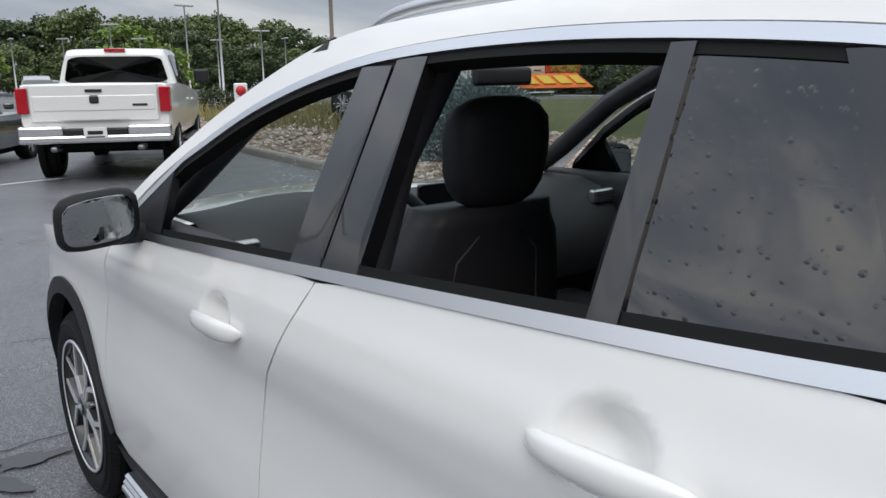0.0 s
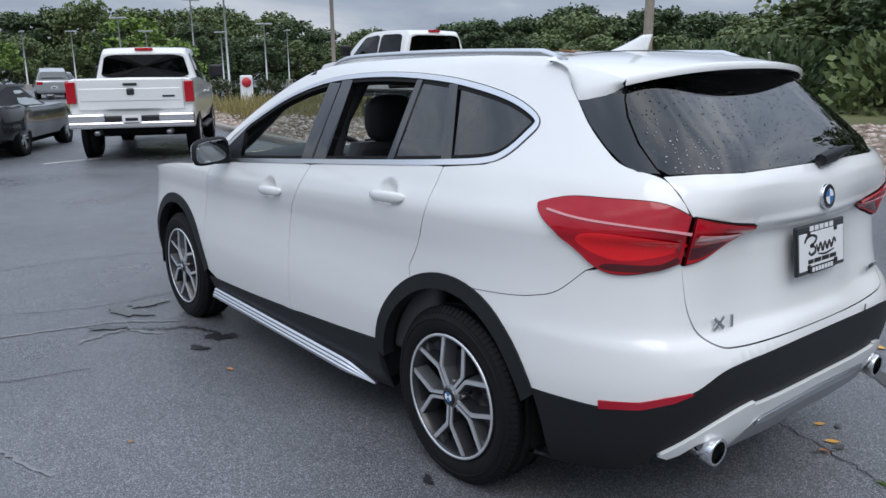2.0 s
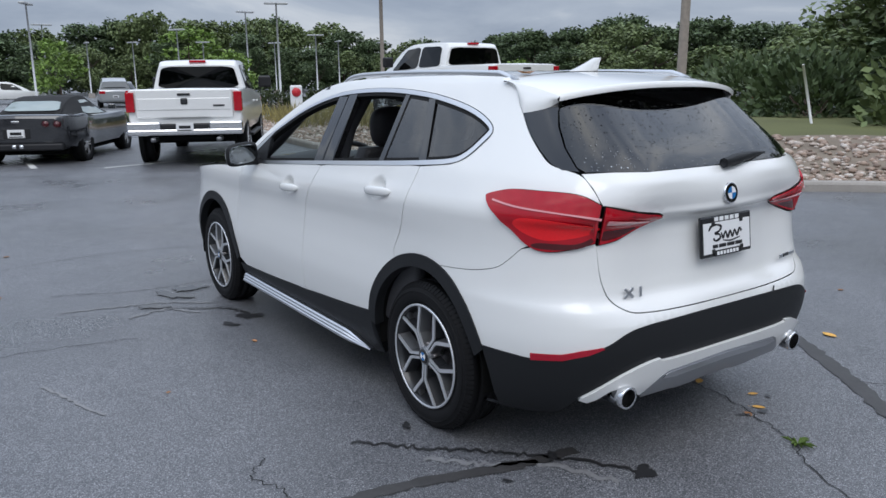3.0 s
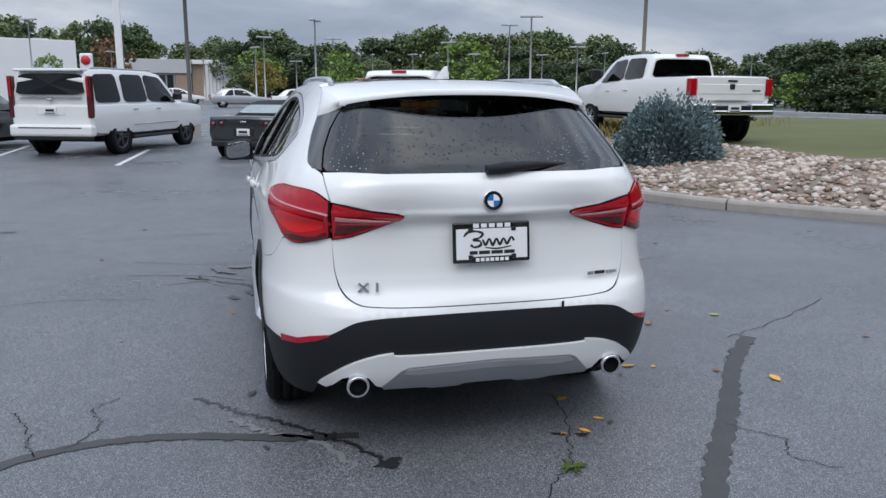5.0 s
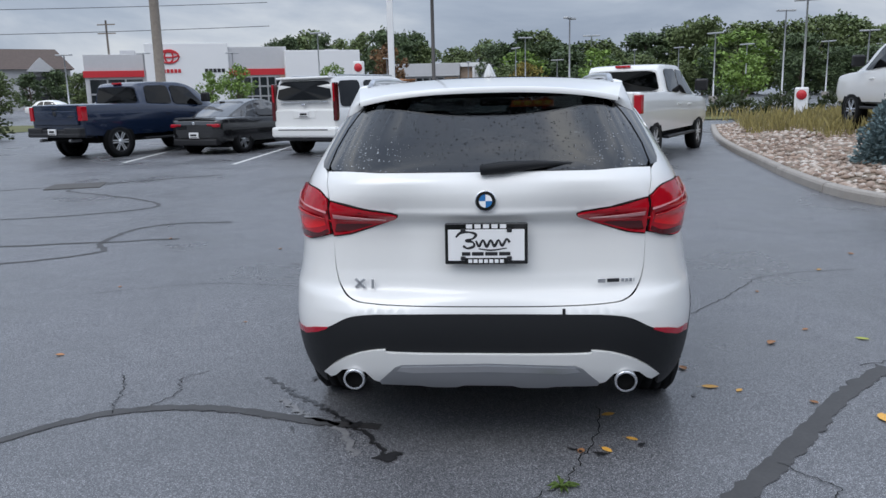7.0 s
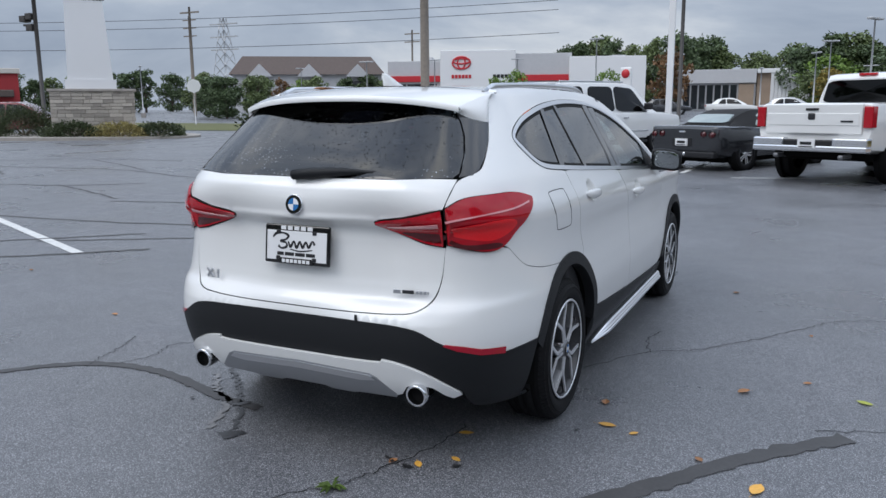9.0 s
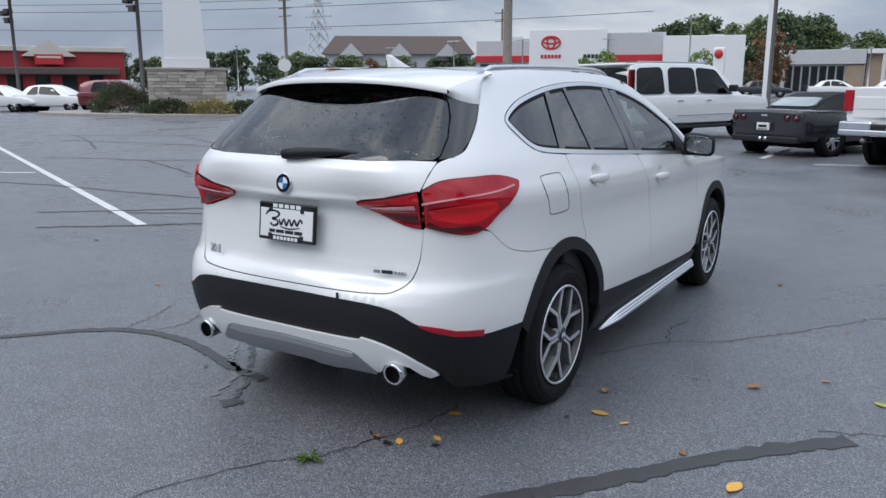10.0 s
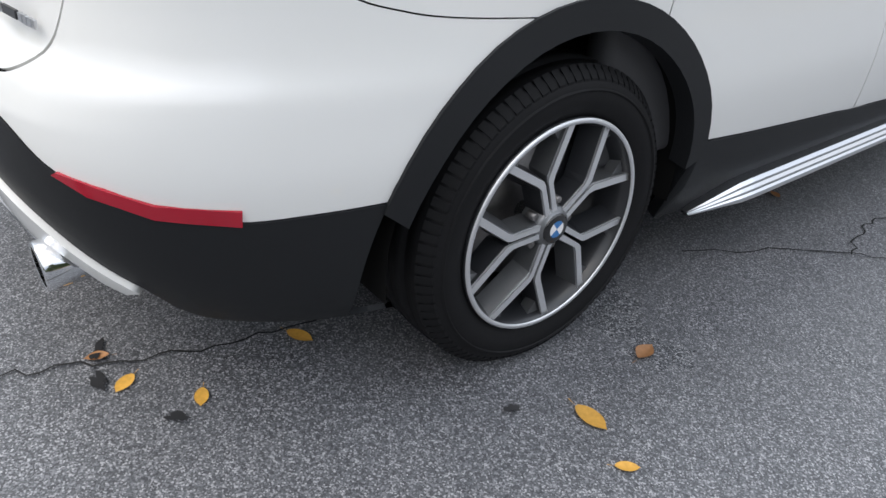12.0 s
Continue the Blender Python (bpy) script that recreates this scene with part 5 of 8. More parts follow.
for k, path in enumerate([
    [(.76, .71), (1.04, 1.14), (1.27, 1.29), (1.48, 1.54), (1.81, 2.0), (2.03, 2.32), (2.4, 2.5), (2.9, 2.62)],
    [(1.04, 1.14), (.98, 1.4), (1.03, 1.62)],
    [(1.95, .3), (2.4, .5), (3.2, .95)],
    [(-1.72, -.40), (-1.62, -.18), (-1.68, .02), (-1.58, .15)],
    [(1.15, -.85), (1.3, -1.05), (1.22, -1.2), (1.35, -1.35)],
    [(-1.89, 3.45), (-1.4, 3.25), (-1.0, 3.2), (-.4, 3.3)],
    [(.3, -1.05), (.12, -1.25), (-.1, -1.8), (-.2, -2.6)],
    [(-3.2, 1.9), (-2.4, 2.2), (-1.6, 2.1)], [(2.2, 4.6), (2.9, 4.2), (3.6, 4.3)], [(-2.4, 4.5), (-1.2, 4.7), (.2, 4.3)],
    [(.28, -1.08), (.37, -.86), (.46, -.62), (.50, -.30)], [(-2.04, .08), (-1.93, -.14), (-1.89, -.31), (-1.83, -.45)], [(-11.5, 4.98), (-10.6, 4.84), (-10.15, 4.69)]]):
    flat_strip("crack", path, .0055, CRACK, CRACK_LABEL, "crack", jitter=.014, seed=k + 3)
# painted stall lines
LINE_LABEL = "worn white painted stall line"
for a, b_ in (((-9.07, 13.9), (-9.7, 18.6)), ((-6.07, 13.0), (-6.3, 18.8)), ((-3.33, 12.7), (-3.15, 17.0)), ((-.73, 12.9), (-.55, 16.5)), ((.3, 12.2), (1.9, 12.6)), ((-17.9, 7.15), (-4.93, 1.97)), ((-11.9, 3.7), (-10.9, 4.2))):
    flat_strip("stall_line", [a, b_], .11, PAINT, LINE_LABEL, "line marking")
# water drips, stains and pale streaks round the car
flat_strip("water_streak", [(-1.22, .06), (-1.05, -.12), (-.94, -.24), (-.78, -.38), (-.67, -.51), (-.50, -.72), (-.40, -.88)], .022, STAIN, "dark wet drip trail on the asphalt", "stain", jitter=.02)
flat_strip("water_streak", [(-1.28, 2.62), (-1.1, 2.50), (-.98, 2.42), (-.88, 2.25), (-.86, 2.08)], .026, STAIN, "dark wet drip trail on the asphalt", "stain", jitter=.02)
flat_strip("pale_streak", [(-1.9, 2.95), (-1.5, 2.86), (-1.28, 2.80), (-.97, 2.58)], .025, PALE_MARK, "pale streak on the asphalt", "stain", jitter=.01)
flat_strip("pale_streak", [(-1.55, 2.55), (-1.27, 2.61), (-1.14, 2.40)], .03, PALE_MARK, "pale streak on the asphalt", "stain", jitter=.02)
# pale colour here stands in for sky reflected in the wet drip trail
flat_strip("pale_streak", [(-1.05, -.25), (-.9, -.42), (-.72, -.55), (-.55, -.85)], .03, PALE_MARK, "pale streak on the asphalt", "stain", jitter=.02)
flat_strip("pale_streak", [(-2.21, 1.57), (-2.12, 1.30), (-2.03, 1.0)], .018, PALE_MARK, "pale streak on the asphalt", "stain", jitter=.01)
for k, (x, y, rx, ry, mat) in enumerate([(-.42, -.86, .06, .035, STAIN), (-.62, -.55, .035, .025, STAIN), (-.88, 2.12, .06, .08, STAIN), (-1.05, 2.02, .05, .04, STAIN), (.36, -.77, .028, .012, STAIN), (.46, -.80, .030, .013, STAIN), (.64, -.71, .026, .010, STAIN), (.98, -.15, .014, .012, STAIN),
                                         (-1.15, 2.95, .14, .07, PUDDLE), (-1.35, 2.72, .10, .05, PUDDLE), (-1.0, 3.05, .12, .06, PUDDLE), (-.75, .12, .03, .05, STAIN), (-.95, .05, .03, .02, STAIN), (-.9, -.6, .016, .012, STAIN)]):
    blot("stain" if mat is not PUDDLE else "puddle", x, y, rx, ry, mat, {"dark_wet_stain": "dark damp stain on the asphalt", "shallow_water": "shallow puddle on the asphalt", "pale_streak_tone": "pale splash on the asphalt"}[mat.name], "stain", k, k * 37, lift=.0055 + .0003 * k)
bl = tagged(part("drain_cover", box_bm((-.45, -.45, -.02), (.45, .45, .012), .006), material("cast_iron", (.06, .055, .05), .6, grain=.3, scale=60)), "square iron drain cover set in the asphalt", "drain cover", kind="structure")
bl.matrix_basis = pose(-7.6, 9.3, land(9.3), 0, 0, 20)

# fallen leaves
LEAF_Y = material("yellow_fallen_leaf", (.62, .33, .06), .55, grain=.25, scale=120, per_object=.25)
LEAF_B = material("tan_fallen_leaf", (.36, .17, .07), .6, grain=.3, scale=120, per_object=.25)
LEAF_G = material("green_yellow_leaf", (.35, .38, .05), .5, grain=.2, scale=120)


def leaf_mesh(mat, curl):
    v, f = [], []
    for i in range(13):
        t = i / 12
        w = .5 * math.sin(math.pi * min(1, t * 1.02 + .03)) ** .75 * (1 + .07 * math.sin(5 * t + 14 * curl))
        for s_ in (-1, -.4, .4, 1):
            v.append((t - .5, s_ * w * .55, .02 + curl * (s_ * s_ * .5 * w + (t - .5) ** 2 * .6)))
    for i in range(12):
        for j in range(3):
            f.append((i * 4 + j, (i + 1) * 4 + j, (i + 1) * 4 + j + 1, i * 4 + j + 1))
    k = len(v)
    v += [(-.5, 0, .02), (-.8, .05, .03), (-.8, .02, .03)]
    f.append((k, k + 1, k + 2))
    me = bpy.data.meshes.new("leaf")
    me.from_pydata(v, [], f)
    me.polygons.foreach_set("use_smooth", [True] * len(me.polygons))
    me.materials.append(mat)
    return me


LEAVES = {m: leaf_mesh(m, c) for m, c in ((LEAF_Y, .18), (LEAF_B, .45), (LEAF_G, .2))}
LEAF_LABEL = {LEAF_Y: "yellow fallen leaf lying on the asphalt", LEAF_B: "curled tan fallen leaf on the asphalt", LEAF_G: "green-yellow fallen leaf on the asphalt"}
for k, (x, y, size, mat) in enumerate([(1.09, -.03, .085, LEAF_Y), (1.76, -.39, .10, LEAF_Y), (2.16, .77, .08, LEAF_G), (1.61, .68, .08, LEAF_B), (.49, -.76, .06, LEAF_Y), (.54, -.39, .07, LEAF_Y), (1.01, .24, .07, LEAF_B), (.44, -1.55, .07, LEAF_Y), (.38, -.78, .05, LEAF_B),
                                       (.61, -.65, .055, LEAF_Y), (1.22, -.07, .05, LEAF_Y), (1.52, -.22, .05, LEAF_B), (1.90, .95, .05, LEAF_B), (-1.05, 1.60, .05, LEAF_B), (-2.6, .4, .06, LEAF_B), (-2.2, 3.6, .06, LEAF_B), (.7, 1.3, .05, LEAF_B), (2.6, 2.6, .06, LEAF_Y), (3.1, 3.2, .06, LEAF_B),
                                       (-1.7, 1.1, .03, LEAF_B), (-3.1, 2.1, .05, LEAF_B), (-2.0, 5.1, .06, LEAF_B), (-3.6, 4.2, .06, LEAF_B), (2.8, .1, .05, LEAF_B), (1.35, 2.9, .06, LEAF_B), (-4.6, 1.2, .06, LEAF_B), (.1, -1.9, .04, LEAF_B), (1.9, 1.9, .04, LEAF_B)]):
    ob = new("fallen_leaf", LEAVES[mat])
    ob.matrix_basis = pose(x, y, land(y) + .002, 0, 0, k * 77) @ Matrix.Diagonal((size, size, size, 1))
    tagged(ob, LEAF_LABEL[mat], "leaf", "fallen leaves")
ob = new("fallen_leaf", LEAVES[LEAF_B])
ob.matrix_basis = pose(-.382, -.087, 1.538, 2, -3, 60) @ Matrix.Diagonal((.11, .14, .12, 1))
tagged(ob, "brown wet leaf stuck on the white roof", "leaf", "fallen leaves")
# weed sprig
WEED = material("weed_green", (.10, .16, .03), .6, grain=.3, scale=90)
v, f = [], []
rng = random.Random(5)
for k in range(16):
    a, L_ = rng.uniform(0, 6.28), rng.uniform(.03, .08)
    b0 = len(v)
    d = Vector((math.cos(a), math.sin(a), 0)); nrm = Vector((-d.y, d.x, 0)) * .006
    v += [d * 0 - nrm * .4, d * 0 + nrm * .4, d * L_ * .6 + nrm + Vector((0, 0, .018)), d * L_ + Vector((0, 0, .01)), d * L_ * .6 - nrm + Vector((0, 0, .018))]
    f.append((b0, b0 + 1, b0 + 2, b0 + 3, b0 + 4))
ob = tagged(mesh_part("weed_sprig", [p + Vector((.28, -1.08, .004)) for p in v], f, WEED, smooth=False), "small green weed sprig lying on the asphalt", "weed")

# ---- the gravel island with its concrete kerb ----
EDGE = smooth_line([(7.0, 24.0), (5.75, 18.5), (5.12, 14.8), (4.70, 11.1), (4.45, 8.7), (4.42, 6.6), (4.95, 5.3), (5.7, 4.4), (6.5, 3.6), (7.8, 2.6), (9.5, .6), (12.5, -1.6), (17, -4)], 8, closed=False)


def mound(x, y, d):
    """Height of the island at distance d inside its kerb."""
    return land(y) + .11 + .36 * (1 - math.exp(-max(d - .3, 0) / 3.2))


rows = []
for k in range(14):
    d = [0, .12, .5, 1, 1.7, 2.6, 3.6, 5, 7, 10, 15, 22, 32, 60][k]
    row = []
    for i, p in enumerate(EDGE):
        a, b_ = EDGE[max(i - 1, 0)], EDGE[min(i + 1, len(EDGE) - 1)]
        t = Vector((b_[0] - a[0], b_[1] - a[1])).normalized()
        nn = Vector((-t.y, t.x)) * .45 + Vector((.86, .42)) * min(1, d / 4) + Vector((-t.y, t.x)) * .55 * max(0, 1 - d / 4)
        nn.normalize()
        q = Vector(p) + nn * d
        row.append((q.x, q.y, mound(q.x, q.y, d) + .03 * math.sin(q.x * 1.7) * math.cos(q.y * 1.3) * min(1, d) - max(0, d - 10) * .02))
    rows.append(row)
n = len(EDGE)


def sheet(name, r0, r1, mat, label, category):
    v = [p for r in rows[r0:r1 + 1] for p in r]
    f = [(i * n + j, (i + 1) * n + j, (i + 1) * n + j + 1, i * n + j + 1)[::-1] for i in range(r1 - r0) for j in range(n - 1)]
    ob = mesh_part(name, v, f, mat)
    if ob.data.polygons[0].normal.z < 0:
        ob.data.flip_normals()
    return tagged(ob, label, category, kind="structure")


sheet("gravel_bed", 1, 7, SOIL, "raised bed of brown soil under river gravel", "gravel bed")
sheet("grass_verge", 7, 13, GRASS_GROUND, "rough patchy grass verge behind the gravel bed", "grass")
# kerb, in cast lengths with open joints
kerb = tagged(new("kerb"), "weathered concrete kerb round the gravel island, cast in lengths", "kerb", kind="structure")
dist = [0]
for a, b_ in zip(EDGE, EDGE[1:]):
    dist.append(dist[-1] + math.hypot(b_[0] - a[0], b_[1] - a[1]))


def on_edge(s_):
    k = min(max(int(np.searchsorted(dist, s_)) - 1, 0), len(EDGE) - 2)
    t = (s_ - dist[k]) / (dist[k + 1] - dist[k])
    a, b_ = np.array(EDGE[k]), np.array(EDGE[k + 1])
    d = (b_ - a) / np.linalg.norm(b_ - a)
    return a + (b_ - a) * t, np.array([-d[1], d[0]])


s_ = 0.2
while s_ < dist[-1] - 2.6:
    v, f = [], []
    sec = [(-.005, -.05), (.0, .095), (.02, .125), (.05, .135), (.13, .137), (.15, .12), (.15, -.05)]
    for k in range(5):
        c, nn = on_edge(s_ + .012 + (2.376) * k / 4)
        for w_, z_ in sec:
            q = c + nn * w_
            v.append((q[0], q[1], land(q[1]) + z_))
    for k in range(4):
        for j in range(len(sec) - 1):
            f.append((k * 7 + j, k * 7 + j + 1, (k + 1) * 7 + j + 1, (k + 1) * 7 + j))
    f += [tuple(range(7)), tuple(range(28, 35))[::-1]]
    mesh_part("kerb_length", v, f, KERB, kerb, smooth=False)
    s_ += 2.4
# river gravel
rng = random.Random(11)
ico = bmesh.new()
bmesh.ops.create_icosphere(ico, subdivisions=1, radius=1)
base_v = np.array([v_.co[:] for v_ in ico.verts]); base_f = [tuple(x.index for x in q.verts) for q in ico.faces]
ico.free()
V, Fc = [], []
for k in range(8200):
    s0 = rng.uniform(0.5, dist[-1] - 1) if k % 5 else rng.uniform(10, 24)
    c, nn = on_edge(s0)
    d = .2 + 4.6 * rng.random() ** 1.3
    q = c + nn * d * .8 + np.array([.86, .42]) * d * .2
    r = rng.uniform(.025, .062) * (1 + .04 * d)
    sc = np.array([r * rng.uniform(.8, 1.5), r * rng.uniform(.7, 1.1), r * rng.uniform(.4, .75)])
    a = rng.uniform(0, 6.28)
    pts = base_v * sc * (1 + .12 * np.array([[rng.random()] for _ in range(len(base_v))]))
    ca, sa = math.cos(a), math.sin(a)
    pts = np.stack([pts[:, 0] * ca - pts[:, 1] * sa, pts[:, 0] * sa + pts[:, 1] * ca, pts[:, 2]], 1) + np.array([q[0], q[1], mound(q[0], q[1], d) + r * .22])
    b0 = len(V)
    V += [tuple(p) for p in pts]
    Fc += [(x + b0, y + b0, z + b0) for x, y, z in base_f]
tagged(mesh_part("gravel", V, Fc, STONE, smooth=True), "loose brown and grey river gravel in the island bed", "gravel", kind="stuff")


# ---- plants ----
def foliage(name, color, spread=.35, trans=.25):
    m = material(name, color, .65, grain=.3, scale=8)
    nt = m.node_tree
    b = nt.nodes["Principled BSDF"]
    g = nt.nodes.new("ShaderNodeNewGeometry"); mr = nt.nodes.new("ShaderNodeMapRange")
    mr.inputs[3].default_value, mr.inputs[4].default_value = 1 - spread, 1 + spread
    nt.links.new(g.outputs["Random Per Island"], mr.inputs[0])
    sc = nt.nodes.new("ShaderNodeVectorMath"); sc.operation = "SCALE"; sc.inputs[0].default_value = color
    nt.links.new(mr.outputs[0], sc.inputs["Scale"]); nt.links.new(sc.outputs[0], b.inputs["Base Color"])
    return m


BARK = material("grey_brown_bark", (.12, .09, .07), .9, grain=.3, scale=20, bump=.5)
GREEN_D = foliage("dark_green_leaves", (.080, .118, .050))
GREEN_M = foliage("mid_green_leaves", (.125, .165, .062))
GREEN_L = foliage("light_green_leaves", (.16, .25, .05))
GREEN_Y = foliage("yellowing_leaves", (.24, .19, .04))
GREEN_R = foliage("rusty_leaves", (.16, .085, .035))
BLUE_N = foliage("blue_spruce_needles", (.13, .19, .20), .4)
DRY_G = foliage("dry_grass_blades", (.26, .22, .08), .4)
SHRUB = foliage("clipped_shrub_leaves", (.045, .062, .022), .4)


def crown_mesh(seed, mat, height, radius, clumps, leaves, leaf, low=.25, shape=1.0):
    rng = random.Random(seed)
    v, f = [], []
    for c in range(clumps):
        t = rng.random() ** .8
        z = height * (low + (1 - low) * t)
        prof = (math.sin(math.pi * min(.97, .12 + .80 * t ** shape)) ** .7)
        a = rng.uniform(0, 6.28)
        rr = radius * prof * rng.uniform(.35, 1.0)
        cx, cy = rr * math.cos(a), rr * math.sin(a)
        cr = radius * rng.uniform(.22, .42)
        for k in range(leaves):
            d = Vector((rng.gauss(0, 1), rng.gauss(0, 1), rng.gauss(0, .8))).normalized() * cr * rng.uniform(.55, 1.05)
            p = Vector((cx, cy, z)) + d
            u = Vector((rng.gauss(0, 1), rng.gauss(0, 1), rng.gauss(0, 1))).normalized()
            w = u.cross(Vector((rng.gauss(0, 1), rng.gauss(0, 1), rng.gauss(0, 1)))).normalized()
            s1 = leaf * rng.uniform(.6, 1.3)
            b0 = len(v)
            v += [p - u * s1, p + w * s1 * .55, p + u * s1, p - w * s1 * .55]
            f.append((b0, b0 + 1, b0 + 2, b0 + 3))
    me = bpy.data.meshes.new("crown")
    me.from_pydata([tuple(p) for p in v], [], f)
    me.materials.append(mat)
    return me


def trunk_mesh(seed, height, thick, radius):
    rng = random.Random(seed)
    v, f = tube([(rng.uniform(-.02, .02) * height * k / 5, rng.uniform(-.02, .02) * height * k / 5, height * .85 * k / 5) for k in range(6)], [thick * (1 - .15 * k) for k in range(6)], 8)
    for k in range(6):
        a = rng.uniform(0, 6.28)
        z0 = height * rng.uniform(.25, .6)
        b0 = len(v)
        vv, ff = tube([(0, 0, z0), (.45 * radius * math.cos(a), .45 * radius * math.sin(a), z0 + .12 * height), (.8 * radius * math.cos(a), .8 * radius * math.sin(a), z0 + .26 * height)], [thick * .4, thick * .25, thick * .1], 6)
        v += vv; f += [tuple(i + b0 for i in q) for q in ff]
    me = bpy.data.meshes.new("trunk")
    me.from_pydata([tuple(p) for p in v], [], f)
    me.polygons.foreach_set("use_smooth", [True] * len(me.polygons))
    me.materials.append(BARK)
    return me


def tree_kind(seed, mat, label, height, radius, clumps, leaves, leaf, low=.2, shape=1.0, name="tree"):
    t = thing(name, label, "tree" if name == "tree" else name)
    for nm, me in (("trunk", trunk_mesh(seed, height, height * .018 + .04, radius)), ("crown", crown_mesh(seed + 1, mat, height, radius, clumps, leaves, leaf, low, shape))):
        o = new(nm, me); o.parent = t
    return t


KINDS = [tree_kind(21, GREEN_D, "tall dark green broadleaf tree at the edge of the lot", 10, 3.6, 64, 84, .27, .06),
         tree_kind(31, GREEN_M, "green broadleaf tree with an uneven crown", 10, 3.4, 60, 80, .27, .06),
         tree_kind(41, GREEN_D, "slender dark tree in the distant belt", 10, 2.4, 50, 74, .26, .04, .8),
         tree_kind(51, GREEN_L, "light green young tree", 10, 3.6, 30, 52, .36, .22),
         tree_kind(61, GREEN_Y, "small tree with yellowing leaves", 10, 4.2, 30, 52, .36, .25),
         tree_kind(71, GREEN_R, "small tree with rusty leaves", 10, 3.6, 30, 52, .36, .2)]
used = [False] * len(KINDS)


def plant(kind, x, y, z, h, w=1.0, turn=0.0):
    m = pose(x, y, z, 0, 0, turn)
    k = h / 10
    src = KINDS[kind]
    if not used[kind]:
        used[kind] = True
        ob = src
    else:
        ob = copy_thing(src, m)
    ob.matrix_basis = m @ Matrix.Diagonal((k * w, k * w, k, 1))
    return ob


rng = random.Random(77)


# how high the skyline of trees stands, in degrees, by bearing from +y to the right
SKY_B = (-70, -50, -38, -33, -22, -15, -12, -7.6, -4.5, -1, 1, 4, 7, 10, 13, 16.5, 19, 22, 24.5, 26, 28, 31, 34, 37, 41, 44, 46.5, 49, 52, 54, 56, 58, 62, 70, 84)
SKY_E = (2.6, 2.8, 2.8, 2.6, 3.6, 5.2, 5.5, 5.0, 3.4, 4.6, 5.2, 4.6, 4.0, 4.2, 5.4, 6.0, 5.9, 5.9, 5.4, 4.6, 3.6, 3.6, 3.4, 3.4, 3.9, 4.2, 4.6, 4.2, 4.6, 4.2, 3.8, 3.6, 4.2, 5.0, 5.4)


def belt(b0, b1, d0, d1, low, high, count, kinds, z=0.0, w=1.15):
    """Trees along an arc seen from the car; low and high are shares of the skyline's height there."""
    for k in range(count):
        deg = b0 + (b1 - b0) * (k + rng.uniform(.1, .9)) / count
        b_ = radians(deg)
        d = rng.uniform(d0, d1)
        x, y = d * math.sin(b_), d * math.cos(b_) - 2
        base = z if z else land(y) - .1
        top = 1.45 + d * math.tan(radians(float(np.interp(deg, SKY_B, SKY_E)))) * rng.uniform(low, high)
        hh = (top - base) * .93
        plant(rng.choice(kinds), x, y, base, hh, w * rng.uniform(.85, 1.25) * min(1.6, (8.0 / hh) ** .5), rng.uniform(0, 360))


belt(-2, 38, 96, 106, .78, 1.02, 26, (0, 1, 0, 1, 2))
belt(-2, 38, 86, 94, .45, .72, 16, (0, 1, 1, 0, 3))
belt(38, 62, 72, 84, .80, 1.04, 26, (0, 2, 2, 1, 2))
belt(38, 62, 60, 68, .40, .72, 16, (1, 1, 3, 0, 1))
belt(58, 84, 48, 62, .75, 1.0, 22, (0, 1, 1, 2), z=-.4)
belt(-33, 0, 126, 146, .75, 1.02, 26, (0, 1, 0, 1, 2))
belt(-70, -33, 140, 175, .70, 1.02, 26, (0, 1, 2))


def belt_round(b0, b1, d0, d1, h0, h1, count, kinds):
    for k in range(count):
        b_ = radians(b0 + (b1 - b0) * (k + rng.uniform(.1, .9)) / count)
        d = rng.uniform(d0, d1)
        x, y = d * math.sin(b_), d * math.cos(b_) - 2
        plant(rng.choice(kinds), x, y, land(y) - .1, rng.uniform(h0, h1), 1.15 * rng.uniform(.85, 1.25), rng.uniform(0, 360))


belt_round(84, 180, 40, 60, 7, 12, 16, (0, 1))
belt_round(-180, -70, 60, 90, 7, 11, 20, (0, 1))
for k, x, y, h, w in ((0, 21.5, 5.5, 6.2, 1.3), (1, 23.5, 9.0, 5.2, 1.4), (0, 20.0, 1.5, 7.0, 1.3), (1, 26.5, 12.0, 4.2, 1.6), (0, 19.8, 6.2, 3.2, 1.8), (1, 22.6, 10.6, 2.6, 2.2), (0, 24.0, 2.5, 7.5, 1.3), (1, 18.0, -2.5, 8.5, 1.3),
                      (3, 6.9, 57, 5.0, 1.2), (4, 1.8, 76, 4.6, 1.2), (3, 11.0, 34.5, 3.3, 1.1), (3, -21.0, 56.0, 4.4, 1.0), (3, -13.5, 56, 4.2, .9), (5, -11.5, 71, 7.0, .9), (3, -30.0, 74, 4.5, 1.0), (1, -45, 62, 5.0, 1.2), (5, -72, 92, 6.0, 1.0), (3, -66, 88, 5.5, 1.1),
                      (0, -58, 62, 5.2, 1.5), (0, -51, 56, 4.8, 1.5), (1, -62, 74, 6.0, 1.4)):
    plant(k, x, y, land(y) + (.3 if x > 15 else 0) - .05, h * (.8 if x < 15 else 1), w, rng.uniform(0, 360))


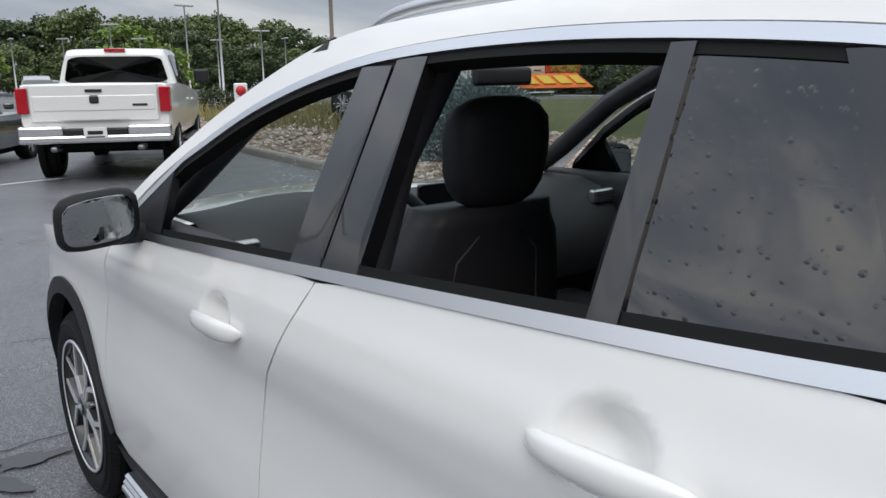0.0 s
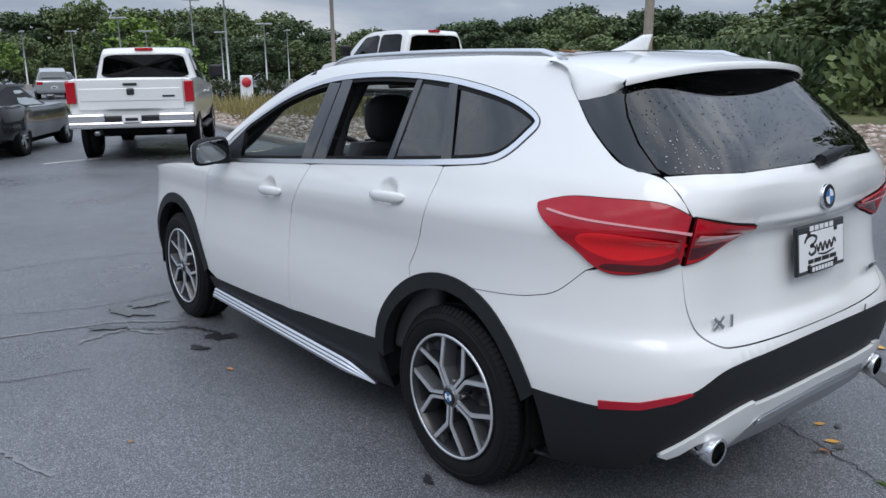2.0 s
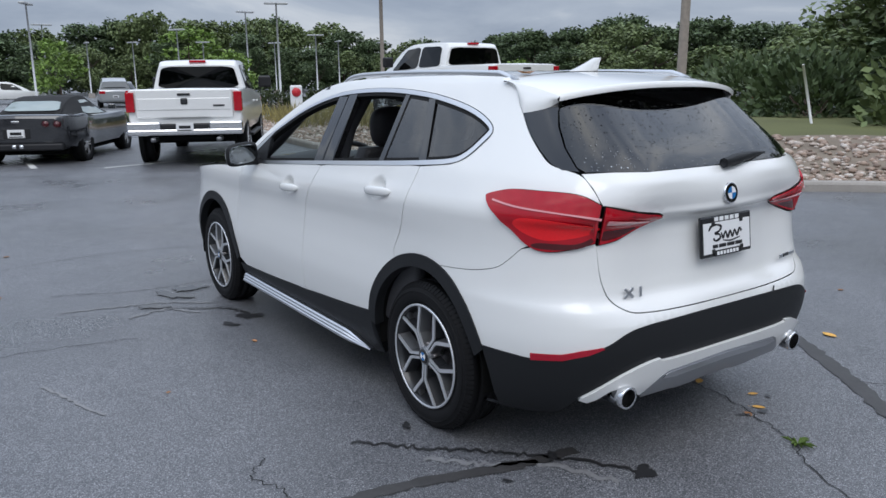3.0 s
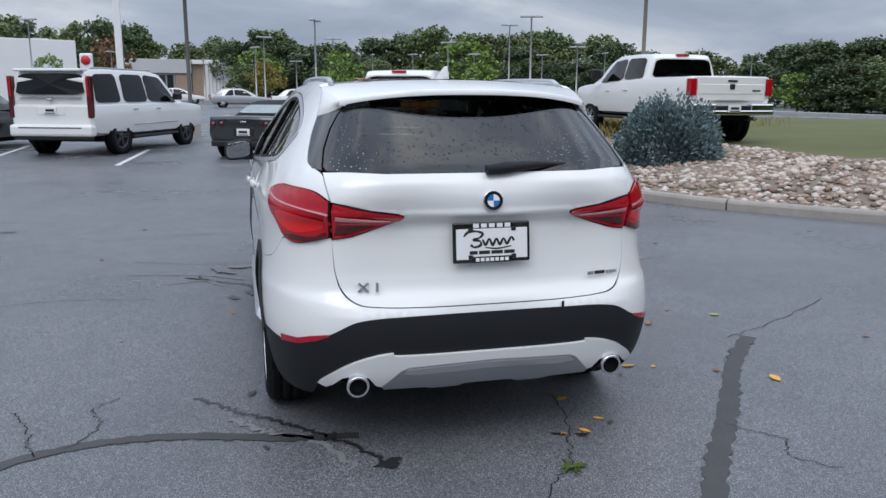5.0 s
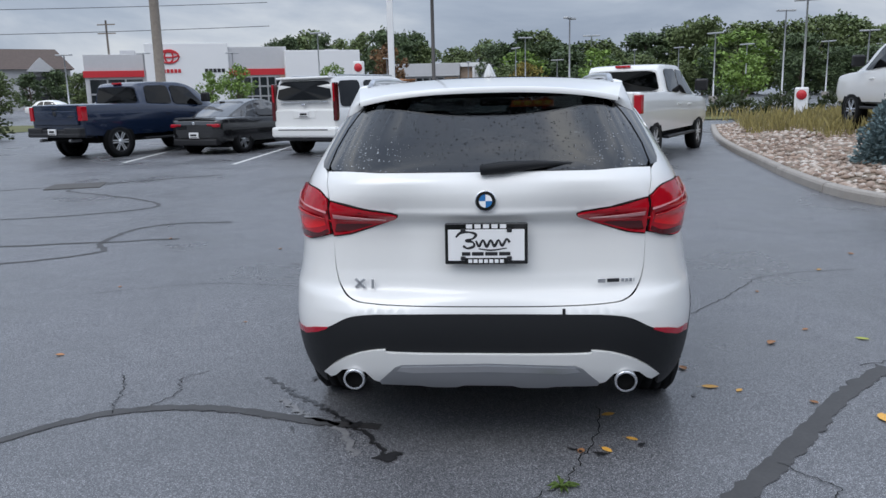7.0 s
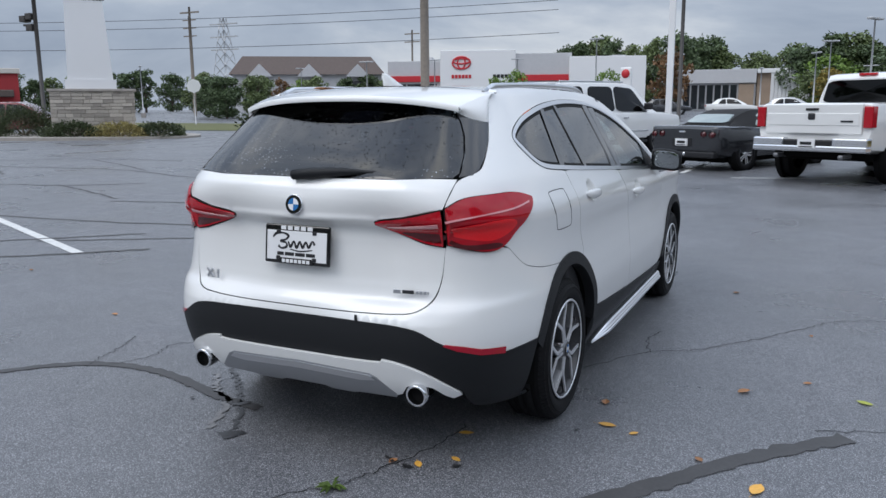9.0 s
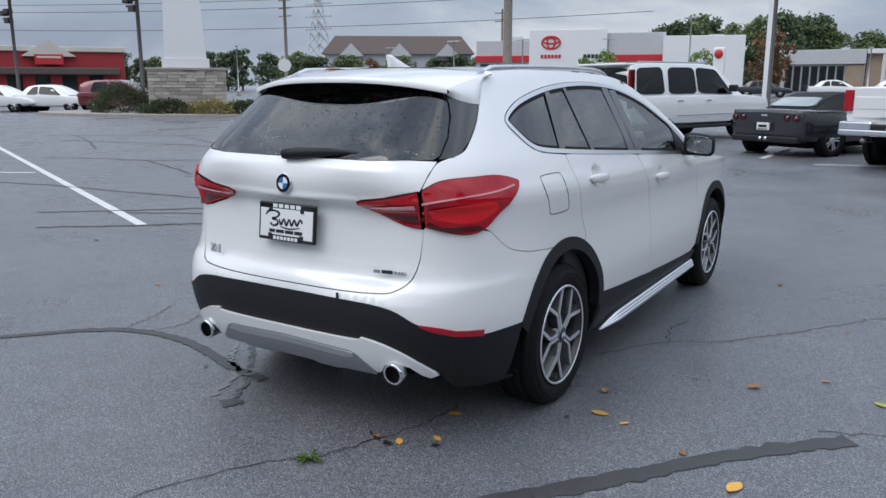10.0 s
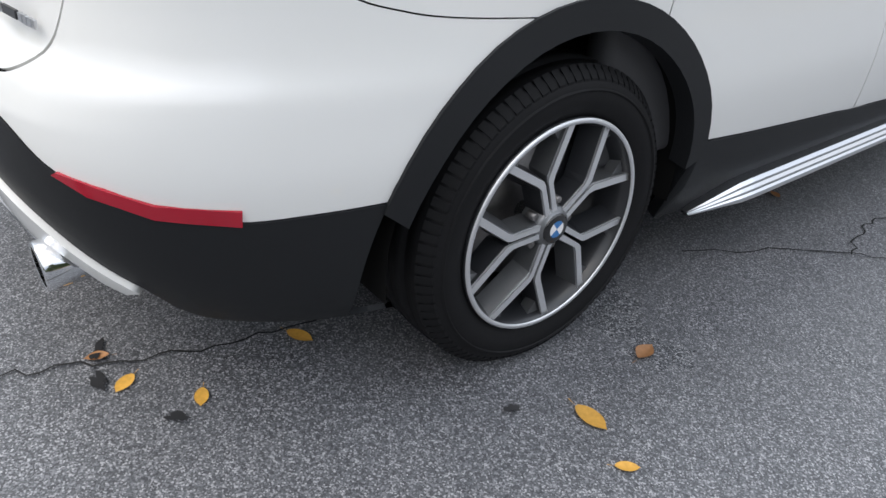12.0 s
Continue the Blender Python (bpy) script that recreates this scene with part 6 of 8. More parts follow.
def shrub(name, label, category, x, y, z, rx, ry, rz, mat, count, leaf, seed, up=.0):
    """A rounded shrub of many small sprays over short stems."""
    rng = random.Random(seed)
    v, f = [], []
    for k in range(count):
        a, e_ = rng.uniform(0, 6.28), math.asin(rng.uniform(-.15, 1))
        r = rng.uniform(.66, 1.04) * (1 + .13 * math.sin(3 * a + seed) + .1 * math.sin(5 * a + e_ * 4) + .07 * math.sin(9 * a + seed) * math.sin(7 * e_ + 2 * a))
        d = Vector((math.cos(a) * math.cos(e_), math.sin(a) * math.cos(e_), math.sin(e_)))
        p = Vector((d.x * rx * r, d.y * ry * r, max(.02, d.z * rz * r + .12 * rz)))
        out = (d + Vector((rng.gauss(0, .4), rng.gauss(0, .4), rng.gauss(up, .4)))).normalized()
        w = out.cross(Vector((rng.gauss(0, 1), rng.gauss(0, 1), rng.gauss(0, 1)))).normalized()
        s1 = leaf * rng.uniform(.6, 1.3)
        b0 = len(v)
        v += [p, p + out * s1 * .5 + w * s1 * .28, p + out * s1, p + out * s1 * .5 - w * s1 * .28]
        f.append((b0, b0 + 1, b0 + 2, b0 + 3))
    t = thing(name, label, category, at=pose(x, y, z))
    mesh_part("foliage", v, f, mat, t, smooth=False)
    v, f = [], []
    for k in range(7):
        a = 2 * math.pi * k / 7
        b0 = len(v)
        vv, ff = tube([(0, 0, -.05), (.3 * rx * math.cos(a), .3 * ry * math.sin(a), .35 * rz), (.6 * rx * math.cos(a), .6 * ry * math.sin(a), .7 * rz)], [.035, .022, .01], 6)
        v += vv; f += [tuple(i + b0 for i in q) for q in ff]
    mesh_part("stem", v, f, BARK, t)
    return t


SP = "low spreading blue spruce in the gravel bed"
shrub("blue_spruce", SP, "shrub", 6.55, 9.0, .30, .92, .85, .95, BLUE_N, 17000, .075, 3, .15)
shrub("low_shrub", "clipped dark green mound shrub by the sign", "shrub", -32.2, 21.0, .30, 2.0, 1.5, 1.15, SHRUB, 11000, .085, 5)
for k, (x, y, rx, rz) in enumerate(((-28.6, 20.8, 1.3, .55), (-26.6, 21.6, 1.4, .5), (-25.2, 22.6, 1.2, .5))):
    shrub("low_shrub", "straggling reddish low shrub by the sign", "shrub", x, y, .28, rx, 1.0, rz, DRY_G if k == 1 else SHRUB, 4000, .10, 8 + k)
shrub("low_shrub", "clipped green shrub beside the drive", "shrub", -20.5, 24.5, .33, 1.2, 1.1, 1.2, SHRUB, 1500, .18, 14)
for k, (x, y) in enumerate(((12.4, 33), (15.0, 33.5), (10.2, 33.2))):
    shrub("low_shrub", "clipped round green shrub on the far verge", "shrub", x, y, land(33) + .05, 1.1, .9, .75, SHRUB, 900, .18, 20 + k)
for k, (x, y, rx, rz) in enumerate(((18.5, 9.5, 1.8, 1.6), (16.8, 5.2, 1.8, 1.7), (16.5, 2.6, 1.7, 2.0), (15.6, .3, 1.8, 2.2), (21.5, 13.5, 2.2, 1.6))):
    shrub("wild_shrub", "dense wild green bush at the edge of the verge", "shrub", x, y, .35, rx, rx, rz, GREEN_M if k % 2 else GREEN_D, 2600, .26, 30 + k, .2)
# dry ornamental grass: tufts along the back of the bed
rng = random.Random(9)
v, f = [], []
for k in range(5200):
    s0 = rng.uniform(0, 9)
    c, nn = on_edge(s0 + 1.0)
    d = rng.uniform(.8, 4.5) + (s0 > 6) * 1.2
    q = c + nn * d
    if rng.random() < .3:
        q = np.array([rng.uniform(6.5, 16), rng.uniform(17.5, 24)])
        d = 5
    L_ = rng.uniform(.14, .46)
    a = rng.uniform(0, 6.28)
    z0 = mound(q[0], q[1], d) - .02
    b0 = len(v)
    dx, dy = .012 * math.cos(a), .012 * math.sin(a)
    lx, ly = rng.gauss(0, .12) * L_, rng.gauss(0, .12) * L_
    v += [(q[0] - dx, q[1] - dy, z0), (q[0] + dx, q[1] + dy, z0), (q[0] + lx + dx * .8, q[1] + ly + dy * .8, z0 + L_ * .7), (q[0] + lx * 2, q[1] + ly * 2, z0 + L_)]
    f.append((b0, b0 + 1, b0 + 2, b0 + 3))
tagged(mesh_part("dry_grass", v, f, DRY_G, smooth=False), "tall dry yellow-green ornamental grass behind the gravel", "grass", kind="stuff")


# ---- parked vehicles ----
def paint(name, color, rough=.3, metal=0.0):
    return material(name, color, rough, metal=metal, coat=1.0, blotch=.03, blotch_scale=1.5)


P_NAVY = paint("navy_paint", (.010, .022, .055), .25, .3)
P_BLACK = paint("black_paint", (.010, .010, .011), .2)
P_GREY = paint("dark_grey_metallic_paint", (.034, .036, .041), .22, .4)
P_RED = paint("maroon_paint", (.14, .012, .02), .25, .3)
P_SILVER = paint("silver_paint", (.42, .43, .44), .3, .6)
P_BRIGHT_RED = paint("red_paint", (.42, .02, .02), .3)
DARK_GLASS = glass("dark_car_glass", (.03, .034, .038), ior=1.4)
# opaque: daylight seen through the soft top's windows is put into this colour
DAYLIGHT_PANE = material("opaque_daylight_pane", (.26, .31, .30), .06, coat=.5, blotch=.2, blotch_scale=4)
CANVAS = material("black_canvas", (.014, .014, .015), .85, grain=.2, scale=200)


def loft(name, secs, mat, parent, label="", caps=True):
    """Skin over half sections (x, y, z) from bottom to top, mirrored in x."""
    full = [[(-p[0], p[1], p[2]) for p in s_[::-1]] + list(s_) for s_ in secs]
    m = len(full[0])
    v = [p for s_ in full for p in s_]
    f = [(i * m + j, i * m + j + 1, (i + 1) * m + j + 1, (i + 1) * m + j) for i in range(len(full) - 1) for j in range(m - 1)]
    f = [q[::-1] for q in f]
    f += [((i + 1) * m, (i + 1) * m + m - 1, i * m + m - 1, i * m) for i in range(len(full) - 1)]
    if caps:
        for end, s_ in ((0, full[0]), (1, full[-1])):
            b0 = len(v)
            v += s_
            f.append(tuple(range(b0, b0 + m)) if not end else tuple(range(b0, b0 + m))[::-1])
    ob = mesh_part(name, v, f, mat, parent, label, True)
    bm = bmesh.new(); bm.from_mesh(ob.data)
    bmesh.ops.recalc_face_normals(bm, faces=bm.faces)
    for e_ in bm.edges:
        if len(e_.link_faces) == 2 and e_.calc_face_angle(0) > radians(38):
            e_.smooth = False
    bm.to_mesh(ob.data); bm.free()
    return ob


def far_wheel(parent, x, y, r, sg, rim_mat, spokes=5, width=.24):
    w = thing("wheel", "wheel with alloy rim and black tyre", "x")
    del w["category"]
    w.parent = parent
    w.matrix_basis = pose(x, y, r, 0, 0, 0 if sg > 0 else 180)
    v, f = lathe([(-width, r * .6), (-width, r * .93), (-width * .9, r), (-width * .12, r), (-.005, r * .94), (.004, r * .80), (-.004, r * .68), (-.03, r * .66)], 36)
    mesh_part("tyre", v, f, RUBBER, w)
    v, f = lathe([(-.02, r * .69), (.001, r * .68), (.0, r * .63), (-.07, r * .60), (-.09, .01)], 36)
    mesh_part("rim", v, f, RIM_DARK, w)
    v, f = [], []
    for k in range(spokes):
        spoke_poly([(.03, -.035), (r * .64, -.05), (r * .64, -.015), (.05, -.004)], -.05, -.012, 2 * math.pi * k / spokes, v, f)
        spoke_poly([(.03, .004), (r * .64, .015), (r * .64, .05), (.03, .035)], -.05, -.012, 2 * math.pi * k / spokes, v, f)
    mesh_part("spoke_face", v, f, rim_mat, w, smooth=False)
    v, f = lathe([(-.06, .07), (-.010, .06), (-.006, .005)], 20)
    mesh_part("hub", v, f, rim_mat, w)
    return w


def dense(rows_, per=4):
    """More stations between the given ones, on a curve that never overshoots them."""
    A_ = np.array(rows_, float)
    y = A_[:, 0]
    fine = np.concatenate([np.linspace(y[k], y[k + 1], per, endpoint=False) for k in range(len(y) - 1)] + [y[-1:]])
    cols = [fine]
    for c in range(1, A_.shape[1]):
        p, h_ = A_[:, c], np.diff(y)
        d = np.diff(p) / h_
        m = np.zeros(len(y))
        m[0], m[-1] = d[0], d[-1]
        both = d[1:] * d[:-1] > 0
        m[1:-1][both] = 2 * d[1:][both] * d[:-1][both] / (d[1:] + d[:-1])[both]
        i_ = np.clip(np.searchsorted(y, fine, side="right") - 1, 0, len(y) - 2)
        t_ = (fine - y[i_]) / h_[i_]
        cols.append((2*t_**3 - 3*t_**2 + 1) * p[i_] + (t_**3 - 2*t_**2 + t_) * h_[i_] * m[i_] + (-2*t_**3 + 3*t_**2) * p[i_ + 1] + (t_**3 - t_**2) * h_[i_] * m[i_ + 1])
    return [tuple(float(q) for q in r) for r in np.array(cols).T]


def rounded_unit(r=.16, n=4):
    """Corner-rounded unit square, counter-clockwise."""
    pts = []
    for cx, cy, a0 in ((1 - r, 1 - r, 0), (r, 1 - r, 90), (r, r, 180), (1 - r, r, 270)):
        pts += [(cx + r * math.cos(radians(a0 + 90 * k / n)), cy + r * math.sin(radians(a0 + 90 * k / n))) for k in range(n + 1)]
    return pts


def pane_mesh(place, inward, flip, name, mat, parent):
    """A rounded pane: place(u, v) gives its points, inward the way its edge folds."""
    ring = [place(u, v_) for u, v_ in rounded_unit()]
    n_ = len(ring)
    v = [place(.5, .5)] + ring + [tuple(np.array(p) + np.array(inward)) for p in ring]
    f = [(0, 1 + k, 1 + (k + 1) % n_) for k in range(n_)] + [(1 + k, 1 + n_ + k, 1 + n_ + (k + 1) % n_, 1 + (k + 1) % n_) for k in range(n_)]
    return mesh_part(name, v, [q[::-1] for q in f] if flip else f, mat, parent, smooth=False)


def vehicle(name, label, category, where, heading, mat, low, cab, wheels, windows, rear_glass, glass_mat=None, cab_mat=None, extras=None, group="parked cars", rim=None, spokes=5, front_glass=None):
    """low: (y, bottom, top, half width) stations from the tail; cab: (y, base, top, base half width, top half width)."""
    x0, y0, z0 = where
    t = thing(name, label, category, group, at=pose(x0, y0, z0, .4, 0, -heading))
    gm = glass_mat or DARK_GLASS
    low = dense(low)
    secs = [[(0, y, b), (w * .82, y, b), (w * .95, y, b + .06), (w, y, b + (c - b) * .35), (w * .995, y, b + (c - b) * .62), (w * .985, y, c - .06), (w * .965, y, c - .016), (w * .91, y, c), (0, y, c + .014)] for y, b, c, w in low]
    loft("body", secs, mat, t)
    if cab:
        cab = dense(cab)
        secs = [[(0, y, b - .02), (wb, y, b - .02), (wb * .5 + wt * .5, y, b + (c - b) * .5), (wt, y, c - .055), (wt * .965, y, c - .014), (wt * .86, y, c), (0, y, c + .012)] for y, b, c, wb, wt in cab]
        loft("cabin", secs, cab_mat or mat, t)

        def cab_at(y, u):
            ks = [s_[0] for s_ in cab]
            b, c, wb, wt = (float(np.interp(y, ks, [s_[k] for s_ in cab])) for k in (1, 2, 3, 4))
            z = b + (c - .07 - b) * u
            return z, (wb + (wt - wb) * (z - b) / max(.05, c - .07 - b)) + .022
        for ya, yb, yc, yd in windows:   # bottom rear, bottom front, top front, top rear
            for sg in (1, -1):
                def side_at(u, q, ya=ya, yb=yb, yc=yc, yd=yd, sg=sg):
                    yy = (ya + (yb - ya) * u) * (1 - q) + (yd + (yc - yd) * u) * q
                    z, w = cab_at(yy, .07 + .88 * q)
                    return (sg * w, yy, z)
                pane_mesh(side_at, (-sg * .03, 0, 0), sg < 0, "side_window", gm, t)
        for spec, nm, back in ((rear_glass, "rear_window", True), (front_glass, "windscreen", False)):
            if spec:
                def end_at(u, q, spec=spec, back=back):
                    yb_, zb_, wb_, yt_, zt_, wt_ = spec
                    k = 2 * u - 1
                    y = yb_ + (yt_ - yb_) * q + (-.028 if back else .05) * (1 - k * k)
                    return ((wb_ + (wt_ - wb_) * q) * k, y, zb_ + (zt_ - zb_) * q)
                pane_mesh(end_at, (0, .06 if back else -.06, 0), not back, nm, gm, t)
    for yw, r, wx in wheels:
        for sg in (1, -1):
            # flat black disc on the uncut body stands in for the shaded wheel opening
            v, f = lathe([(0, .02), (0, r + .075), (-.10, r + .075)], 32)
            ob = mesh_part("wheel_arch", [(p[0] * sg + sg * (wx - .012), p[1] + yw, p[2] + r + .02) for p in v if True], f, INNER, t)
            far_wheel(t, sg * (wx + .004), yw, r, sg, rim or RIM_FACE, spokes)
    for item in extras or ():
        nm, lo, hi, bev, m_ = item[:5]
        part(nm, box_bm(lo, hi, bev), m_, t, item[5] if len(item) > 5 else "", smooth=False)
    return t


def pair(nm, lo, hi, bev, m_, label=""):
    return [(nm, lo, hi, bev, m_, label), (nm, (-hi[0], lo[1], lo[2]), (-lo[0], hi[1], hi[2]), bev, m_, label)]


def plate_extra(y, z):
    return [("plate", (-.15, y - .012, z - .075), (.15, y + .02, z + .075), .004, PLATE_WHITE, "white dealer plate"), ("plate_bar", (-.10, y - .016, z - .02), (.10, y - .008, z + .03), 0, INK), ("plate_bar", (-.12, y - .016, z - .062), (.12, y - .008, z - .045), 0, INK)]


def pickup(label, where, heading, mat, chrome, glass_mat, L=5.85, lift=0.0, lights=RED_LENS, rim=None, group="parked cars", wide=1.0):
    b, h = .50 + lift, 1.37 + lift
    low = [(.10, b + .12, h - .02, .97), (.16, b + .05, h, .99), (1.2, b, h, 1.0), (1.9, b, h, 1.0), (2.4, b, h - .02, 1.0), (4.3, b, h - .12, 1.0), (4.9, b, h - .14, 1.0), (5.5, b, h - .20, .97), (5.72, b + .05, h - .30, .92), (L, b + .1, h - .5, .85)]
    cab = [(1.98, h - .05, h + .44, .90, .74), (2.10, h - .05, h + .53, .92, .76), (2.6, h - .06, h + .56, .93, .77), (3.4, h - .10, h + .55, .93, .77), (3.9, h - .12, h + .46, .93, .74), (4.75, h - .15, h - .08, .92, .80)]
    ex = pair("tail_lamp", (.86, .045, h - .40), (1.005, .22, h - .05), .012, lights, "red tail lamp")
    ex += [("tailgate", (-.84, .05, b + .36), (.84, .14, h - .005), .02, mat), ("tailgate_recess", (-.80, .040, b + .50), (.80, .07, h - .16), .012, mat), ("tailgate_handle", (-.11, .030, h - .115), (.11, .06, h - .075), .006, INK), ("badge", (-.06, .026, h - .27), (.06, .05, h - .16), .02, RIM_DARK), ("badge_bar", (.50, .028, h - .31), (.70, .05, h - .28), .003, RIM_DARK),
           ("bumper", (-1.0, -.08, b + .06), (1.0, .12, b + .17), .03, chrome), ("bumper_corner", (.42, -.07, b + .14), (1.0, .12, b + .30), .03, chrome), ("bumper_corner", (-1.0, -.07, b + .14), (-.42, .12, b + .30), .03, chrome), ("bumper_step", (-.42, -.06, b + .12), (.42, .12, b + .26), .02, INK),
           ("brake_lamp", (-.16, 1.985, h + .50), (.16, 2.06, h + .545), .01, RED_LENS), ("tow_bar", (-.5, .1, b - .04), (.5, .5, b + .06), .03, INNER)] + plate_extra(-.092, b + .20)
    ex += pair("exhaust_tip", (.52, -.05, b - .06), (.62, .3, b + .02), .03, RIM_GREY)
    ex += pair("door_handle", (.985, 2.75, h - .30), (1.02, 2.95, h - .26), .008, mat) + pair("door_handle", (.985, 3.65, h - .32), (1.02, 3.85, h - .28), .008, mat)
    ex += pair("door_mirror", (1.02, 4.05, h - .02), (1.30, 4.17, h + .24), .04, INK if mat is not WHITE else INK)
    ex += pair("running_board", (.90, 1.95, b - .10), (1.03, 4.2, b - .04), .02, INK)
    ex += [("underbody", (-.8, .6, b - .12), (.8, 5.2, b + .06), .03, INNER)]
    return vehicle("pickup_truck", label, "pickup truck", where, heading, mat, low, cab, [(1.15, .40 + lift * .3, .99), (4.72, .40 + lift * .3, .99)],
                   [(2.18, 3.05, 3.02, 2.22), (3.12, 4.30, 3.80, 3.10)], (1.962, h + .0, .80, 1.966, h + .42, .70), glass_mat, None, ex, group, rim, 6, (4.76, h - .055, .80, 3.945, h + .43, .68))


STALL_PICKUP = "white crew-cab pickup truck with chrome bumper, parked in a stall"
pickup(STALL_PICKUP, (1.60, 11.47, land(12.5)), 26, WHITE, CHROME, DARK_GLASS)
pickup("navy blue crew-cab pickup truck with black bumper, parked in a stall", (-11.4, 15.1, land(16)), 23, P_NAVY, INK, DARK_GLASS)
pickup("white heavy-duty pickup truck with chrome wheels, parked on the grass mound", (9.23, 10.93, .50), -1.2, WHITE, CHROME, DARK_GLASS, lift=.05, rim=CHROME)

# full-size white SUV
h = 1.14
vehicle("large_suv", "large white SUV with black wheels and tall tail lamps", "car", (-4.9, 14.95, land(16)), 22, WHITE,
        [(.0, .62, h - .06, .90), (.08, .50, h, .97), (.35, .44, h, 1.0), (1.0, .42, h, 1.02), (2.6, .40, h, 1.02), (4.2, .40, h - .01, 1.02), (4.95, .42, h - .05, 1.01), (5.45, .45, h - .11, .97), (5.68, .5, h - .32, .88)],
        [(.05, h - .02, 1.66, .92, .80), (.14, h - .02, 1.84, .94, .81), (.40, h - .02, 1.89, .95, .81), (1.0, h - .02, 1.91, .96, .81), (2.6, h - .02, 1.91, .97, .81), (3.3, h - .02, 1.85, .97, .80), (3.85, h - .03, 1.55, .97, .80), (4.40, h - .06, h + .02, .96, .85)],
        [(1.08, .41, .99), (4.35, .41, .99)], [(.22, 1.20, 1.18, .30), (1.36, 2.40, 2.38, 1.40), (2.48, 3.95, 3.30, 2.46)], (-.005, h + .20, .80, .09, 1.79, .74), DARK_GLASS, None,
        pair("tail_lamp", (.865, -.025, .84), (.965, .12, 1.74), .02, RED_DARK, "tall dark red tail lamp") + pair("lamp_tip", (.875, -.032, 1.30), (.93, .02, 1.72), .012, RED_LENS)
        + [("rear_bumper", (-.97, -.10, .44), (.97, .14, .70), .06, WHITE), ("bumper_strip", (-.74, -.108, .62), (.74, 0, .645), .006, INK), ("bumper_lower", (-.90, -.06, .36), (.90, .12, .46), .03, INK), ("spoiler", (-.78, -.05, 1.835), (.78, .34, 1.895), .025, WHITE), ("tailgate_trim", (-.74, -.030, 1.285), (.74, .03, 1.30), .004, CHROME), ("number_recess", (-.34, -.012, .90), (.34, .06, 1.10), .02, WHITE), ("badge", (-.06, -.03, 1.20), (.06, .02, 1.26), .015, CHROME)]
        + plate_extra(-.03, 1.0) + pair("roof_rail", (.66, .5, 1.90), (.70, 3.1, 1.945), .012, SATIN) + pair("chrome_strip", (1.012, 1.6, .64), (1.03, 3.85, .665), .004, CHROME) + pair("door_handle", (.99, 1.62, .99), (1.035, 1.84, 1.02), .008, CHROME) + pair("door_handle", (.99, 2.72, .99), (1.035, 2.94, 1.02), .008, CHROME) + pair("door_mirror", (1.0, 3.62, 1.20), (1.24, 3.74, 1.38), .04, INK) + pair("sill_board", (.93, 1.6, .33), (1.02, 3.85, .40), .02, INK) + [("underbody", (-.85, .5, .30), (.85, 5.2, .5), .03, INNER)], rim=RIM_DARK)
# black coupe
h = .92
vehicle("coupe", "black two-door coupe with red tail lamps", "car", (-8.1, 15.9, land(17)), 18, P_BLACK,
        [(.0, .45, h - .16, .60), (.05, .36, h - .05, .74), (.16, .30, h - .01, .83), (.5, .26, h + .02, .89), (1.3, .24, h + .01, .905), (2.6, .22, h, .905), (3.6, .22, h - .06, .90), (4.3, .26, h - .18, .84), (4.66, .34, h - .34, .70)],
        [(.62, h - .02, h + .03, .72, .62), (1.1, h - .01, h + .24, .80, .60), (1.7, h, 1.36, .82, .58), (2.1, h, 1.395, .83, .58), (2.5, h, 1.36, .83, .58), (2.9, h - .01, 1.18, .83, .62), (3.45, h - .03, h, .82, .70)],
        [(.92, .335, .88), (3.76, .335, .88)], [(1.15, 1.62, 1.66, 1.45), (1.66, 3.1, 2.58, 1.72)], (.72, h + .045, .60, 1.55, 1.345, .50), DARK_GLASS, None,
        pair("tail_lamp", (.40, .0, .70), (.78, .16, .79), .025, RED_LENS, "slim red tail lamp") + [("boot_lip", (-.62, .02, h + .0), (.62, .14, h + .03), .008, P_BLACK), ("badge", (-.04, -.02, .76), (.04, .05, .84), .015, CHROME), ("diffuser", (-.7, -.02, .24), (.7, .2, .40), .03, INK)] + plate_extra(-.03, .50) + pair("door_mirror", (.90, 2.75, .98), (1.08, 2.85, 1.10), .03, P_BLACK) + [("underbody", (-.75, .4, .16), (.75, 4.2, .3), .03, INNER)], rim=SATIN)
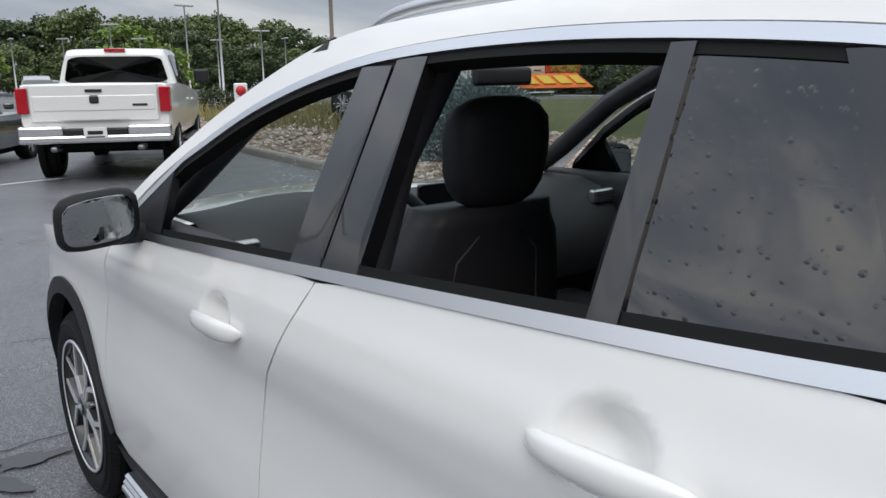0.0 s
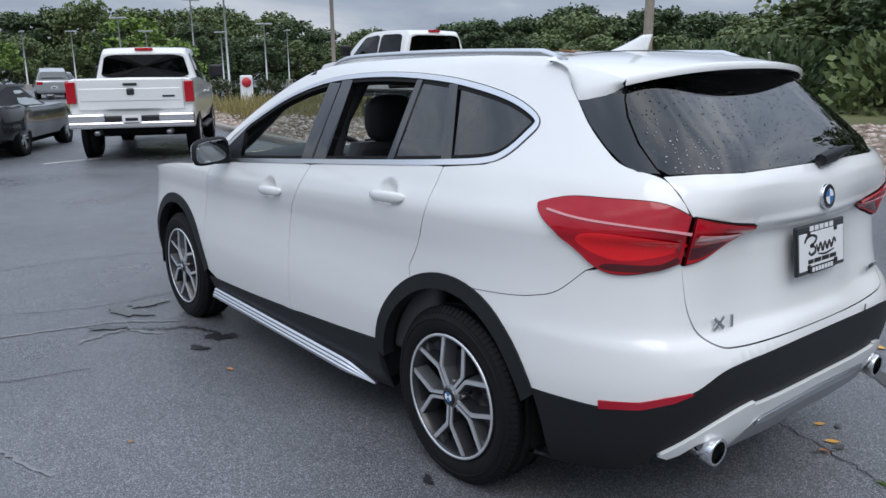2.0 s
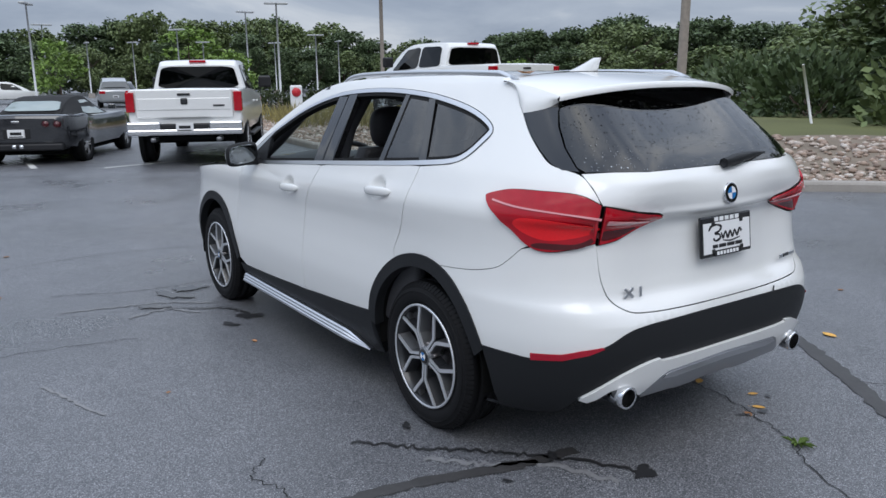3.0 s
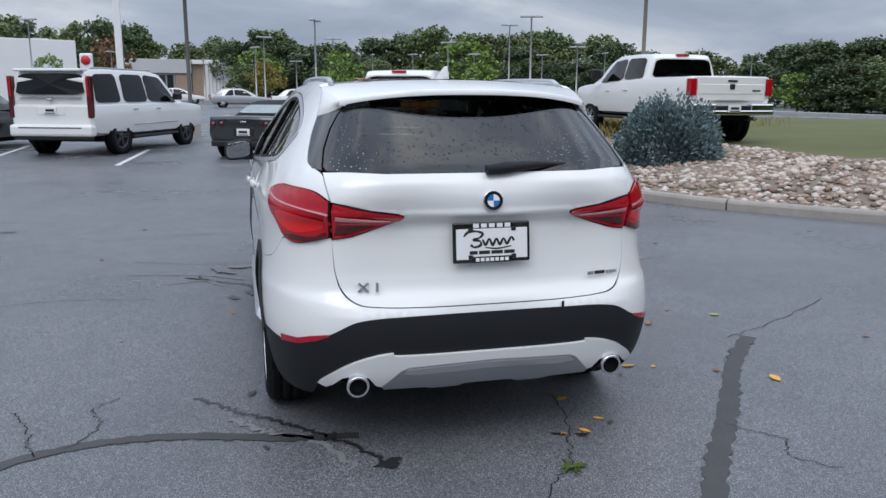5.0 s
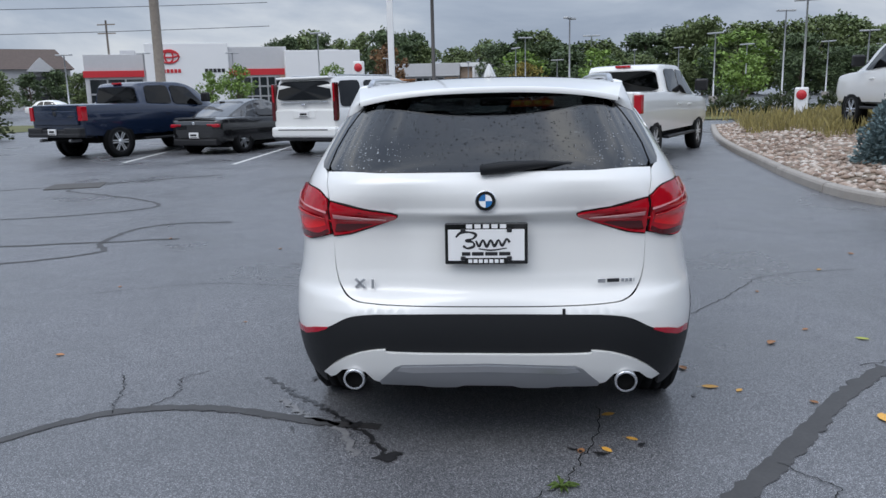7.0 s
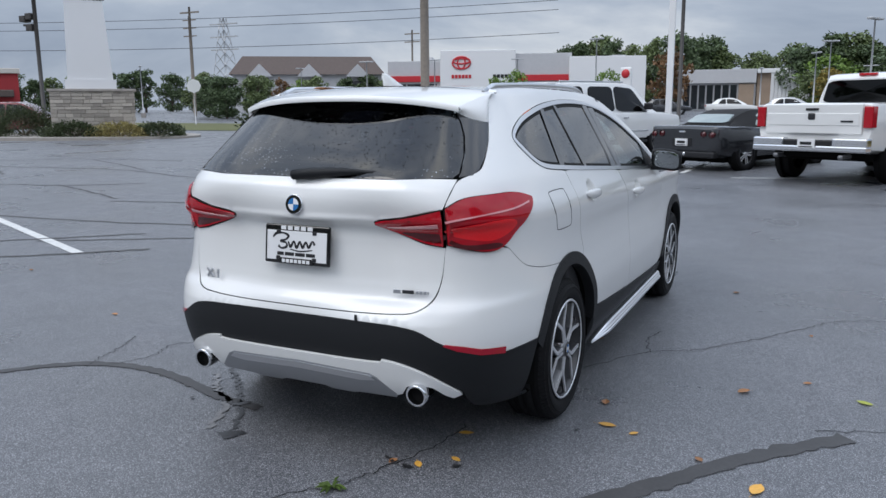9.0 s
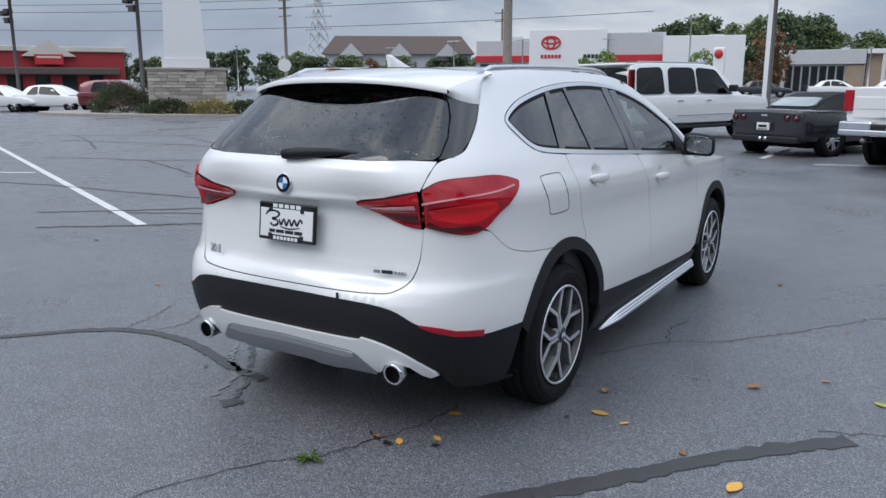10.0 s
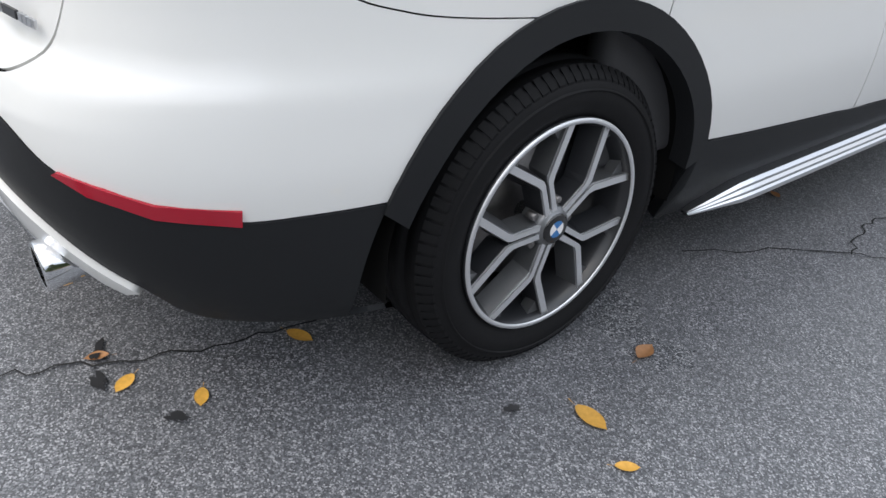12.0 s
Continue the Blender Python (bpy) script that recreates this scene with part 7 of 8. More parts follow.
# dark grey convertible sports car
h = .90
vehicle("sports_car", "dark grey convertible sports car with black soft top raised", "car", (-.86, 13.6, land(14)), 29, P_GREY,
        [(.0, .44, h - .05, .74), (.04, .36, h + .01, .83), (.14, .30, h + .02, .90), (.40, .25, h + .01, .955), (.9, .24, h + .015, .975), (1.25, .23, h - .02, .95), (1.6, .22, h - .04, .93), (2.6, .22, h - .05, .92), (3.4, .22, h - .03, .955), (3.9, .24, h - .16, .92), (4.3, .30, h - .34, .78), (4.44, .36, h - .42, .62)],
        [(.70, h - .01, h + .03, .66, .56), (1.1, h - .02, 1.12, .72, .54), (1.6, h - .04, 1.235, .76, .53), (2.05, h - .05, 1.24, .78, .53), (2.4, h - .05, 1.14, .78, .56), (2.95, h - .06, h - .02, .78, .66)],
        [(.86, .335, .95), (3.55, .325, .93)], [(1.45, 2.70, 2.15, 1.70)], (.74, h + .075, .52, 1.09, 1.150, .44), DAYLIGHT_PANE, CANVAS,
        [("plate_recess", (-.24, -.012, .50), (.24, .04, .68), .01, INK), ("diffuser", (-.80, -.02, .27), (.80, .15, .40), .03, INK), ("badge", (-.07, -.02, .78), (.07, .03, .82), .01, CHROME)] + plate_extra(-.03, .585) + pair("tail_lamp", (.66, -.03, .68), (.80, .05, .82), .065, RED_DARK, "round red tail lamp") + pair("tail_lamp", (.46, -.03, .69), (.60, .05, .83), .065, RED_DARK, "round red tail lamp") + pair("door_mirror", (.90, 2.45, .94), (1.06, 2.55, 1.05), .03, P_GREY) + pair("exhaust_tip", (.02, -.04, .30), (.11, .2, .39), .035, CHROME) + [("underbody", (-.75, .4, .16), (.75, 4.0, .3), .03, INNER)], rim=RIM_FACE)


def plain_car(label, where, heading, mat, kind="sedan", group="cars in the far rows"):
    h = 1.0 if kind == "suv" else .90
    top = 1.66 if kind == "suv" else 1.44
    low = [(.0, .45, h - .1, .78), (.06, .34, h, .86), (.6, .28, h + .02, .90), (2.4, .26, h, .91), (3.7, .28, h - .10, .90), (4.4, .34, h - .22, .82), (4.62, .4, h - .4, .7)]
    cab = [(.12 if kind == "suv" else .55, h - .02, h + (.45 if kind == "suv" else .05), .78, .62), (.45 if kind == "suv" else 1.15, h, top - .08, .84, .62), (1.2 if kind == "suv" else 1.8, h, top, .85, .62), (2.2, h, top, .85, .61), (2.8, h - .02, top - .18, .85, .64), (3.5, h - .08, h - .02, .84, .72)]
    return vehicle("car" if kind != "suv" else "suv", label, "car", where, heading, mat, low, cab, [(.9, .33, .885), (3.62, .33, .885)], [(.75 if kind == "suv" else 1.05, 1.75, 1.72, .9 if kind == "suv" else 1.4), (1.82, 3.15, 2.65, 1.8)],
                   (.10, h + .10, .66, .40, top - .14, .56) if kind == "suv" else (.62, h + .06, .62, 1.3, top - .10, .52), DARK_GLASS, None,
                   pair("tail_lamp", (.52, -.012, h - .22), (.84, .14, h - .06), .02, RED_LENS, "red tail lamp") + plate_extra(-.01, .62), group, SATIN)


plain_car("maroon SUV parked by the pylon sign", (-37.9, 22.6, land(24)), 62, P_RED, "suv")
for k, (x, y, mat, lab) in enumerate(((-44.0, 20.6, WHITE, "white car in the far row"), (-46.5, 18.9, WHITE, "white car in the far row"), (-49, 17.2, P_SILVER, "silver car in the far row"), (-51.5, 15.6, P_GREY, "grey car in the far row"), (-54, 14.0, P_SILVER, "silver car in the far row"))):
    plain_car(lab, (x + 2.4, y + .3, land(y)), 64, mat, "sedan")
plain_car("dark maroon sedan parked across the lane", (-14.2, 3.7, land(4)), -100, P_RED, "sedan", "parked cars")
plain_car("red SUV on the road behind the verge", (34.0, 21.5, -.45), 120, P_BRIGHT_RED, "suv", "cars on the road")
for x, y, mat, lab, hd in ((7.6, 44, P_SILVER, "silver SUV in the far lot", 10), (10.0, 52, P_GREY, "dark car in the far lot", 5), (1.5, 58, WHITE, "white car in the far lot", 90), (-3.0, 60, P_SILVER, "silver car in the far lot", 90), (-42, 62, WHITE, "white pickup-like car on the far street", 90), (-37, 63, P_SILVER, "silver car on the far street", 90), (-8.5, 72, WHITE, "white car before the showroom", 80), (-3.5, 73, P_SILVER, "silver car before the showroom", 80), (-14.0, 70, P_GREY, "dark car before the showroom", 80)):
    plain_car(lab, (x, y, land(y)), hd, mat, "suv" if "SUV" in lab else "sedan")

# ---- buildings ----
CLADDING = material("pale_grey_wall_panels", (.52, .52, .53), .6, grain=.06, scale=3, blotch=.06, blotch_scale=.4)
WHITE_WALL = material("white_facade_panel", (.80, .80, .80), .45, blotch=.04, blotch_scale=.5)
RED_BAND = material("red_fascia_band", (.55, .025, .035), .4)
BRICK_W = material("tan_masonry", (.36, .27, .20), .85, grain=.25, scale=14, blotch=.2, blotch_scale=1)
SHOP_GLASS = material("dark_shop_glass", (.02, .024, .028), .06, coat=.5)
MULLION = material("grey_window_bars", (.45, .45, .46), .4, metal=.5)
ROOF_BROWN = material("brown_shingles", (.11, .085, .075), .9, grain=.3, scale=4)
RED_WALL = material("red_restaurant_wall", (.36, .03, .035), .7, blotch=.1, blotch_scale=1)
CREAM = material("cream_trim", (.60, .56, .50), .7, grain=.1, scale=6)


def building(name, label, at, mat):
    b = thing(name, label, "building", at=at)
    return b


def block(nm, b, lo, hi, mat, bev=.03, label=""):
    return part(nm, box_bm(lo, hi, bev), mat, b, label)


def shopfront(b, x0, x1, z0, z1, y, cols, rows_):
    """Dark panes in a grid of bars on the wall that faces -y."""
    for i in range(cols):
        for j in range(rows_):
            a, c = x0 + (x1 - x0) * i / cols, x0 + (x1 - x0) * (i + 1) / cols
            d, e_ = z0 + (z1 - z0) * j / rows_, z0 + (z1 - z0) * (j + 1) / rows_
            w = block("window", b, (a + .02, y - .06, d + .02), (c - .02, y + .1, e_ - .02), MULLION, .01)
            part("pane", box_bm((a + .09, y - .075, d + .09), (c - .09, y - .03, e_ - .09)), SHOP_GLASS, w)


hd = math.degrees(math.atan2(89.3 - 78.9, -18.5 + 45.2))
b = building("car_showroom", "pale grey car showroom with red band and white logo tower", pose(-44.9, 79.2, .75, 0, 0, hd), CLADDING)
block("wall", b, (-1.2, 0, -.5), (29, 22, 6.2), CLADDING, .05)
block("parapet", b, (12.5, -.7, 0), (20.5, 1.2, 6.9), CLADDING, .05)
block("fascia_band", b, (-1.3, -.25, 3.75), (5.1, .1, 4.45), RED_BAND, .02, "red fascia band")
block("fascia_band", b, (20.6, -.25, 3.75), (29, .1, 4.45), RED_BAND, .02, "red fascia band")
block("fascia_band", b, (12.6, -.85, 3.75), (20.4, -.6, 4.45), RED_BAND, .02, "red fascia band")
block("entry_wall", b, (20.2, -2.0, 0), (28.8, 0, 6.4), WHITE_WALL, .05)
tower = block("logo_tower", b, (5.2, -1.2, -.5), (14.0, .6, 7.3), WHITE_WALL, .05, "white logo tower")
shopfront(b, -.8, 4.8, .3, 3.6, 0, 3, 2)
shopfront(b, 14.6, 20.0, .3, 3.6, -.7, 6, 3)
for x in (13.0, 20.0):
    block("masonry_pier", b, (x - .35, -1.0, -.3), (x + .35, 0, 3.7), BRICK_W)
up90 = pose(0, 0, 0, 90, 0, 0)
for a_, b2, c2 in ((1.0, .66, 0), (.42, .62, 0), (.95, .28, .2)):
    v, f = tube([(7.7 + a_ * 1.05 * math.cos(t_), -1.26, 5.85 + c2 + b2 * 1.05 * math.sin(t_)) for t_ in np.linspace(0, 2 * math.pi, 33)[:-1]], .10, 6, True)
    mesh_part("logo_ring", v, f, RED_BAND, b)
for k in range(6):
    block("logo_bar", b, (6.55 + k * .40, -1.27, 4.10), (6.85 + k * .40, -1.2, 4.50), RED_BAND, .01)
for k in range(5):
    block("name_bar", b, (11.4 + k * .45, -1.27, 4.10), (11.75 + k * .45, -1.2, 4.5), INK, .01)
for x in (2, 18, 26):
    block("roof_unit", b, (x, 6, 6.2), (x + 1.6, 7.5, 7.0), CLADDING)
b = building("office_building", "low grey service building with dark glazing and white annex", pose(-14.8, 95.2, .8, 0, 0, 7), CLADDING)
block("wall", b, (0, 0, -.3), (8.6, 14, 4.9), CLADDING, .04)
block("roof_edge", b, (-.3, -.5, 3.3), (8.6, .2, 4.9), CLADDING, .04)
shopfront(b, .4, 6.6, .2, 3.2, 0, 7, 1)
block("masonry_pier", b, (6.7, -.3, -.3), (8.4, .1, 3.2), BRICK_W)
for k in range(10):
    block("annex_wall", b, (10.2 + k * .42, -.4, -.3), (10.58 + k * .42, .1, 4.4), WHITE_WALL, .03)
block("annex_roof", b, (8.7, -.5, 4.4), (14.8, 14, 4.9), WHITE_WALL, .04)
block("annex_core", b, (8.7, .1, -.3), (14.6, 14, 4.5), BRICK_W, .04)
hd = math.degrees(math.atan2(52 - 42.9, -68.7 + 74.9))
b = building("restaurant", "red roadside restaurant with cream trim and awnings", pose(-82, 32.5, .2, 0, 0, hd), RED_WALL)
block("wall", b, (-6, 0, 0), (19.5, 12, 5.0), RED_WALL, .05)
block("cornice", b, (-6.2, -.3, 4.9), (19.7, 12, 5.4), CREAM, .05)
block("awning", b, (-5, -1.0, 2.6), (19, .1, 3.3), ROOF_BROWN, .1)
v, f = [(10, -.6, 4.4), (15, -.6, 4.4), (12.5, -.6, 6.0), (10, 3, 4.4), (15, 3, 4.4), (12.5, 3, 6.0)], [(0, 1, 2), (3, 5, 4), (0, 2, 5, 3), (1, 4, 5, 2)]
mesh_part("gable", v, f, CREAM, b, smooth=False)
mesh_part("gable", [(p[0] - 11, p[1], p[2]) for p in v], f, CREAM, b, smooth=False)
block("sign_bar", b, (11.2, -.7, 3.6), (13.8, -.6, 4.6), RED_BAND)
block("sign_bar", b, (11.4, -.75, 4.2), (13.6, -.65, 4.4), CREAM)
for k in range(9):
    block("window", b, (-4 + k * 2.5, -.08, .9), (-2.6 + k * 2.5, .1, 2.5), SHOP_GLASS)
b = building("apartment_house", "grey apartment house with brown shingle roof and gables", pose(-92, 104, .8, 0, 0, 36), CLADDING)
block("wall", b, (0, 0, 0), (26, 9, 6.8), CLADDING)
v, f = [(-.6, -.8, 6.6), (26.6, -.8, 6.6), (26.6, 9.8, 6.6), (-.6, 9.8, 6.6), (1.5, 4.5, 10.0), (24.5, 4.5, 10.0)], [(0, 1, 5, 4), (1, 2, 5), (2, 3, 4, 5), (3, 0, 4)]
mesh_part("roof", v, f, ROOF_BROWN, b, smooth=False)
for x in (2.5, 11, 19.5):
    v, f = [(x, -1.2, 6.2), (x + 4.4, -1.2, 6.2), (x + 2.2, -1.2, 8.4), (x, 4, 6.2), (x + 4.4, 4, 6.2), (x + 2.2, 4, 8.4)], [(0, 1, 2), (3, 5, 4), (0, 2, 5, 3), (1, 4, 5, 2)]
    mesh_part("gable", v, f, CLADDING, b, smooth=False)
    for z in (1.2, 4.0):
        block("window", b, (x + 1.2, -.1, z), (x + 3.2, .1, z + 1.5), SHOP_GLASS)

# pylon sign on a stone base
STONE_W = material("stacked_ledge_stone", (.42, .38, .33), .85, grain=.25, scale=25, bump=.5, per_object=.28)
hd = math.degrees(math.atan2(23.4 - 20.5, -27.3 + 29.8))
sign = thing("pylon_sign", "white tapered pylon sign on a stacked stone base", "sign", at=pose(-29.8, 20.65, .10, 0, 0, hd))
block("base_core", sign, (.05, .05, -.2), (3.55, 1.35, 2.2), STONE_W, .02)
block("base_cap", sign, (-.08, -.08, 2.2), (3.68, 1.48, 2.32), KERB, .02)
rng = random.Random(4)
z = -.1
while z < 2.15:
    hh = min(rng.uniform(.13, .22), 2.2 - z)
    x = 0.0
    while x < 3.55:
        ww = min(rng.uniform(.25, .62), 3.6 - x)
        block("stone", sign, (x + .006, -.02 + rng.uniform(-.025, .015), z + .006), (x + ww - .006, .08, z + hh - .006), STONE_W, .012)
        x += ww
    z += hh
v = [(.68, .25, 2.32), (2.86, .25, 2.32), (2.86, 1.1, 2.32), (.68, 1.1, 2.32), (.68, .25, 2.75), (2.86, .25, 2.75), (2.86, 1.1, 2.75), (.68, 1.1, 2.75)]
q6 = [(0, 1, 5, 4), (1, 2, 6, 5), (2, 3, 7, 6), (3, 0, 4, 7), (4, 5, 6, 7)]
mesh_part("plinth", v, q6, WHITE_WALL, sign, smooth=False)
v = [(.80, .30, 2.75), (2.74, .30, 2.75), (2.74, 1.05, 2.75), (.80, 1.05, 2.75), (1.02, .32, 9.0), (2.36, .32, 9.0), (2.36, 1.0, 9.0), (1.02, 1.0, 9.0)]
mesh_part("shaft", v, q6, WHITE_WALL, sign, smooth=False)
writing("sign_lettering", "CERTIFIED", .26, pose(1.72, .300, 6.72, 90, 0, 0), INK, sign, .01, bold=.004)
writing("sign_lettering", "USED VEHICLES", .26, pose(1.72, .300, 6.36, 90, 0, 0), INK, sign, .01, bold=.004)
for k in range(2):
    v, f = tube([(1.72 + .42 * (1, .5)[k] * math.cos(t_), .29, 7.35 + .28 * math.sin(t_)) for t_ in np.linspace(0, 6.283, 25)[:-1]], .05, 6, True)
    mesh_part("logo_ring", v, f, RED_BAND, sign)
v = [(x, y, land(22) + .10) for x, y in smooth_line([(-37, 19.5), (-33, 18.2), (-28, 19.2), (-24.5, 21.4), (-23.8, 23.5), (-27, 26), (-33, 26), (-37, 24)], 6)]
mm = len(v)
tagged(mesh_part("sign_bed", v + [(p[0], p[1], p[2] - .2) for p in v], [tuple(range(mm))[::-1] if area2([p[:2] for p in v]) < 0 else tuple(range(mm))] + [(k, (k + 1) % mm, mm + (k + 1) % mm, mm + k) for k in range(mm)], KERB, smooth=False), "raised planting bed with pale kerb round the sign", "planting bed", kind="structure")
v = [(-60, 30, land(30) + .02), (-24, 30, land(30) + .02), (-20, 40, land(40) + .02), (-60, 44, land(44) + .02)]
tagged(mesh_part("far_lawn", v, [(0, 1, 2, 3)], GRASS_GROUND, smooth=False), "mown grass strip along the street", "grass", kind="structure")
v = [(3, 29.5, land(29.5) + .04), (24, 29.5, land(29.5) + .04), (26, 37, land(37) + .04), (3, 37, land(37) + .04)]
tagged(mesh_part("far_verge", v, [(0, 1, 2, 3)], GRASS_GROUND, smooth=False), "grass verge between the lots", "grass", kind="structure")
# road beyond the verge, with its barrier
v = [(24, -30, -.30), (42, -30, -.30), (42, 30, -.30), (30, 62, -.1), (22, 60, .9)]
ROADM = material("pale_road_concrete", (.42, .41, .39), .85, grain=.15, scale=12, blotch=.15, blotch_scale=1)
rd = tagged(new("barrier"), "pale concrete road barrier behind the verge", "barrier", kind="structure")
for k in range(14):
    ob = part("barrier_length", box_bm((-1.96, -.12, 0), (1.96, .12, .55), .04), ROADM, rd)
    ob.matrix_basis = pose(28 + k * .75, 4 + k * 3.9, .05, 0, 0, 79)
    ob = part("guard_rail", box_bm((-1.97, -.04, .30), (1.97, .04, .52), .02), SATIN, rd)
    ob.matrix_basis = pose(26.6 + k * .75, 4 + k * 3.9, -.15, 0, 0, 79)

# ---- poles, lamps and cables ----
POLE = material("galvanised_pole", (.50, .51, .52), .5, metal=.3)
DARK_POLE = material("dark_bronze_pole", (.05, .045, .042), .5)
WOOD = material("weathered_pole_wood", (.22, .19, .16), .9, grain=.3, scale=10, bump=.4)


def lot_lamp(x, y, h, turn=0, mat=POLE, base=None, label="tall lot lamp with two flat heads"):
    t = thing("lot_lamp", label, "street lamp", "lot lamps", at=pose(x, y, land(y) if base is None else base, 0, 0, turn))
    v, f = tube([(0, 0, 0), (0, 0, h)], [.065, .045], 8)
    mesh_part("pole", v, f, mat, t)
    for sg in (1, -1):
        part("lamp_head", box_bm((sg * .34 - .30, -.16, h - .07), (sg * .34 + .30, .16, h + .05), .03), mat, t)
    part("base", box_bm((-.25, -.25, -.1), (.25, .25, .55), .03), KERB, t)
    return t


first = lot_lamp(1.5, 70, 6.0, 20)
rng = random.Random(3)
for k, (b_, d, hh) in enumerate(((-3, 74, .75), (.5, 66, 1), (3.5, 78, .8), (6, 60, .95), (9, 74, .8), (12, 80, .8), (14.5, 64, .9), (16.5, 76, .85), (19, 58, 1.0), (21.5, 80, .8), (24, 62, .9), (26, 78, .8), (29, 66, .9), (32, 80, .8), (36, 70, .8), (4.5, 46, .95), (20.5, 44, .95), (-14, 62, .95), (-20, 80, .9), (-26, 70, .9), (-36, 96, .9), (-42, 104, .85), (-31, 66, 1), (-9, 72, .9), (-47, 92, .9))):
    x, y = d * math.sin(radians(b_)), d * math.cos(radians(b_)) - 2
    c = copy_thing(first, pose(x, y, land(y), 0, 0, rng.uniform(0, 180)))
    c.matrix_basis = pose(x, y, land(y), 0, 0, rng.uniform(0, 180)) @ Matrix.Diagonal((1, 1, hh * (.78 + .3 * rng.random()), 1))


def utility_pole(x, y, z, h, r, label, arms=2, mat=WOOD, lean=0):
    t = thing("utility_pole", label, "utility pole", at=pose(x, y, z, 0, lean, 0))
    v, f = tube([(0, 0, 0), (0, 0, h * .5), (0, 0, h)], [r, r * .9, r * .75], 10)
    mesh_part("pole", v, f, mat, t)
    for k in range(arms):
        part("cross_arm", box_bm((-1.2, -.06, h - .6 - k * 1.1), (1.2, .06, h - .45 - k * 1.1), .01), mat, t)
    return t


utility_pole(-13.7, 26.5, land(26.5), 11, .20, "thick weathered wooden utility pole", 0)
utility_pole(13.0, 9.7, .40, 10, .115, "leaning grey wooden utility pole on the verge", 0, lean=1.5)
utility_pole(27.8, 48.8, .5, 11, .16, "distant wooden utility pole", 1)
utility_pole(-81, 83, 1, 13.5, .22, "distant wooden utility pole with cross arms", 3)
utility_pole(-55, 56, .8, 10.5, .14, "distant wooden utility pole with cross arms", 1)
utility_pole(-52, 96, 1.3, 11, .16, "distant wooden utility pole with cross arms", 2)
for x, y in ((-2.4, 22.1),):
    lot_lamp(x, y, 9.5, 10, DARK_POLE, label="dark bronze lot lamp with two flat heads")
for px, py in ((-33.9, 23.4), (-46.7, 23.8)):
    t = thing("flood_lamp_pole", "dark pole with two flood lamps", "street lamp", "flood lamp poles", at=pose(px, py, .32))
    v, f = tube([(0, 0, 0), (0, 0, 9)], .10, 8)
    mesh_part("pole", v, f, DARK_POLE, t)
    for k, (x, z) in enumerate(((-.3, 5.6), (-.75, 5.5), (-.3, 5.05))):
        part("flood_lamp", box_bm((x - .22, -.2, z), (x + .2, .2, z + .3), .03), DARK_POLE, t)
    part("bracket", box_bm((-.9, -.04, 5.3), (0, .04, 5.4), .01), DARK_POLE, t)
t = thing("white_pylon", "slim white pylon before the showroom", "sign", at=pose(-8.8, 55.6, land(55.6)))
part("shaft", box_bm((-.22, -.15, 0), (.22, .15, 10), .02), WHITE_WALL, t)
t = thing("round_sign", "small white sign post with red round emblem", "sign", at=pose(-8.4, 40.4, land(40.4), 0, 0, -8))
part("post", box_bm((-.32, -.12, 0), (.32, .12, 3.2), .08), WHITE_WALL, t)
v, f = lathe([(0, .01), (0, .22), (.04, .24)], 20, "y")
mesh_part("emblem", [(p[0], p[1] - .17, p[2] + 2.85) for p in v], f, RED_BAND, t)
t = thing("round_sign", "small white sign post with red round emblem", "sign", at=pose(11.9, 29.4, land(29.4), 0, 0, -20))
part("post", box_bm((-.26, -.1, 0), (.26, .1, 1.25), .06), WHITE_WALL, t)
v, f = lathe([(0, .01), (0, .18), (.04, .2)], 20, "y")
mesh_part("emblem", [(p[0], p[1] - .15, p[2] + .95) for p in v], f, RED_BAND, t)
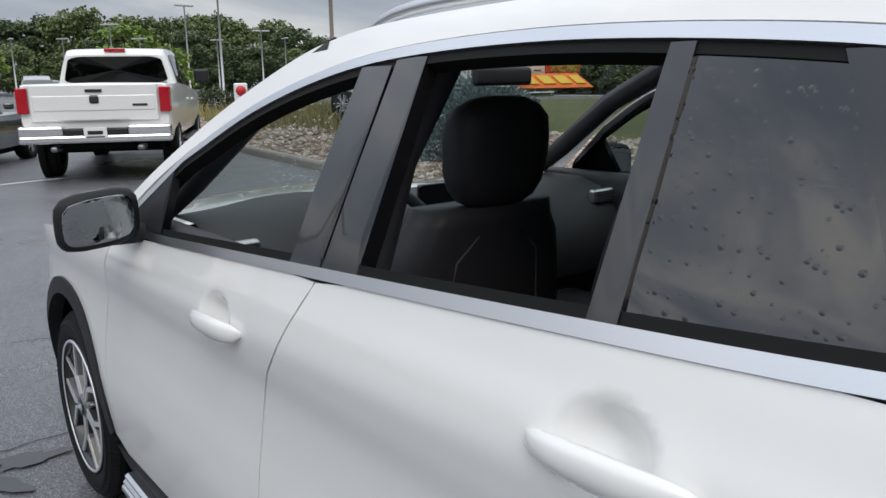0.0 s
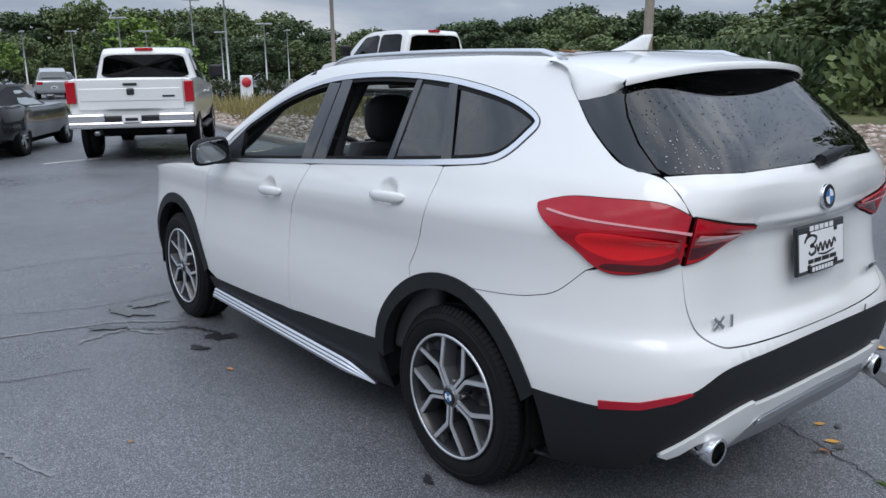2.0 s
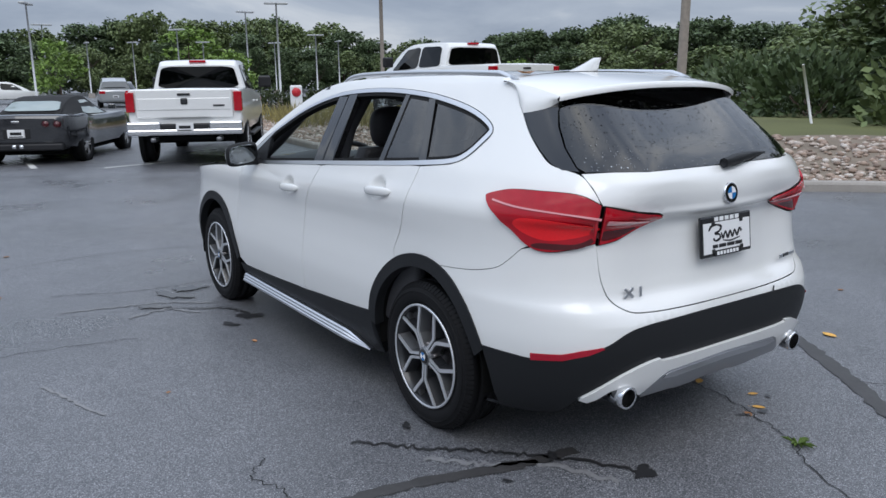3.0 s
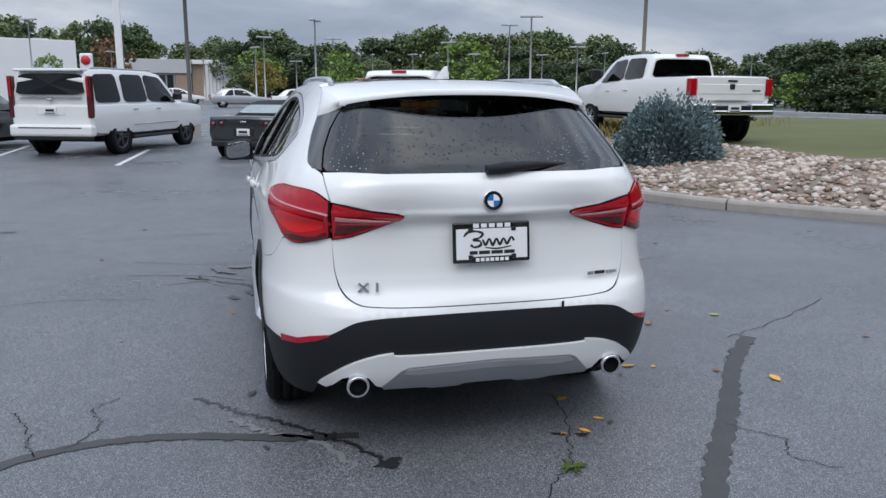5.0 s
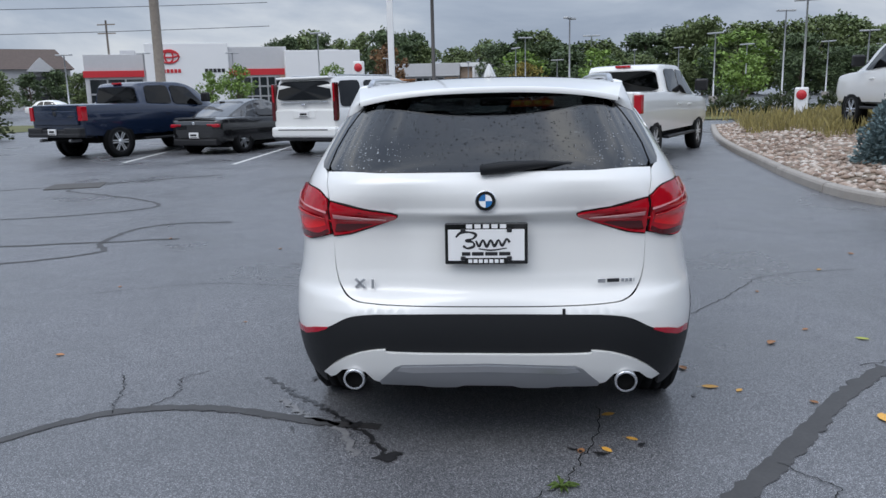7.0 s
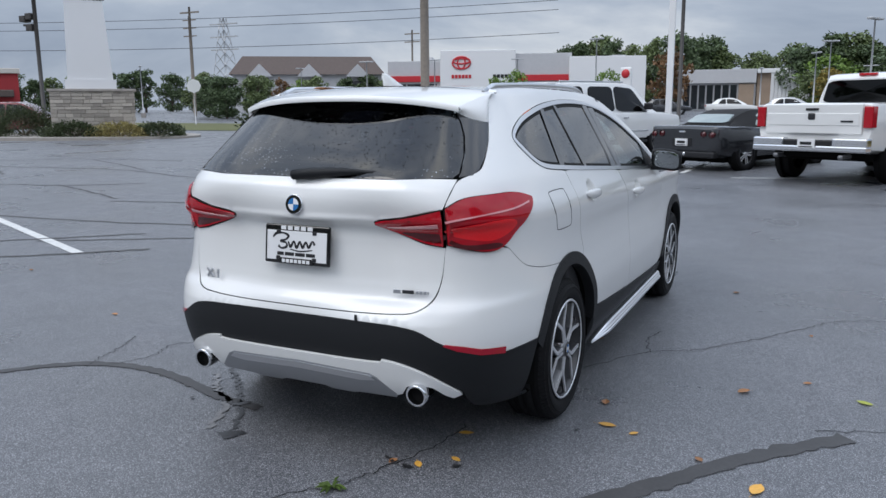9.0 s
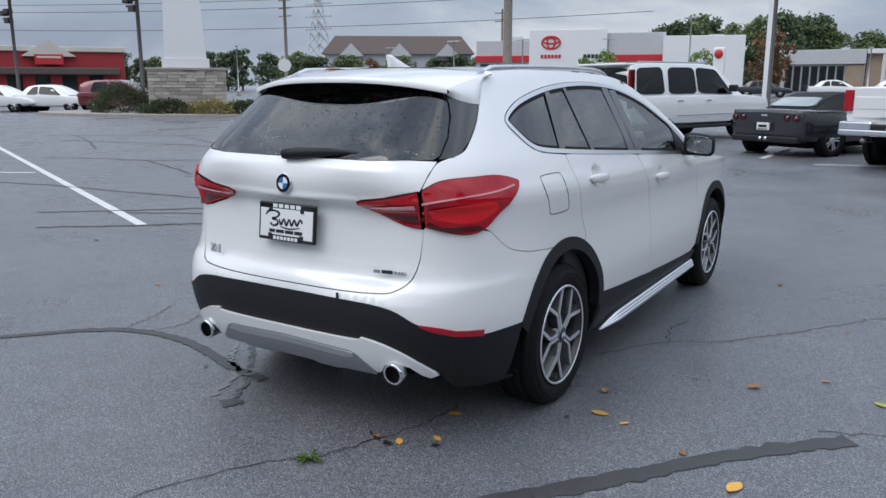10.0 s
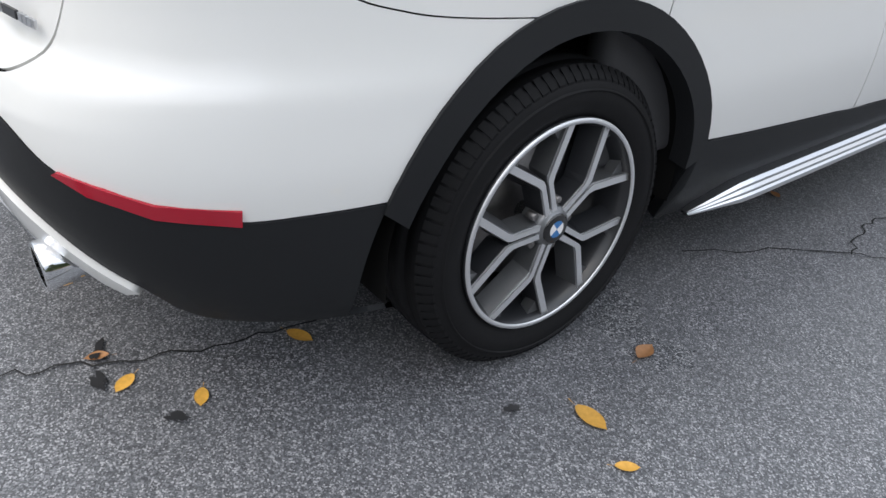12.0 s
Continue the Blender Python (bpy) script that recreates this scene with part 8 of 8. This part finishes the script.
t = thing("stop_sign", "back of an octagonal stop sign on a post", "sign", at=pose(-39.5, 39.8, land(39.8), 0, 0, 45))
v, f = tube([(0, 0, 0), (0, 0, 3.0)], .04, 6)
mesh_part("post", v, f, POLE, t)
v, f = lathe([(0, .01), (0, .5), (.03, .5), (.03, .01)], 8, "y")
mesh_part("plate", [(p[0], p[1] - .05, p[2] + 2.75) for p in v], f, WHITE_WALL, t, smooth=False)
t = thing("guy_wire_guard", "white guard tube leaning over a pole stay", "guard", at=pose(14.6, 7.2, .42, 0, -22, 0))
v, f = tube([(0, 0, 0), (0, 0, 1.5)], .03, 8)
mesh_part("tube", v, f, WHITE_WALL, t)
# lattice mast
t = thing("transmission_tower", "distant steel lattice transmission tower", "tower", at=pose(-130.7, 146, 1))
v, f = [], []
for a in range(4):
    sx, sy = (1, 1, -1, -1)[a], (1, -1, -1, 1)[a]
    nx, ny = (1, -1, -1, 1)[a], (-1, -1, 1, 1)[a]
    legs = [(2.6 * (1 - k / 8.5) + .35, 22 * k / 8) for k in range(9)]
    for k in range(8):
        (w0, z0), (w1, z1) = legs[k], legs[k + 1]
        for p, q in (((sx * w0, sy * w0, z0), (sx * w1, sy * w1, z1)), ((sx * w0, sy * w0, z0), (nx * w1, ny * w1, z1)), ((nx * w0, ny * w0, z0), (sx * w1, sy * w1, z1))):
            b0 = len(v)
            vv, ff = tube([p, q], .09, 4)
            v += vv; f += [tuple(i + b0 for i in g) for g in ff]
mesh_part("lattice", v, f, POLE, t)
for z in (14.5, 17.5, 20.5):
    part("cross_arm", box_bm((-4.2, -.2, z), (4.2, .2, z + .3)), POLE, t)
# overhead cables
cab_t = thing("overhead_cables", "thin black overhead cables between distant poles", "cable", kind="stuff")
for z0, off in ((12.9, 0), (11.8, .4), (9.0, .8)):
    pts = [(-140 + 110 * k / 20, 66 + off + 28 * k / 20, z0 + 1 + 4 * ((k / 20 - .55) ** 2)) for k in range(21)]
    v, f = tube(pts, .035, 4)
    mesh_part("cable", v, f, INK, cab_t)
